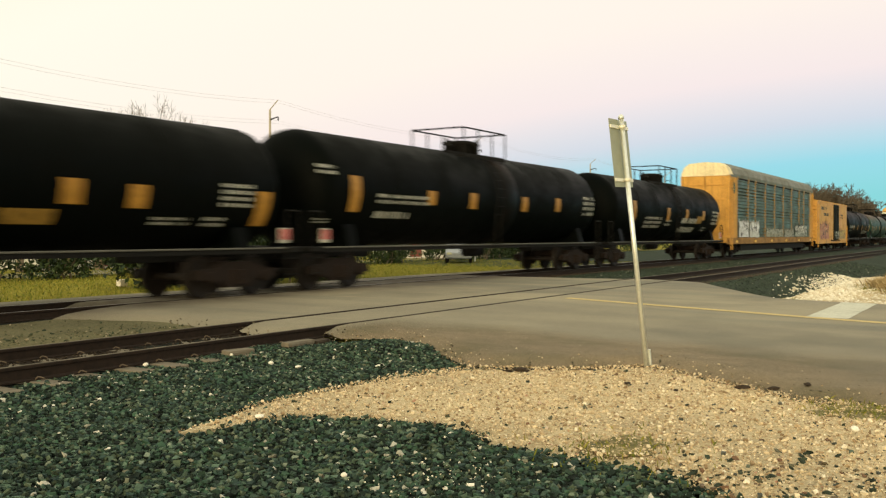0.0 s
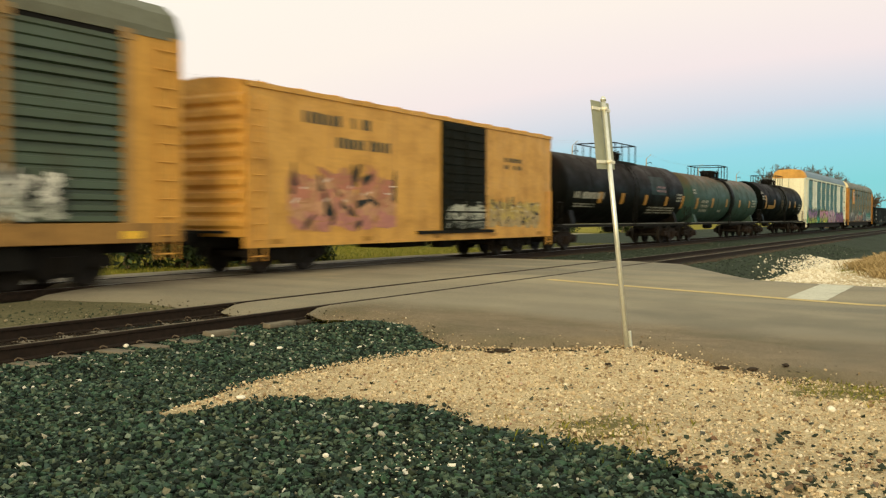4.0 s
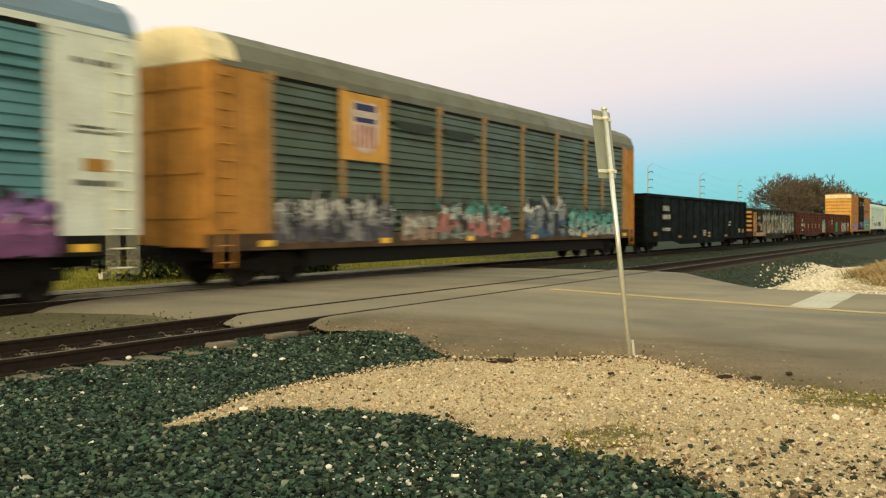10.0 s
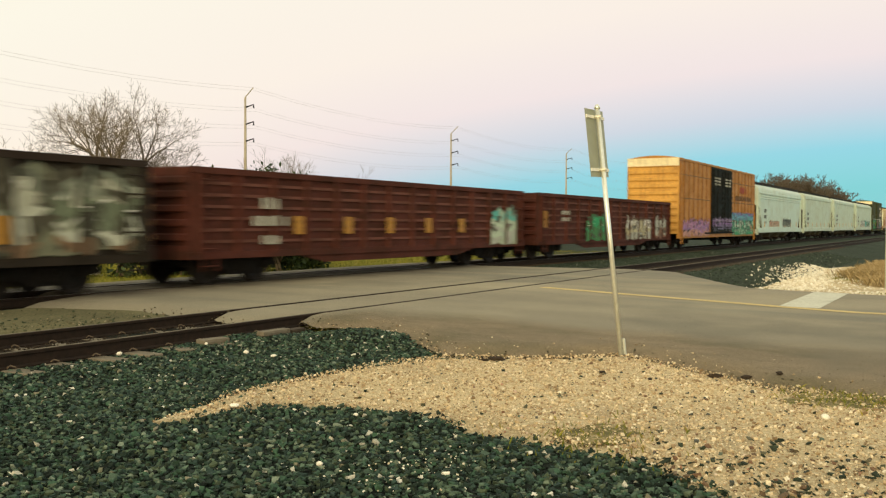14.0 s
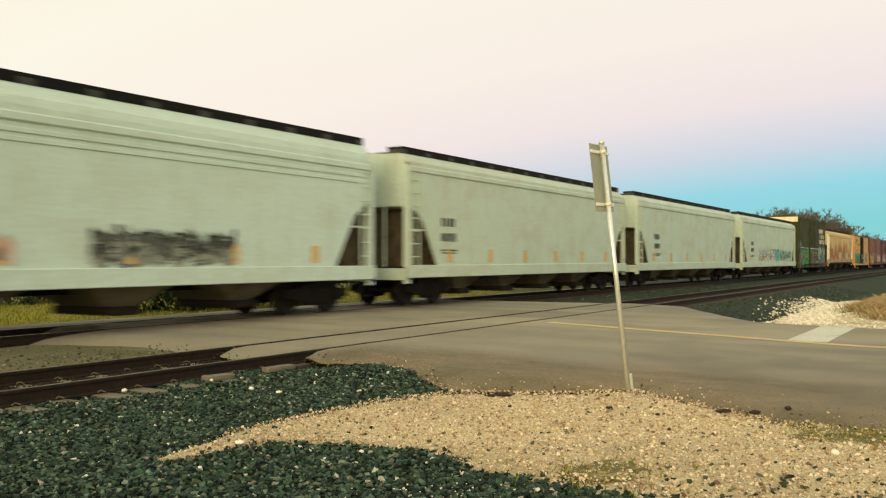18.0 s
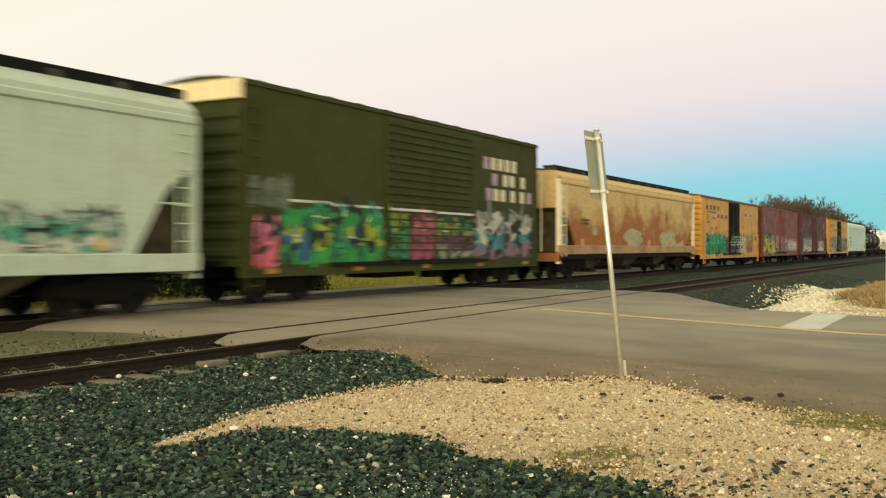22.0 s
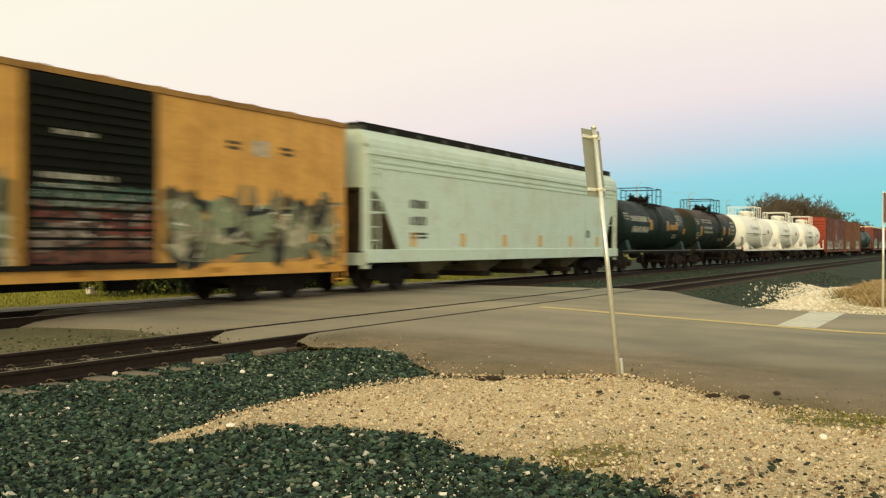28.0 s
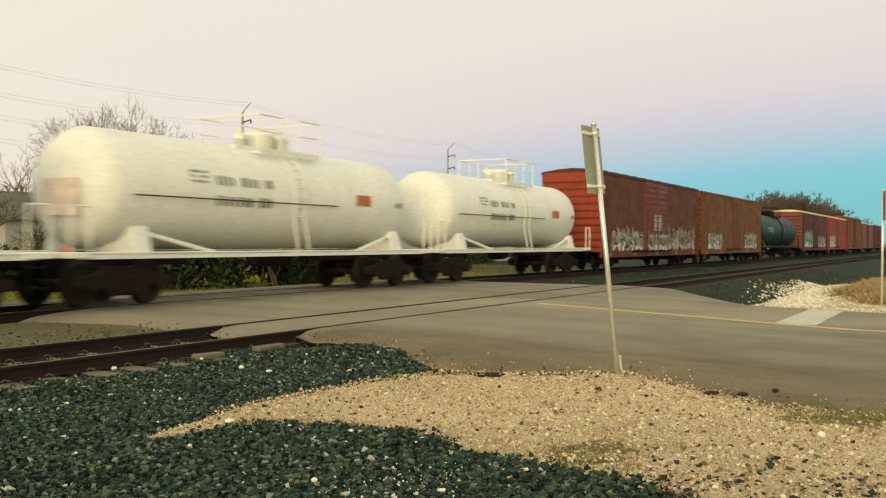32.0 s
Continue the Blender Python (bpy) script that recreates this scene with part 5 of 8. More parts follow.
    for xa, xb, z0, z1, lines, mt in letters:
        lettering(car, xa, xb, z0, z1, lines, -W - 0.106, mt)
    for x, xb, z0, z1 in tapes:
        plates(car, "reflector", [(x, xb, z0, z1)], -W - 0.108, M_TAPE, "yellow reflective strip")
    trucks(car, half - 2.1, M_TRUCK, mid)
    couplers(car, half)
    return car


def hopper_car(x0, x1, label, side, top=4.45, outlets=4, art=(), letters=(), seed=0, ridge=False, sill=None, low=0.86, trim=None):
    car, mid, half = start_car("hopper_car", x0, x1, label, "covered hopper")
    W = 1.5
    lo = low + 0.36
    # body: side outline with sloping ends, the upper part as long as the car
    e = half - 0.12
    rail = top - (0.30 if ridge else 0.13)
    out = [(-e, rail), (e, rail), (e, 3.0), (e - 0.6, 2.8), (e - 1.8, lo), (-e + 1.8, lo), (-e + 0.6, 2.8), (-e, 3.0)]
    bm = bmesh.new()
    part("body", prism(bm, out, -W + 0.02, W - 0.02, "y"), side, car)
    for s in (-1, 1):
        y = s * W
        part("side_sheet", prism(bmesh.new(), [(-e + 0.25, rail - 0.28), (e - 0.25, rail - 0.28), (e - 0.25, 2.95), (e - 0.8, 2.6), (e - 1.65, lo + 0.02), (-e + 1.65, lo + 0.02), (-e + 0.8, 2.6), (-e + 0.25, 2.95)], min(y, y - s * 0.05), max(y, y - s * 0.05), "y"), side, car)
        for i in range(1, 9):
            x = -e + 2.2 + (2 * e - 4.4) * i / 9
            part("sheet_seam", boxes((x - 0.02, x + 0.02, min(y, y + s * 0.006), max(y, y + s * 0.006), lo + 0.1, rail - 0.3)), side, car)
        a, b = sorted((y + s * 0.05, y - s * 0.08))
        part("top_rail", soft(boxes((-e, e, a, b, rail - 0.30, rail - 0.12)), 0.03), side, car)
        part("upper_flange", boxes((-e, e, min(y, y - s * 0.12), max(y, y - s * 0.12), rail - 0.12, rail)), side, car)
        part("side_sill", soft(boxes((-half, half, a, b, low, low + 0.38)), 0.015), sill or side, car)
        if low > 1:
            part("lower_beam", boxes((-half + 0.4, half - 0.4, min(y - s * 0.02, y - s * 0.12), max(y - s * 0.02, y - s * 0.12), low - 0.20, low)), M_UNDER, car, "dark beam under the side sill")
        if ridge:
            for z in (rail - 0.50, rail - 0.66):
                part("side_ridge", soft(boxes((-e + 0.3, e - 0.3, min(y, y + s * 0.03), max(y, y + s * 0.03), z, z + 0.10)), 0.02), side, car)
        for k in (-1, 1):   # end posts and the open end bay
            c, d = sorted((k * (half - 0.02), k * (half - 0.22)))
            part("end_post", boxes((c, d, min(y, y - s * 0.14), max(y, y - s * 0.14), 0.7, rail - 0.1)), trim or side, car)
            ladder(car, k * (half - 0.45), y + s * 0.03, 1.0, rail - 0.3, trim or side, 0.4)
            part("stirrup", rods(((k * (half - 0.25), y + s * 0.03, 0.95), (k * (half - 0.25), y + s * 0.03, 0.42)), ((k * (half - 0.25), y + s * 0.03, 0.42), (k * (half - 0.65), y + s * 0.03, 0.42)), ((k * (half - 0.65), y + s * 0.03, 0.42), (k * (half - 0.65), y + s * 0.03, 0.95)), r=0.018), M_UNDER, car, "dark steel foot stirrup")
            part("end_brace", rods(((k * (half - 0.12), y - s * 0.06, 2.3), (k * (half - 1.6), y - s * 0.06, 2.3)), ((k * (half - 0.12), y - s * 0.06, 2.9), (k * (half - 1.0), y - s * 0.06, 2.9)), r=0.025), side, car)
    # roof with hatch trough and running boards
    part("roof", prism(bmesh.new(), [(-W, rail), (-W + 0.04, rail + (top - rail) * 0.55), (-W + 0.3, top + 0.12), (0, top + 0.17), (W - 0.3, top + 0.12), (W - 0.04, rail + (top - rail) * 0.55), (W, rail)], -e, e), side, car)
    part("hatch", soft(boxes((-e + 0.8, e - 0.8, -0.3, 0.3, top + 0.14, top + 0.30)), 0.03), M_UNDER, car, "long dark roof hatch")
    for y in (-1.18, 0.72):
        n = 14
        for i in range(n):
            x = -e + 0.15 + (2 * e - 0.3) * i / (n - 1)
            part("board_bracket", boxes((x - 0.12, x + 0.12, y - 0.03, y + 0.46, top + 0.05, top + 0.27)), M_BRACKET, car)
        part("running_board", boxes((-e, e, y, y + 0.46, top + 0.28, top + 0.33)), M_UNDER, car, "dark steel grating")
        # thin pale strip added for the highlight line below the board
        part("board_highlight", boxes((-e, e, y - 0.035, y - 0.02, top + 0.10, top + 0.13)), side, car)
        part("board_edge", boxes((-e, e, y - 0.02, y, top + 0.12, top + 0.35)), M_UNDER, car)
    # discharge hoppers
    span = 2 * half - 5.6
    for i in range(outlets):
        x = -span / 2 + span * (i + 0.5) / outlets
        w = span / outlets
        b = bmesh.new()
        r1 = [b.verts.new((x + u * (w / 2 - 0.05), v * (W - 0.1), lo + 0.01)) for u, v in ((-1, -1), (1, -1), (1, 1), (-1, 1))]
        r2 = [b.verts.new((x + u * 0.32, v * 0.75, 0.42)) for u, v in ((-1, -1), (1, -1), (1, 1), (-1, 1))]
        b.faces.new(r1)
        b.faces.new(r2[::-1])
        for p in range(4):
            q = (p + 1) % 4
            b.faces.new((r1[p], r1[q], r2[q], r2[p]))
        part("discharge_hopper", b, M_OUTLET, car, "grimy sloping discharge hopper")
        part("outlet_gate", soft(boxes((x - 0.4, x + 0.4, -0.95, 0.95, 0.26, 0.44)), 0.03), M_RUSTTRUCK, car)
    for k in (-1, 1):
        part("end_sill", boxes((*sorted((k * (half - 0.3), k * half)), -W, W, 0.8, 1.15)), side, car)
        part("shear_plate", boxes((*sorted((k * (half - 2.6), k * half)), -W + 0.1, W - 0.1, 1.15, 1.2)), M_UNDER, car)
        # open end bay: sheets coloured dark for its shade as well as grime
        b = bmesh.new()
        tri = [(k * (e - 0.02), 2.98), (k * (e - 0.62), 2.78), (k * (e - 1.82), lo - 0.02), (k * (e - 1.75), lo - 0.02), (k * (e - 0.56), 2.74), (k * (e - 0.02), 2.93)]
        part("slope_sheet", prism(b, tri, -W + 0.04, W - 0.04, "y"), M_GRIMESHADE, car, "sloping end sheet coloured dark with grime and bay shade")
        part("bay_shade_fill", prism(bmesh.new(), [(k * (e - 0.3), 2.85), (k * (e - 0.57), 2.75), (k * (e - 1.75), 1.2), (k * (e - 0.3), 1.2)], -1.2, 1.2, "y"), M_GRIMESHADE, car, "dark sheet added under the sloping end for grime and shade")
        part("bolster_web", boxes((*sorted((k * (half - 1.3), k * (half - 1.24))), -1.3, 1.3, 1.2, 2.5)), M_GRIMESHADE, car)
        part("end_ladder_rail", rods(((k * (half - 0.02), -0.7, 1.2), (k * (half - 0.02), -0.7, top)), ((k * (half - 0.02), 0.7, 1.2), (k * (half - 0.02), 0.7, top)), r=0.03), trim or side, car)
    part("centre_sill", boxes((-half, half, -0.25, 0.25, 0.7, 1.0)), M_UNDER, car)
    for xa, xb, z0, z1, fills, line, back in art:
        graffiti(car, xa, xb, z0, z1, -W - 0.008, fills, line, back, seed + int(xa * 7))
    for xa, xb, z0, z1, lines, mt in letters:
        lettering(car, xa, xb, z0, z1, lines, -W - 0.008, mt)
    for k in range(6):
        x = -half + 2.4 + k * (2 * half - 5.2) / 5
        plates(car, "reflector", [(x, x + 0.3, 1.32, 1.75)], -W - 0.008, M_PALETAPE, "yellow reflective strip")
    trucks(car, half - 2.0, M_TRUCK, mid)
    couplers(car, half)
    return car


# ---- the cars in order ----
GREEN, TEAL, PINK, PURPLE, LIME, BLUE = (0.03, 0.35, 0.14), (0.10, 0.40, 0.36), (0.60, 0.16, 0.30), (0.27, 0.14, 0.38), (0.42, 0.50, 0.05), (0.06, 0.20, 0.45)
WHITE_S, LGREY, OCHRE, DK, RUST, BROWN = (0.66, 0.66, 0.60), (0.40, 0.42, 0.36), (0.48, 0.36, 0.10), (0.02, 0.025, 0.02), (0.42, 0.13, 0.05), (0.22, 0.10, 0.05)
L, DL, TP = M_LETTER, M_DARKLETTER, M_TAPE
tank_car(-2.6, 17.3, M_BLACK, "glossy black tank car with yellow reflectors", zc=2.5, rad=1.48, tapes=((-3.2, 1.95, 2.45), (-0.2, 1.95, 2.45), (3.78, 1.98, 2.46), (5.32, 1.94, 2.41), (8.95, 1.62, 2.41)),
         letters=((7.6, 8.6, 1.98, 2.55, 4), (5.8, 6.8, 1.58, 1.78, 2), (7.2, 7.85, 1.55, 1.8, 2)), plate=((2.4, 3.5, 1.6, 1.88, M_DULLTAPE),), hazard=(1,))
tank_car(18.2, 36.7, M_BLACK, "black tank car with white stencilled lettering", tapes=((-7.72, 2.02, 2.97), (-3.95, 2.3, 2.72), (-1.45, 2.25, 2.75), (2.24, 2.24, 2.75), (5.05, 2.3, 2.8)),
         letters=((-9.3, -8.5, 2.9, 3.2, 2), (-6.7, -4.1, 2.22, 2.54, 2), (-6.7, -5.0, 1.88, 2.07, 1), (7.5, 8.6, 2.13, 2.96, 4), (-9.2, -8.6, 1.69, 1.84, 2)), band=((1.2, 0.5, M_BLACKBROWN),), hazard=(-1,))
tank_car(38.2, 56.15, M_BLACK, "black tank car with graffiti low on its side", tapes=((-6.2, 2.1, 3.0), (-1.27, 2.11, 2.78), (1.85, 2.24, 2.78), (4.95, 2.24, 2.75), (8.0, 2.0, 2.75)),
         letters=((6.7, 7.8, 1.95, 2.79, 4), (1.1, 3.86, 1.4, 2.33, 2), (-1.5, -0.66, 1.82, 2.2, 2), (-4.6, -2.2, 1.7, 2.3, 3), (5.3, 5.96, 1.6, 1.87, 2)), plate=((3.77, 4.7, 2.05, 2.45, M_DULLTAPE),), hazard=(1,))
RACK = (-12.1, -9.2, -7.2, -4.2, -1.2, 1.8, 4.9, 7.95, 9.95, 12.65)
autorack(57.82, 86.0, "yellow autorack car with galvanised slatted sides, its hood coloured pale as sunlit", M_RACKPANEL, M_RACKPOST, M_RACKROOF, M_RACKYELLOW, M_CREAM, M_SILL, RACK, (), 3, art=(
    (-11.8, -9.2, 1.28, 2.35, ((0.74, 0.76, 0.78), (0.66, 0.68, 0.70)), (0.50, 0.52, 0.52), (0.60, 0.62, 0.63)), (-8.9, -6.2, 1.25, 2.3, ((0.74, 0.76, 0.78), (0.6, 0.62, 0.6)), (0.45, 0.46, 0.44), (0.55, 0.57, 0.56)), (-4.0, 1.6, 1.28, 1.9, (LGREY, (0.34, 0.34, 0.26)), (0.3, 0.3, 0.22), None),
    (2.2, 5.6, 1.28, 1.9, ((0.3, 0.3, 0.24), LGREY), (0.26, 0.25, 0.2), None), (6.2, 11.2, 1.28, 2.25, (WHITE_S, LGREY), DK, None)))
emblem = revolve([(-1.5015, 0.36), (-1.507, 0.36), (-1.507, 0.27), (-1.5075, 0.26)], 24, "y", (-13.05, 0, 4.35))
part("emblem", emblem, gmat((0.02, 0.07, 0.05)), CARS[-1][0], "round dark green painted emblem")
plates(CARS[-1][0], "emblem_bar", [(-13.28, -12.82, 4.42, 4.48), (-13.3, -12.8, 4.22, 4.28)], -1.5085, gmat((0.3, 0.3, 0.12)), "pale bars across the emblem")["kind"] = "stuff"
box_car(88.0, 105.3, "faded yellow boxcar with a black door and pink graffiti", M_YELLOWBOX, M_BLACKDOOR, M_YELLOWBOX, None, 4.5, ((0.2, 3.1),), 0, seed=5, art=(
    (-7.2, -2.4, 1.0, 2.6, ((0.44, 0.18, 0.12), (0.52, 0.29, 0.16), (0.46, 0.2, 0.17)), (0.40, 0.2, 0.1), None), (0.4, 3.0, 1.0, 1.8, (LGREY, DK), LGREY, None), (3.4, 7.6, 1.0, 2.0, (OCHRE, (0.42, 0.32, 0.16)), (0.3, 0.22, 0.1), None)),
    letters=((-6.6, -3.6, 3.75, 4.05, 1, DL), (-5.2, -2.6, 3.2, 3.5, 1, DL), (4.6, 6.0, 3.0, 3.5, 2, DL)))
tank_car(106.3, 124.3, M_BLACKBROWN, "black tank car browned with rust along its top", tapes=((-4.6, 2.03, 2.52), (-1.7, 2.02, 2.53), (1.75, 2.01, 2.52), (5.2, 2.02, 2.5), (8.2, 1.9, 2.6)),
         letters=((-7.6, -4.1, 2.2, 2.5, 1), (-7.4, -5.0, 1.8, 2.0, 2), (2.5, 7.2, 1.56, 1.95, 3), (7.0, 7.9, 2.2, 2.7, 3), (3.4, 5.0, 2.64, 3.02, 2, M_PINK)), plate=((2.54, 5.0, 2.56, 3.5, M_TEALTANK),), px=0.1)
tank_car(125.2, 143.6, M_GREYGREEN, "grey-green tank car with a dark spill band", tapes=((-7.8, 1.91, 2.55), (-4.25, 2.02, 2.59), (-0.66, 2.1, 2.6), (3.0, 2.1, 2.6), (6.0, 2.1, 2.6)),
         letters=((-8.7, -8.1, 2.7, 3.05, 2), (-6.9, -5.2, 1.64, 2.44, 3), (-2.5, -1.75, 1.75, 1.9, 1), (6.8, 8.0, 2.07, 2.66, 3)), band=((0.85, 0.62, M_BLACK),), zc=2.56, rad=1.53, platform=2.4)
tank_car(144.5, 162.9, M_BLACK, "black tank car with a yellow stencilled panel", tapes=((-7.5, 2.1, 3.1), (-4.2, 2.2, 2.84), (2.4, 2.25, 2.83), (4.9, 2.3, 2.86)),
         letters=((-8.8, -8.3, 3.2, 3.4, 1), (-8.8, -8.0, 2.7, 3.08, 2), (6.7, 7.8, 2.0, 2.6, 3)), plate=((-6.7, -4.5, 2.1, 2.38, M_DULLTAPE), (-1.42, -0.5, 2.27, 2.86, M_GRIMESHADE)), band=((-0.75, 0.42, M_SPILL), (0.95, 0.5, M_SPILL), (0.05, 0.3, M_BLACK)))
autorack(164.2, 192.75, "white autorack car with blue-green slatted sides and bright graffiti", M_TEALPANEL, M_WHITERACK, M_BLUEROOF, M_WHITEEND, M_YELLOWBOX, M_UNDER,
         (-12.4, -9.75, -7.4, -4.45, -1.4, 1.65, 4.6, 7.25, 9.5, 12.3), (1, 7), 11, top=5.15, corner=M_WHITERACK, art=(
    (-13.5, -12.6, 0.88, 2.0, ((0.02, 0.30, 0.24), (0.02, 0.42, 0.20)), (0.02, 0.2, 0.12), (0.03, 0.40, 0.18)),
    (-12.6, -7.3, 0.88, 2.3, ((0.04, 0.22, 0.08), PURPLE, (0.36, 0.17, 0.42), (0.42, 0.28, 0.36), (0.12, 0.14, 0.05), LIME, (0.03, 0.04, 0.02)), (0.03, 0.05, 0.03), (0.03, 0.20, 0.08)),
    (-7.4, -5.5, 0.88, 2.2, ((0.01, 0.05, 0.04), (0.01, 0.07, 0.05), (0.02, 0.34, 0.22), (0.01, 0.05, 0.03)), (0.012, 0.03, 0.025), (0.02, 0.22, 0.12)),
    (-5.4, 0.4, 0.88, 2.25, ((0.30, 0.40, 0.05), (0.58, 0.20, 0.44), (0.52, 0.24, 0.42), (0.30, 0.22, 0.18), (0.30, 0.38, 0.05), (0.05, 0.06, 0.03)), (0.30, 0.38, 0.04), (0.015, 0.10, 0.05)),
    (0.5, 5.8, 0.88, 2.15, ((0.48, 0.26, 0.46), (0.52, 0.32, 0.48), (0.38, 0.22, 0.36)), (0.42, 0.42, 0.36), (0.40, 0.22, 0.36)),
    (6.2, 12.4, 0.88, 2.0, (PURPLE, (0.28, 0.11, 0.27), (0.16, 0.06, 0.16)), (0.09, 0.04, 0.09), (0.16, 0.06, 0.15))))
for z0, z1, n in ((4.5, 4.62, 1), (3.15, 3.35, 2), (2.2, 2.32, 1)):
    lettering(CARS[-1][0], 12.75, 13.75, z0, z1, n, -1.505, DL)
plates(CARS[-1][0], "reflector", [(12.95, 13.5, 2.48, 2.72)], -1.505, TP, "yellow reflective strip")
autorack(194.73, 222.93, "yellow autorack car with a pale panel and pale graffiti", M_RACKPANEL, M_RACKPOST, M_RACKROOF, M_RACKDOOR, M_CREAM, M_DARKSILL, RACK, (), 21, art=(
    (-12.0, -6.8, 1.0, 2.2, ((0.46, 0.46, 0.43), (0.22, 0.22, 0.22), (0.08, 0.075, 0.10)), (0.02, 0.02, 0.022), (0.10, 0.10, 0.085)), (-6.4, -4.4, 1.0, 1.8, (LGREY, (0.3, 0.22, 0.16)), (0.2, 0.12, 0.1), None), (-4.4, 0.7, 1.0, 2.2, ((0.05, 0.28, 0.24), (0.46, 0.46, 0.42), (0.4, 0.16, 0.14), (0.2, 0.24, 0.2)), (0.06, 0.03, 0.03), (0.07, 0.085, 0.06)),
    (1.8, 5.8, 0.95, 2.4, (WHITE_S, (0.2, 0.22, 0.24), (0.05, 0.10, 0.16)), (0.012, 0.02, 0.03), None), (6.0, 11.7, 1.0, 2.1, ((0.06, 0.32, 0.28), (0.2, 0.44, 0.4), (0.42, 0.44, 0.4)), (0.03, 0.07, 0.06), (0.06, 0.10, 0.08))))
PANEL_CAR = CARS[-1][0]
plates(PANEL_CAR, "shield_panel", [(-9.4, -7.1, 3.2, 5.0)], -1.5225, M_RACKYELLOW, "plain yellow panel for a painted shield")
part("shield", prism(bmesh.new(), [(-8.95, 4.55), (-8.72, 4.82), (-8.25, 4.76), (-7.78, 4.82), (-7.55, 4.55), (-7.62, 3.75), (-7.85, 3.50), (-8.25, 3.40), (-8.65, 3.50), (-8.88, 3.75)], -1.534, -1.529, "y"), gmat((0.55, 0.45, 0.38)), PANEL_CAR, "pale painted shield")
for z0, z1 in ((4.56, 4.74), (4.24, 4.37)):
    plates(PANEL_CAR, "shield_stripe", [(-8.74, -7.76, z0, z1)], -1.535, gmat((0.025, 0.035, 0.12)), "dark blue painted stripe")
for k in range(5):
    plates(PANEL_CAR, "shield_field", [(-8.78 + 0.22 * k, -8.67 + 0.22 * k, 3.56, 4.16)], -1.535, gmat((0.46, 0.17, 0.13)), "faded red painted stripe")
for xa, xb, z in ((-6.7, -4.6, 4.28), (-3.9, -1.9, 4.27)):
    plates(PANEL_CAR, "painted_out_patch", [(xa, xb, z, z + 0.20), (xa + 0.3, xb - 0.1, z - 0.08, z)], -1.499, gmat((0.018, 0.03, 0.02)), "dark patch over old lettering")
gondola(224.55, 246.7, "very dark green high-sided gondola car", M_DGREEN, M_DGREEN, 3.02, 16, True, letters=((-8.3, -7.2, 2.2, 2.49, 1, L), (-8.4, -7.0, 1.77, 2.02, 1, L), (-8.4, -7.0, 1.15, 1.33, 1, L), (-0.4, 0.2, 0.8, 1.16, 3, L), (0.7, 1.2, 0.95, 1.07, 1, L), (5.8, 6.4, 1.35, 1.71, 2, L), (8.5, 9.1, 0.96, 1.25, 1, L)),
        tapes=((-9.9, -9.4, 0.9, 1.1), (-5.5, -5.05, 0.76, 0.9), (-2.5, -2.0, 0.73, 0.88), (0.7, 1.2, 0.74, 0.88), (4.7, 5.4, 0.73, 0.85), (9.6, 10.1, 0.95, 1.18)), seed=31, low=0.6)
gondola(248.75, 265.5, "rusty gondola car sprayed with pale green graffiti", M_BROWNGON, M_CHORD, 2.65, 12, seed=41, ribs=M_RIB, chord=M_CHORD, rib_to=-0.35, tapes=((-5.9, -5.4, 1.02, 1.57), (-2.7, -2.2, 1.03, 1.53), (0.6, 1.1, 1.03, 1.53), (4.6, 5.1, 1.03, 1.53)), art=(
    (-5.2, 1.2, 0.78, 2.35, ((0.26, 0.29, 0.22), (0.36, 0.36, 0.28), (0.16, 0.17, 0.10), (0.24, 0.19, 0.12), (0.42, 0.43, 0.36), (0.16, 0.24, 0.17)), (0.05, 0.048, 0.03), (0.17, 0.17, 0.11)), (1.4, 8.1, 0.78, 2.4, ((0.22, 0.25, 0.19), (0.36, 0.37, 0.29), (0.14, 0.17, 0.11), (0.42, 0.44, 0.36), (0.16, 0.10, 0.055)), (0.04, 0.04, 0.025), (0.15, 0.155, 0.10))),
    letters=((-6.8, -6.0, 1.89, 2.14, 1, L), (-6.8, -5.9, 1.42, 1.67, 1, L)))
plates(CARS[-1][0], "sill_stain", [(-8.35, -4.2, 0.66, 0.92)], -1.595, M_PINKSILL, "pinkish cream painted sill")
plates(CARS[-1][0], "corner_sheet", [(-8.36, -7.35, 0.94, 2.40)], -1.60, M_RIB, "yellow painted corner sheet")
gondola(266.6, 283.5, "oxide red gondola car with yellow reflectors", M_REDGON, M_REDGON, 2.62, 14, seed=51, fine=6, tapes=tuple((x, x + 0.36, 1.15, 1.6) for x in (-5.0, -2.9, -0.85, 1.3, 3.4)), art=((5.7, 7.8, 0.7, 1.99, (TEAL, (0.45, 0.55, 0.42), LGREY), (0.3, 0.4, 0.3), (0.36, 0.42, 0.3)),),
        letters=((-6.2, -5.5, 1.76, 2.04, 1, L), (-6.5, -5.2, 1.36, 1.61, 1, L), (-6.2, -5.5, 0.92, 1.14, 1, L)))
gondola(284.8, 302.5, "weathered red gondola car with patchy graffiti", M_REDGON, M_REDGON, 2.62, 14, seed=61, fine=6, tapes=((-8.4, -8.0, 1.3, 1.95),), art=((-3.8, -1.4, 0.7, 1.88, (GREEN, (0.05, 0.2, 0.06)), (0.05, 0.12, 0.05), (0.03, 0.2, 0.06)),
        (1.4, 5.3, 0.7, 1.75, (WHITE_S, (0.5, 0.46, 0.28), LGREY), (0.12, 0.08, 0.05), (0.3, 0.27, 0.18)), (6.0, 8.0, 0.7, 1.8, (LGREY, BROWN), (0.14, 0.1, 0.07), None)), letters=((-6.6, -5.7, 1.45, 2.0, 2, L),))
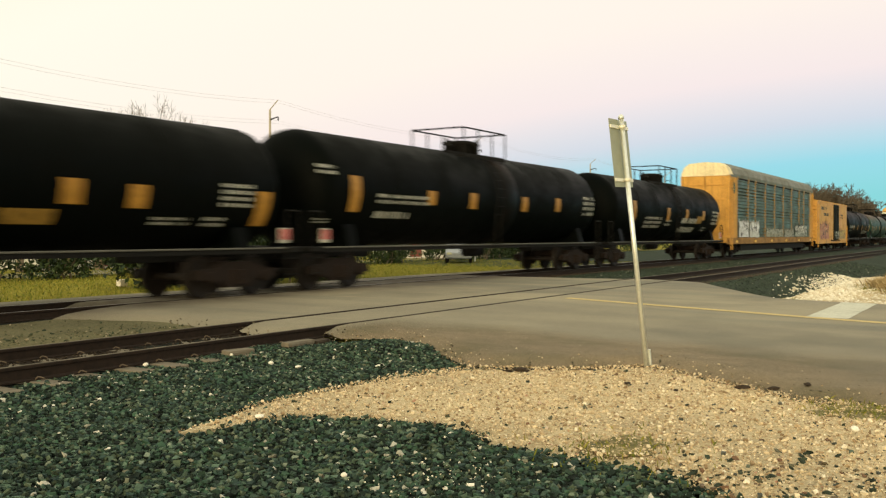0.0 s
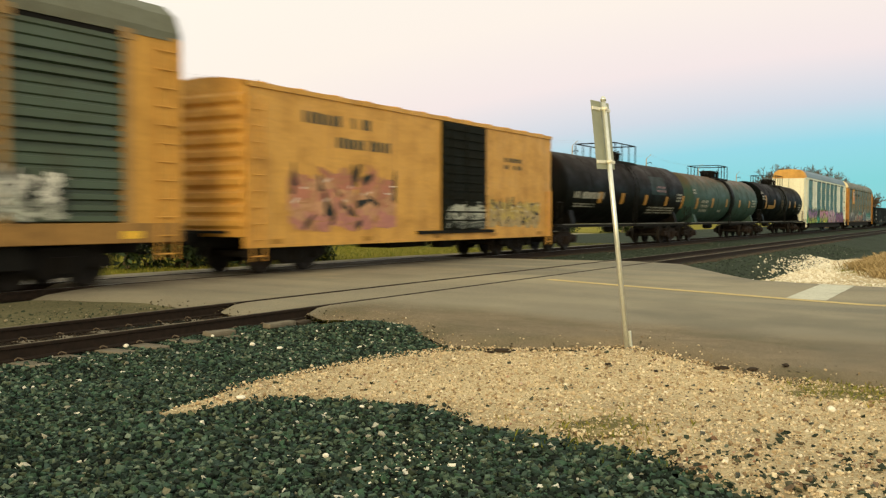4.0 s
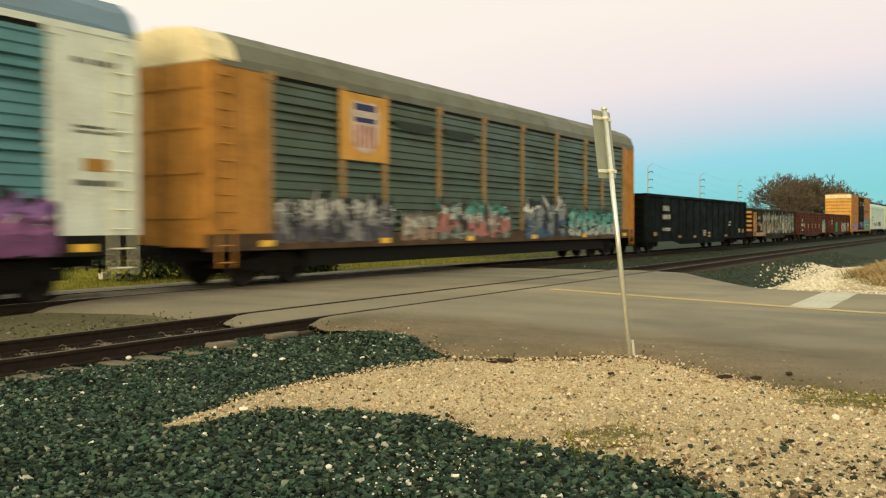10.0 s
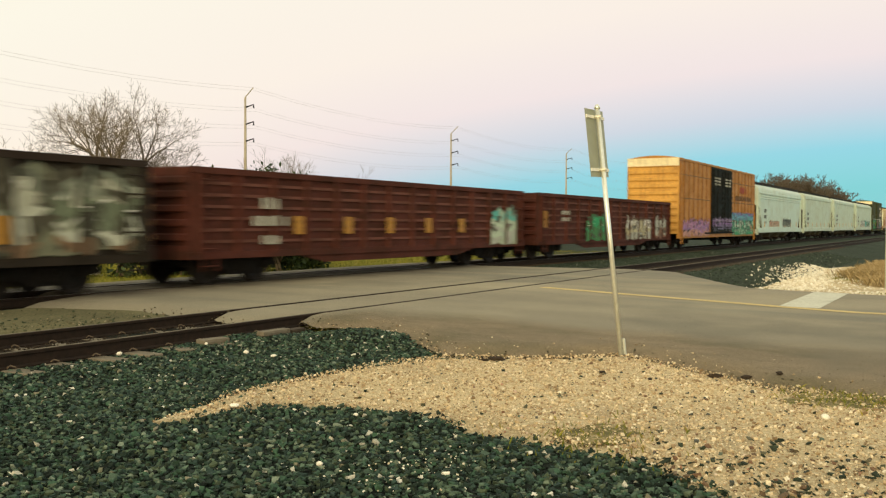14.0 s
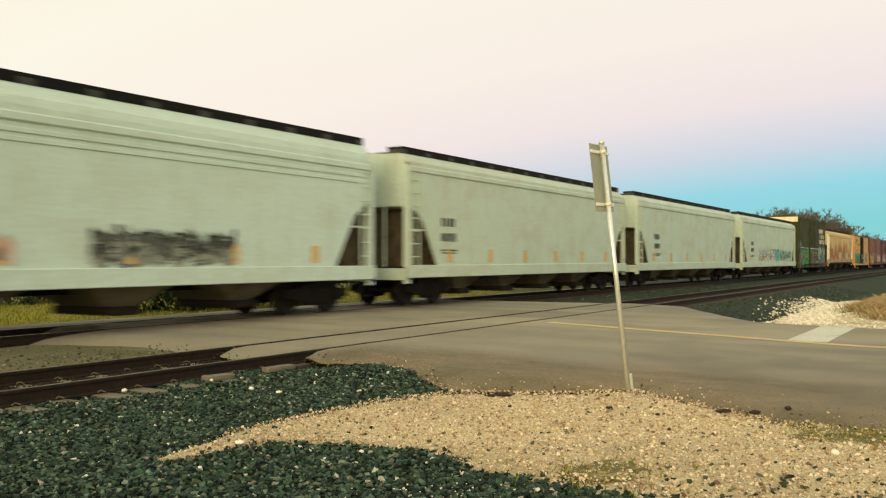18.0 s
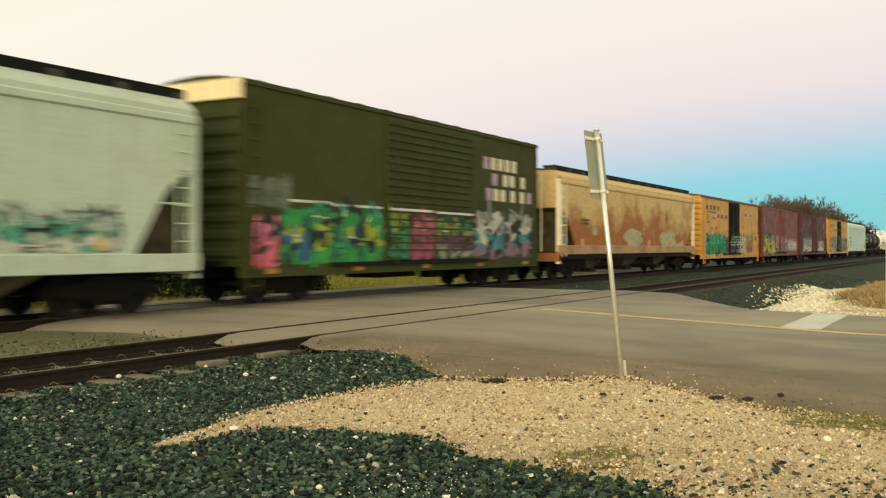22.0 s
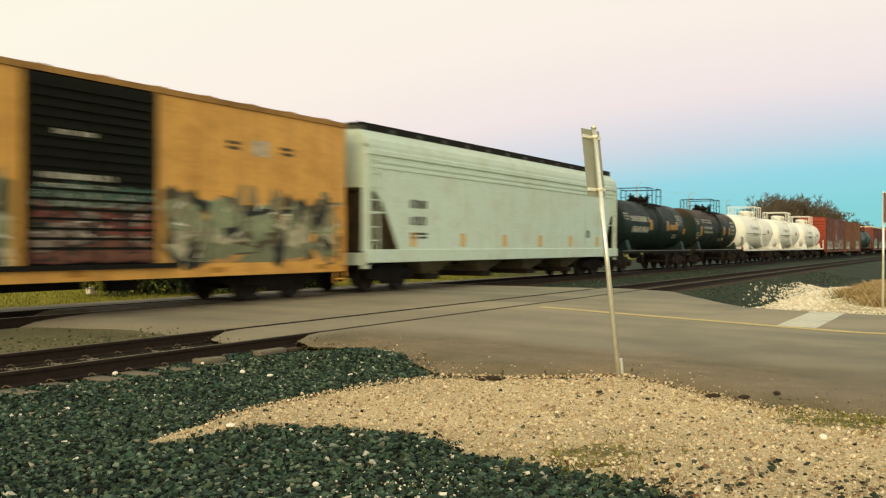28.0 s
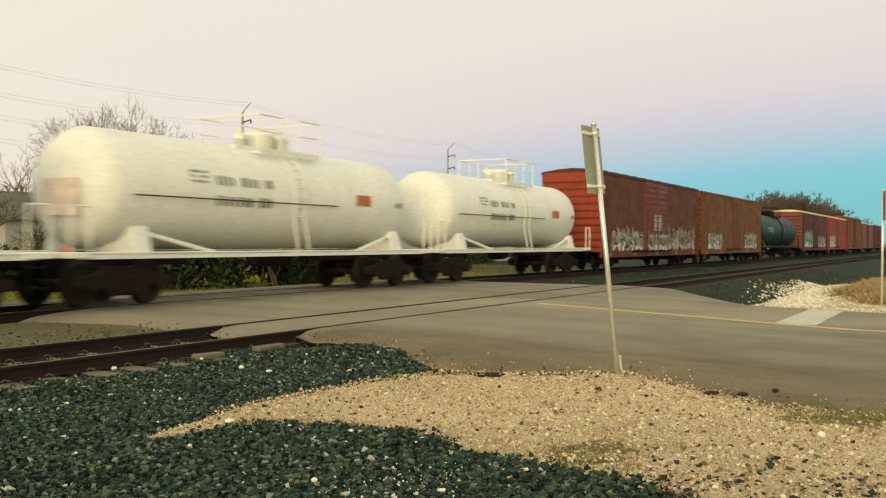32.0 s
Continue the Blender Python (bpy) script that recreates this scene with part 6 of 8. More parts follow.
box_car(304.3, 324.6, "tall orange boxcar with black double doors and colourful graffiti", M_ORANGEBOX, M_BLACKDOOR, M_YELLOWBOX, None, 5.2, ((-3.1, -0.3), (-0.2, 2.55)), 1.05, seed=71, hood=M_CREAM, panel_lines=(2.95, 4.3), rib_mat=M_RIBORANGE, art=(
    (-9.6, -3.4, 0.74, 1.75, ((0.42, 0.20, 0.36), (0.30, 0.17, 0.40), (0.5, 0.28, 0.22)), (0.30, 0.15, 0.24), None), (-2.9, 2.4, 1.0, 1.9, ((0.36, 0.26, 0.44), PURPLE, (0.2, 0.16, 0.3), DK), (0.1, 0.08, 0.16), None),
    (2.7, 9.9, 0.74, 1.85, ((0.10, 0.44, 0.30), (0.46, 0.56, 0.44), (0.05, 0.30, 0.16), (0.30, 0.48, 0.32), (0.04, 0.34, 0.16)), (0.010, 0.025, 0.022), (0.03, 0.25, 0.13)), (2.75, 9.85, 1.75, 2.3, ((0.27, 0.16, 0.42), (0.10, 0.42, 0.56), (0.20, 0.50, 0.60), (0.12, 0.34, 0.44)), (0.18, 0.12, 0.34), (0.10, 0.30, 0.42)), (8.5, 9.2, 1.06, 1.57, ((0.6, 0.24, 0.04), (0.55, 0.3, 0.08)), (0.5, 0.2, 0.04), (0.58, 0.25, 0.04))),
    letters=((-2.4, -0.9, 3.9, 4.5, 3, L), (0.4, 2.0, 3.9, 4.5, 3, L), (3.8, 8.8, 3.15, 3.5, 1, M_BROWNLETTER), (5.2, 7.3, 3.68, 4.15, 1, gmat((0.36, 0.045, 0.02)))))
HL = ((-7.6, -6.7, 2.45, 2.74, 1, DL), (-7.6, -6.6, 1.98, 2.25, 1, DL), (-7.6, -6.6, 1.56, 1.73, 2, DL))
hopper_car(326.0, 345.9, "pale grey-green covered hopper with dark graffiti", M_HOPPER, seed=81, letters=HL, ridge=True, art=((0.4, 4.4, 1.25, 2.0, ((0.10, 0.11, 0.09), (0.25, 0.27, 0.22)), DK, None), (-5.6, -1.2, 1.3, 1.8, ((0.55, 0.33, 0.25), (0.5, 0.4, 0.3)), (0.5, 0.38, 0.28), None)))
hopper_car(347.6, 366.8, "pale grey covered hopper with rust-streaked side", M_HOPPER2, seed=91, letters=HL, outlets=4)
hopper_car(368.6, 389.1, "pale grey covered hopper with plain weathered side", M_HOPPER2, seed=101, letters=HL, outlets=4)
hopper_car(391.1, 412.1, "pale grey covered hopper with white and teal graffiti", M_HOPPER2, seed=111, letters=HL, art=((-4.6, 1.2, 1.26, 2.15, ((0.72, 0.74, 0.70), (0.60, 0.64, 0.58), (0.66, 0.62, 0.5)), (0.07, 0.12, 0.12), None), (1.3, 3.0, 1.26, 2.25, ((0.10, 0.48, 0.46), (0.14, 0.50, 0.46)), (0.08, 0.38, 0.36), (0.10, 0.46, 0.43)), (3.1, 8.4, 1.26, 2.1, ((0.40, 0.5, 0.42), (0.10, 0.36, 0.25), (0.5, 0.54, 0.46)), (0.015, 0.10, 0.06), None)))
box_car(413.5, 430.0, "dark olive boxcar with a ribbed door and dense graffiti", M_OLIVEBOX, M_OLIVEBOX, M_OLIVEEND, None, 5.26, ((-2.3, 2.9),), 0, seed=121, hood=M_CREAM, door_rows=18, art=(
    (-7.9, -7.0, 0.78, 2.2, (PINK, (0.62, 0.13, 0.18)), (0.50, 0.10, 0.16), (0.62, 0.14, 0.2)), (-6.9, -2.35, 0.72, 2.5, ((0.05, 0.34, 0.22), (0.03, 0.26, 0.06), (0.30, 0.36, 0.03), (0.04, 0.13, 0.26), (0.04, 0.30, 0.06), (0.03, 0.20, 0.04)), (0.01, 0.06, 0.06), (0.02, 0.20, 0.05)), (-2.25, -1.2, 1.0, 2.5, ((0.24, 0.30, 0.03), (0.03, 0.25, 0.08), (0.03, 0.2, 0.12)), (0.01, 0.06, 0.04), (0.02, 0.15, 0.04)),
    (-1.1, 0.3, 1.0, 2.4, ((0.42, 0.10, 0.17), (0.3, 0.07, 0.12)), (0.10, 0.03, 0.04), (0.2, 0.05, 0.08)), (0.4, 2.8, 1.0, 2.4, ((0.02, 0.16, 0.05), (0.2, 0.24, 0.06), (0.12, 0.05, 0.08), (0.25, 0.26, 0.2)), (0.006, 0.008, 0.005), (0.015, 0.05, 0.02)), (3.0, 7.9, 0.95, 2.75, ((0.26, 0.28, 0.23), (0.5, 0.5, 0.44), (0.06, 0.22, 0.24), (0.22, 0.13, 0.18)), (0.012, 0.02, 0.015), (0.05, 0.075, 0.055))),
    letters=())
graffiti(CARS[-1][0], -8.15, -6.5, 2.3, 3.1, -1.502, ((0.16, 0.18, 0.14), (0.10, 0.12, 0.08), (0.13, 0.15, 0.11)), (0.075, 0.088, 0.05), None, 4, glow=(0.2, 0.22, 0.18), dark=(0.09, 0.10, 0.06))
for xa, xb, z in ((-6.9, -4.9, 2.50), (-4.8, -2.5, 2.46), (-2.2, 0.2, 2.44), (0.4, 2.8, 2.42)):
    plates(CARS[-1][0], "spray_line", [(xa, xb, z, z + 0.07)], -1.502 if xb < -2.3 else -1.632, gmat((0.62, 0.62, 0.60)), "thin white sprayed line")
for xs, z in (((3.8, 4.35, 4.9, 5.45, 6.0), 4.08), ((4.45, 5.3, 5.85, 6.75), 3.54), ((4.0, 4.55, 5.1, 5.9, 6.7, 7.3), 3.0)):   # large signs, too blurred to read
    for k, x in enumerate(xs):
        o = plates(CARS[-1][0], "lettering", [(x, x + 0.38, z, z + 0.42)], -1.505, M_CREAMLETTER if (k * 3 + int(z * 10)) % 5 else gmat((0.42, 0.32, 0.40)), "cream painted sign")
        o["kind"] = "stuff"
hopper_car(432.2, 452.9, "cream covered hopper heavily stained with rust", M_RUSTHOP, 4.4, seed=131, outlets=3, sill=M_PINKSILL, low=1.08, trim=M_WHITEEND, letters=((-8.0, -7.0, 2.3, 2.6, 2, DL),))
for xa, xb, z0, z1 in ((-2.4, 0.4, 1.35, 2.3), (3.4, 6.3, 1.24, 2.3), (-6.6, -6.0, 1.9, 2.25), (6.2, 8.0, 1.24, 1.65)):   # fresh paint over old marks
    bm = bmesh.new()
    rim = []
    for i in range(36):
        a = 2 * math.pi * i / 36
        r = 0.5 + 0.16 * noise.noise(Vector((1.6 * math.cos(a) + xa, 1.6 * math.sin(a), 2.0))) + 0.05 * math.sin(7 * a + xa)
        rim.append(((xa + xb) / 2 + (xb - xa) * r * math.cos(a), (z0 + z1) / 2 + (z1 - z0) * r * math.sin(a)))
    prism(bm, rim, -1.508, -1.501, "y")
    part("paint_patch", bm, gmat((0.40, 0.38, 0.22)), CARS[-1][0], "pale green patch of fresh paint")
box_car(454.62, 471.25, "yellow boxcar with a black ribbed door and green graffiti", M_YELLOWBOX, M_BLACKDOOR, M_YELLOWBOX, M_BROWNBOX, 4.55, ((-1.3, 1.7),), 0, seed=141, door_rows=18, art=(
    (-7.6, -2.0, 0.72, 2.25, ((0.03, 0.42, 0.30), (0.02, 0.36, 0.16), (0.02, 0.30, 0.10), (0.03, 0.22, 0.12)), (0.012, 0.10, 0.05), (0.02, 0.30, 0.15)), (-2.0, -1.4, 1.0, 2.0, ((0.10, 0.03, 0.03), DK), (0.2, 0.06, 0.05), None), (-1.2, 1.6, 1.0, 2.35, (LGREY, (0.03, 0.28, 0.10), WHITE_S, (0.16, 0.03, 0.03), (0.04, 0.30, 0.14)), (0.02, 0.05, 0.04), (0.03, 0.17, 0.08)), (1.9, 4.0, 0.95, 2.2, ((0.6, 0.58, 0.46), (0.5, 0.46, 0.36)), (0.2, 0.2, 0.12), None), (4.2, 6.6, 0.95, 2.2, ((0.25, 0.3, 0.1), (0.45, 0.2, 0.08), RUST), (0.34, 0.16, 0.06), None)),
    letters=((3.7, 4.3, 3.6, 3.8, 2, DL), (4.5, 5.1, 3.5, 3.85, 1, L), (5.3, 5.9, 3.6, 3.8, 2, DL), (5.4, 6.0, 1.5, 1.9, 2, DL), (7.2, 7.8, 1.9, 2.2, 1, DL)))
graffiti(CARS[-1][0], -8.15, -1.3, 0.72, 2.45, -1.5008, ((0.5, 0.2, 0.2),), (0.5, 0.2, 0.2), (0.48, 0.22, 0.17), 9, cloud=True)
sign_rows(CARS[-1][0], 0.0)
plates(CARS[-1][0], "primer_patch", [(-8.1, -7.5, 2.55, 3.3)], -1.504, gmat((0.60, 0.40, 0.20)), "pale patch of primer")
box_car(472.62, 489.3, "faded red boxcar with yellow and blue graffiti", M_REDBOX, M_REDBOX, M_MAROON, None, 4.55, ((-0.8, 1.9),), 0, seed=151, door_rows=14, art=(
    (-7.9, -2.6, 0.80, 2.45, ((0.03, 0.15, 0.38), (0.48, 0.47, 0.025), (0.44, 0.44, 0.025), (0.46, 0.45, 0.025), (0.46, 0.45, 0.03), (0.12, 0.10, 0.05)), (0.010, 0.035, 0.12), (0.012, 0.085, 0.25)), (-2.5, -1.1, 1.3, 2.45, ((0.5, 0.24, 0.3), PINK), (0.3, 0.1, 0.22), (0.42, 0.18, 0.24)), (-2.6, -1.0, 0.7, 1.3, (GREEN, (0.02, 0.26, 0.1)), (0.02, 0.15, 0.08), None), (-0.7, 1.8, 1.0, 2.3, (LGREY, (0.2, 0.26, 0.2)), (0.1, 0.1, 0.1), None), (2.0, 3.2, 1.0, 2.2, (LGREY, (0.3, 0.3, 0.26)), (0.2, 0.14, 0.13), None), (3.4, 7.7, 1.05, 2.1, ((0.55, 0.45, 0.4), WHITE_S, (0.5, 0.36, 0.34)), (0.42, 0.3, 0.28), None)), letters=((-7.6, -7.0, 3.2, 3.8, 1, L),))
box_car(490.5, 508.0, "maroon boxcar with pale graffiti along the bottom", M_MAROON, M_MAROON, M_MAROON, None, 4.55, ((-1.2, 2.2),), 0, seed=161, door_rows=14, art=((-6.6, -1.6, 0.95, 2.3, (LGREY, (0.3, 0.34, 0.26), WHITE_S), (0.1, 0.08, 0.07), None), (2.4, 6.8, 0.95, 2.15, (LGREY, WHITE_S), (0.12, 0.08, 0.07), None)), letters=((6.7, 7.4, 3.4, 3.95, 1, L),))
box_car(509.95, 527.15, "yellow boxcar with a black ribbed door and grey-green graffiti", M_YELLOWBOX, M_BLACKDOOR, M_YELLOWBOX, M_SILL, 4.6, ((-1.2, 1.9),), 0, seed=171, door_rows=18, art=(
    (-8.4, -1.4, 0.72, 2.5, ((0.24, 0.28, 0.17), (0.36, 0.38, 0.27), (0.17, 0.20, 0.11), (0.44, 0.42, 0.30), (0.50, 0.30, 0.10)), (0.075, 0.075, 0.04), (0.30, 0.24, 0.11)), (-1.1, 1.8, 1.0, 2.1, ((0.17, 0.045, 0.035), (0.24, 0.2, 0.17), (0.14, 0.06, 0.04)), (0.03, 0.014, 0.01), (0.10, 0.03, 0.024)), (-1.1, 1.8, 2.05, 2.5, ((0.06, 0.13, 0.10), (0.2, 0.24, 0.2)), (0.02, 0.04, 0.03), None), (2.1, 8.4, 0.72, 2.5, ((0.24, 0.22, 0.14), (0.22, 0.26, 0.16), (0.36, 0.34, 0.24), (0.16, 0.18, 0.11), (0.42, 0.24, 0.08)), (0.065, 0.055, 0.03), None)),
    letters=((4.0, 4.5, 3.5, 3.75, 2, DL), (4.9, 5.6, 3.45, 3.85, 1, L), (5.9, 6.4, 3.5, 3.75, 2, DL), (-0.6, 0.3, 3.4, 3.5, 1, L), (-0.9, 0.8, 2.3, 2.7, 2, L)))
sign_rows(CARS[-1][0], 0.1)
plates(CARS[-1][0], "primer_patch", [(-8.35, -7.75, 3.1, 3.8)], -1.504, gmat((0.06, 0.09, 0.03)), "dark green square patch")
hopper_car(528.1, 549.05, "pale grey-green covered hopper with stencilled lettering", M_HOPPER, 4.5, seed=181, ridge=True, letters=((-8.1, -7.1, 2.48, 2.75, 1, DL), (-8.1, -7.1, 1.97, 2.25, 1, DL), (-8.1, -7.1, 1.52, 1.75, 2, DL), (6.5, 7.0, 1.7, 2.05, 1, DL)))
SHORT = dict(platform=2.4, over=0.8, px=0.35)
tank_car(550.2, 562.2, M_TEALTANK, "short dark teal tank car with orange panels", zc=2.44, rad=1.3, tapes=((-1.05, 2.2, 2.75), (2.0, 2.2, 2.74), (3.75, 2.25, 2.72), (5.3, 2.05, 2.36)), letters=((-4.4, -1.3, 2.6, 2.9, 1), (-4.2, -1.5, 2.05, 2.38, 1), (3.9, 4.9, 2.5, 3.12, 5), (3.1, 3.9, 1.75, 2.0, 2), (-5.4, -4.7, 2.6, 3.0, 3)), plate=((2.4, 3.45, 2.25, 2.55, M_TAPE),), **SHORT)
tank_car(563.8, 576.0, M_OLIVETANK, "short dark olive tank car with a rusty top", zc=2.42, rad=1.3, tapes=((-4.3, 1.98, 2.6), (1.8, 2.1, 2.66), (3.3, 2.09, 2.65)), letters=((-4.0, -1.5, 2.75, 3.05, 2), (-3.6, -1.5, 2.05, 2.6, 2), (3.8, 4.9, 2.04, 3.05, 4), (0.4, 2.0, 1.7, 1.9, 1), (-5.4, -4.7, 2.65, 3.05, 3), (-5.4, -4.7, 1.75, 2.2, 3)), **SHORT)
for xa in (578.05, 591.9, 605.75):
    tank_car(xa, xa + 11.9, M_WHITETANK, "short cream-white tank car with white frame and railings", zc=2.45, rad=1.29, letters=((-3.4, -2.8, 2.6, 2.94, 3), (-2.6, -0.6, 2.62, 2.85, 1), (-2.6, -0.6, 2.15, 2.4, 1), (4.9, 5.3, 2.34, 2.5, 1)), plate=((2.9, 3.6, 2.34, 2.64, gmat((0.50, 0.18, 0.06))),), white=True, **SHORT)
# red reflections of an unseen signal lamp, added as coloured blocks
for tk in (CARS[-3][0], CARS[-2][0]):
    part("head_red_glow", boxes((-5.98, -5.9, -0.7, 0.3, 1.85, 2.6)), gmat((0.86, 0.70, 0.62)), tk, "red reflection of a lamp painted on the tank head")
    part("red_glint", boxes((-6.72, -6.66, -1.42, -1.28, 1.12, 1.24)), gmat((0.6, 0.05, 0.04)), tk, "red glint of a lamp painted at the end platform")
GREYART = (LGREY, (0.3, 0.28, 0.2), WHITE_S)
box_car(619.9, 636.8, "bright red boxcar, patched and rusty, with pale graffiti", M_DKBROWN, M_REDBOX, M_REDEND, M_MAROON, 4.6, ((-2.2, 1.7),), 0, seed=191, art=((-7.2, -2.4, 0.95, 2.0, GREYART, (0.2, 0.12, 0.08), None), (-2.0, 1.5, 0.95, 1.9, GREYART, (0.12, 0.08, 0.06), None), (1.9, 7.7, 0.95, 2.2, ((0.3, 0.24, 0.16), (0.24, 0.14, 0.1), LGREY), (0.2, 0.11, 0.07), None)), letters=((-0.9, 0.7, 2.0, 2.9, 1, M_LETTER),))
box_car(637.9, 656.0, "weathered brown boxcar with ribbed sides", M_BROWNBOX, M_BROWNBOX, M_BROWNBOX, None, 4.55, ((-1.3, 1.3),), 0.95, seed=201, art=((-7.8, -4.0, 0.95, 2.0, GREYART, (0.16, 0.12, 0.08), None), (3.0, 7.4, 0.95, 2.1, GREYART, (0.3, 0.2, 0.14), None)))
tank_car(656.9, 674.5, M_GREENTANK, "dark green tank car with pale lettering", zc=2.4, rad=1.4, letters=((-6, -3.4, 2.2, 2.7, 2),))
box_car(676.5, 694.0, "maroon boxcar with green graffiti", M_MAROON, M_MAROON, M_REDBOX, M_CREAM, 4.5, ((-1.3, 1.3),), 0.9, seed=211, art=((-7.6, -2.0, 0.95, 2.6, (LGREY, GREEN, WHITE_S), (0.1, 0.12, 0.1), (0.3, 0.32, 0.24)), (2.0, 7.6, 0.95, 2.2, GREYART, (0.1, 0.08, 0.06), None)))
box_car(695.2, 712.6, "faded red boxcar with cream graffiti panel", M_REDEND, M_REDBOX, M_REDEND, M_CREAM, 4.5, ((-1.3, 1.3),), 0, seed=221, art=((-7.2, -2.2, 0.95, 2.3, ((0.6, 0.5, 0.3), WHITE_S), (0.4, 0.3, 0.2), (0.55, 0.5, 0.3)),))
box_car(713.8, 731.2, "dark brown boxcar with ribbed sides", M_BROWNBOX, M_MAROON, M_MAROON, None, 4.9, ((-1.3, 1.3),), 0.9, seed=231)
box_car(732.4, 749.8, "faded red boxcar with a pale roof", M_REDBOX, M_MAROON, M_REDBOX, M_CREAM, 4.5, ((-1.3, 1.3),), 0, seed=241)
box_car(751.0, 768.4, "maroon boxcar at the far end of the train", M_MAROON, M_MAROON, M_MAROON, None, 4.5, ((-1.3, 1.3),), 0.9, seed=251)


# ---- loose stones ----
CUBE = np.array([(x, y, z) for z in (-0.62, 0.62) for y in (-0.68, 0.68) for x in (-0.68, 0.68)])
CUBE_F = np.array([(0, 2, 3), (0, 3, 1), (4, 5, 7), (4, 7, 6), (0, 1, 5), (0, 5, 4), (2, 6, 7), (2, 7, 3), (0, 4, 6), (0, 6, 2), (1, 3, 7), (1, 7, 5)])


def stones(name, px, py, pz, size, mat, label, category, flat=0.62, seed=1, jag=0.22):
    """Angular stones of the given sizes, half sunk where they lie, joined into one."""
    g = np.random.RandomState(seed)
    n = len(px)
    shape = CUBE[None] + g.uniform(-jag, jag, (n, 8, 3)) * 1.15
    sc = np.stack([size * g.uniform(0.7, 1.25, n), size * g.uniform(0.6, 1.0, n), size * flat * g.uniform(0.6, 1.2, n)], -1) / 2
    shape = shape * sc[:, None, :]
    a, b = g.uniform(0, 6.283, n), g.uniform(-0.8, 0.8, n)
    ca, sa, cb, sb = np.cos(a)[:, None], np.sin(a)[:, None], np.cos(b)[:, None], np.sin(b)[:, None]
    x, y, z = shape[..., 0], shape[..., 1], shape[..., 2]
    x, z = x * cb - z * sb, x * sb + z * cb
    x, y = x * ca - y * sa, x * sa + y * ca
    v = np.stack([x + px[:, None], y + py[:, None], z + (pz + size * flat * 0.30)[:, None]], -1).reshape(-1, 3)
    f = (CUBE_F[None] + (np.arange(n) * 8)[:, None, None]).reshape(-1, 3)
    return tagged(raw(name, v.tolist(), f.tolist(), mat), label, category, kind="stuff")


rng = np.random.RandomState(7)


def spread(n, x0, x1, y0, y1):
    return rng.uniform(x0, x1, n), rng.uniform(y0, y1, n)


def in_view(x, y, lo=-1.0, hi=59.0):
    a = np.degrees(np.arctan2(y, x))
    return (a > lo) & (a < hi) & (np.hypot(x, y) > 4.2)


def left_of_road(x, y):
    return x < np.interp(y, [p[0] for p in ROAD_L], [p[1] for p in ROAD_L]) + rng.normal(0, 0.06, len(x))


# ballast all round the near track and before the camera
bxs, bys = spread(175000, -3.0, 11.8, -2.5, 9.0)
ok = (in_view(bxs, bys, -8, 75) | (rng.uniform(0, 1, len(bxs)) < 0.10)) & ~inside(bxs + rng.normal(0, 0.11, len(bxs)), bys + rng.normal(0, 0.11, len(bxs)), G_POLY) & left_of_road(bxs, bys)
ok &= ~((bys > 8.05) & (bxs < 11.2) & (rng.uniform(0, 1, len(bxs)) < 0.30))
ok &= ~((bxs > 9.9) & (bys > 3.0) & (bys < 5.7))
bxs, bys = bxs[ok], bys[ok]
bzs = np.array([near_ballast_z(x, y) for x, y in zip(bxs, bys)])
stones("ballast_stones", bxs, bys, bzs, np.clip(rng.lognormal(-3.24, 0.28, len(bxs)), 0.018, 0.064), M_BALLAST_ST, "dark green-grey crushed ballast stones with a few pale ones", "ballast", 0.72, 2, 0.34)
oxs, oys = spread(52000, -8.0, 8.0, -3.0, 9.0)
ok = ~in_view(oxs, oys, -8, 75) & ~inside(oxs, oys, G_POLY)
oxs, oys = oxs[ok], oys[ok]
stones("outer_ballast_stones", oxs, oys, np.array([near_ballast_z(x, y) for x, y in zip(oxs, oys)]), rng.uniform(0.04, 0.09, len(oxs)), M_BALLAST_ST, "dark green-grey ballast stones round the standpoint", "ballast", 0.72, 14, 0.34)
# between the rails and on the main line
cxs, cys = spread(2600, 3.0, 11.2, 9.2, 11.1)
stones("track_ballast_stones", cxs, cys, np.full(len(cxs), -0.175), rng.uniform(0.02, 0.05, len(cxs)), M_RUST_ST, "rust-stained stones between the rails", "ballast", 0.7, 3)
exs, eys = spread(9000, 29.5, 60, 5.8, 14.9)
ok = exs > np.interp(eys, [p[0] for p in ROAD_R], [p[1] for p in ROAD_R]) + 0.05
exs, eys = exs[ok], eys[ok]
stones("bank_stones", exs, eys, np.array([bank(x, y) for x, y in zip(exs, eys)]), rng.uniform(0.03, 0.07, len(exs)), stone("bank_stone_mix", ((0.0, (0.012, 0.022, 0.014)), (0.6, (0.036, 0.056, 0.036)), (0.97, (0.08, 0.105, 0.075)), (1.0, (0.3, 0.3, 0.24)))), "dark green-grey stones of the ballast bank", "ballast", 0.7, 4)
# limestone chips
kxs, kys = spread(90000, 4.0, 11.3, -0.6, 6.4)
ok = in_view(kxs, kys) & inside(kxs + rng.normal(0, 0.05, len(kxs)), kys + rng.normal(0, 0.05, len(kxs)), G_POLY)
ok &= rng.uniform(0, 1, len(kxs)) < 0.85
kxs, kys = kxs[ok], kys[ok]
stones("gravel_stones", kxs, kys, np.array([gravel_z(x, y) for x, y in zip(kxs, kys)]), np.clip(rng.exponential(0.0075, len(kxs)) + 0.006, 0.006, 0.05), M_GRAVEL_ST, "pale tan limestone chips with scattered dark ones", "gravel", 0.7, 5)
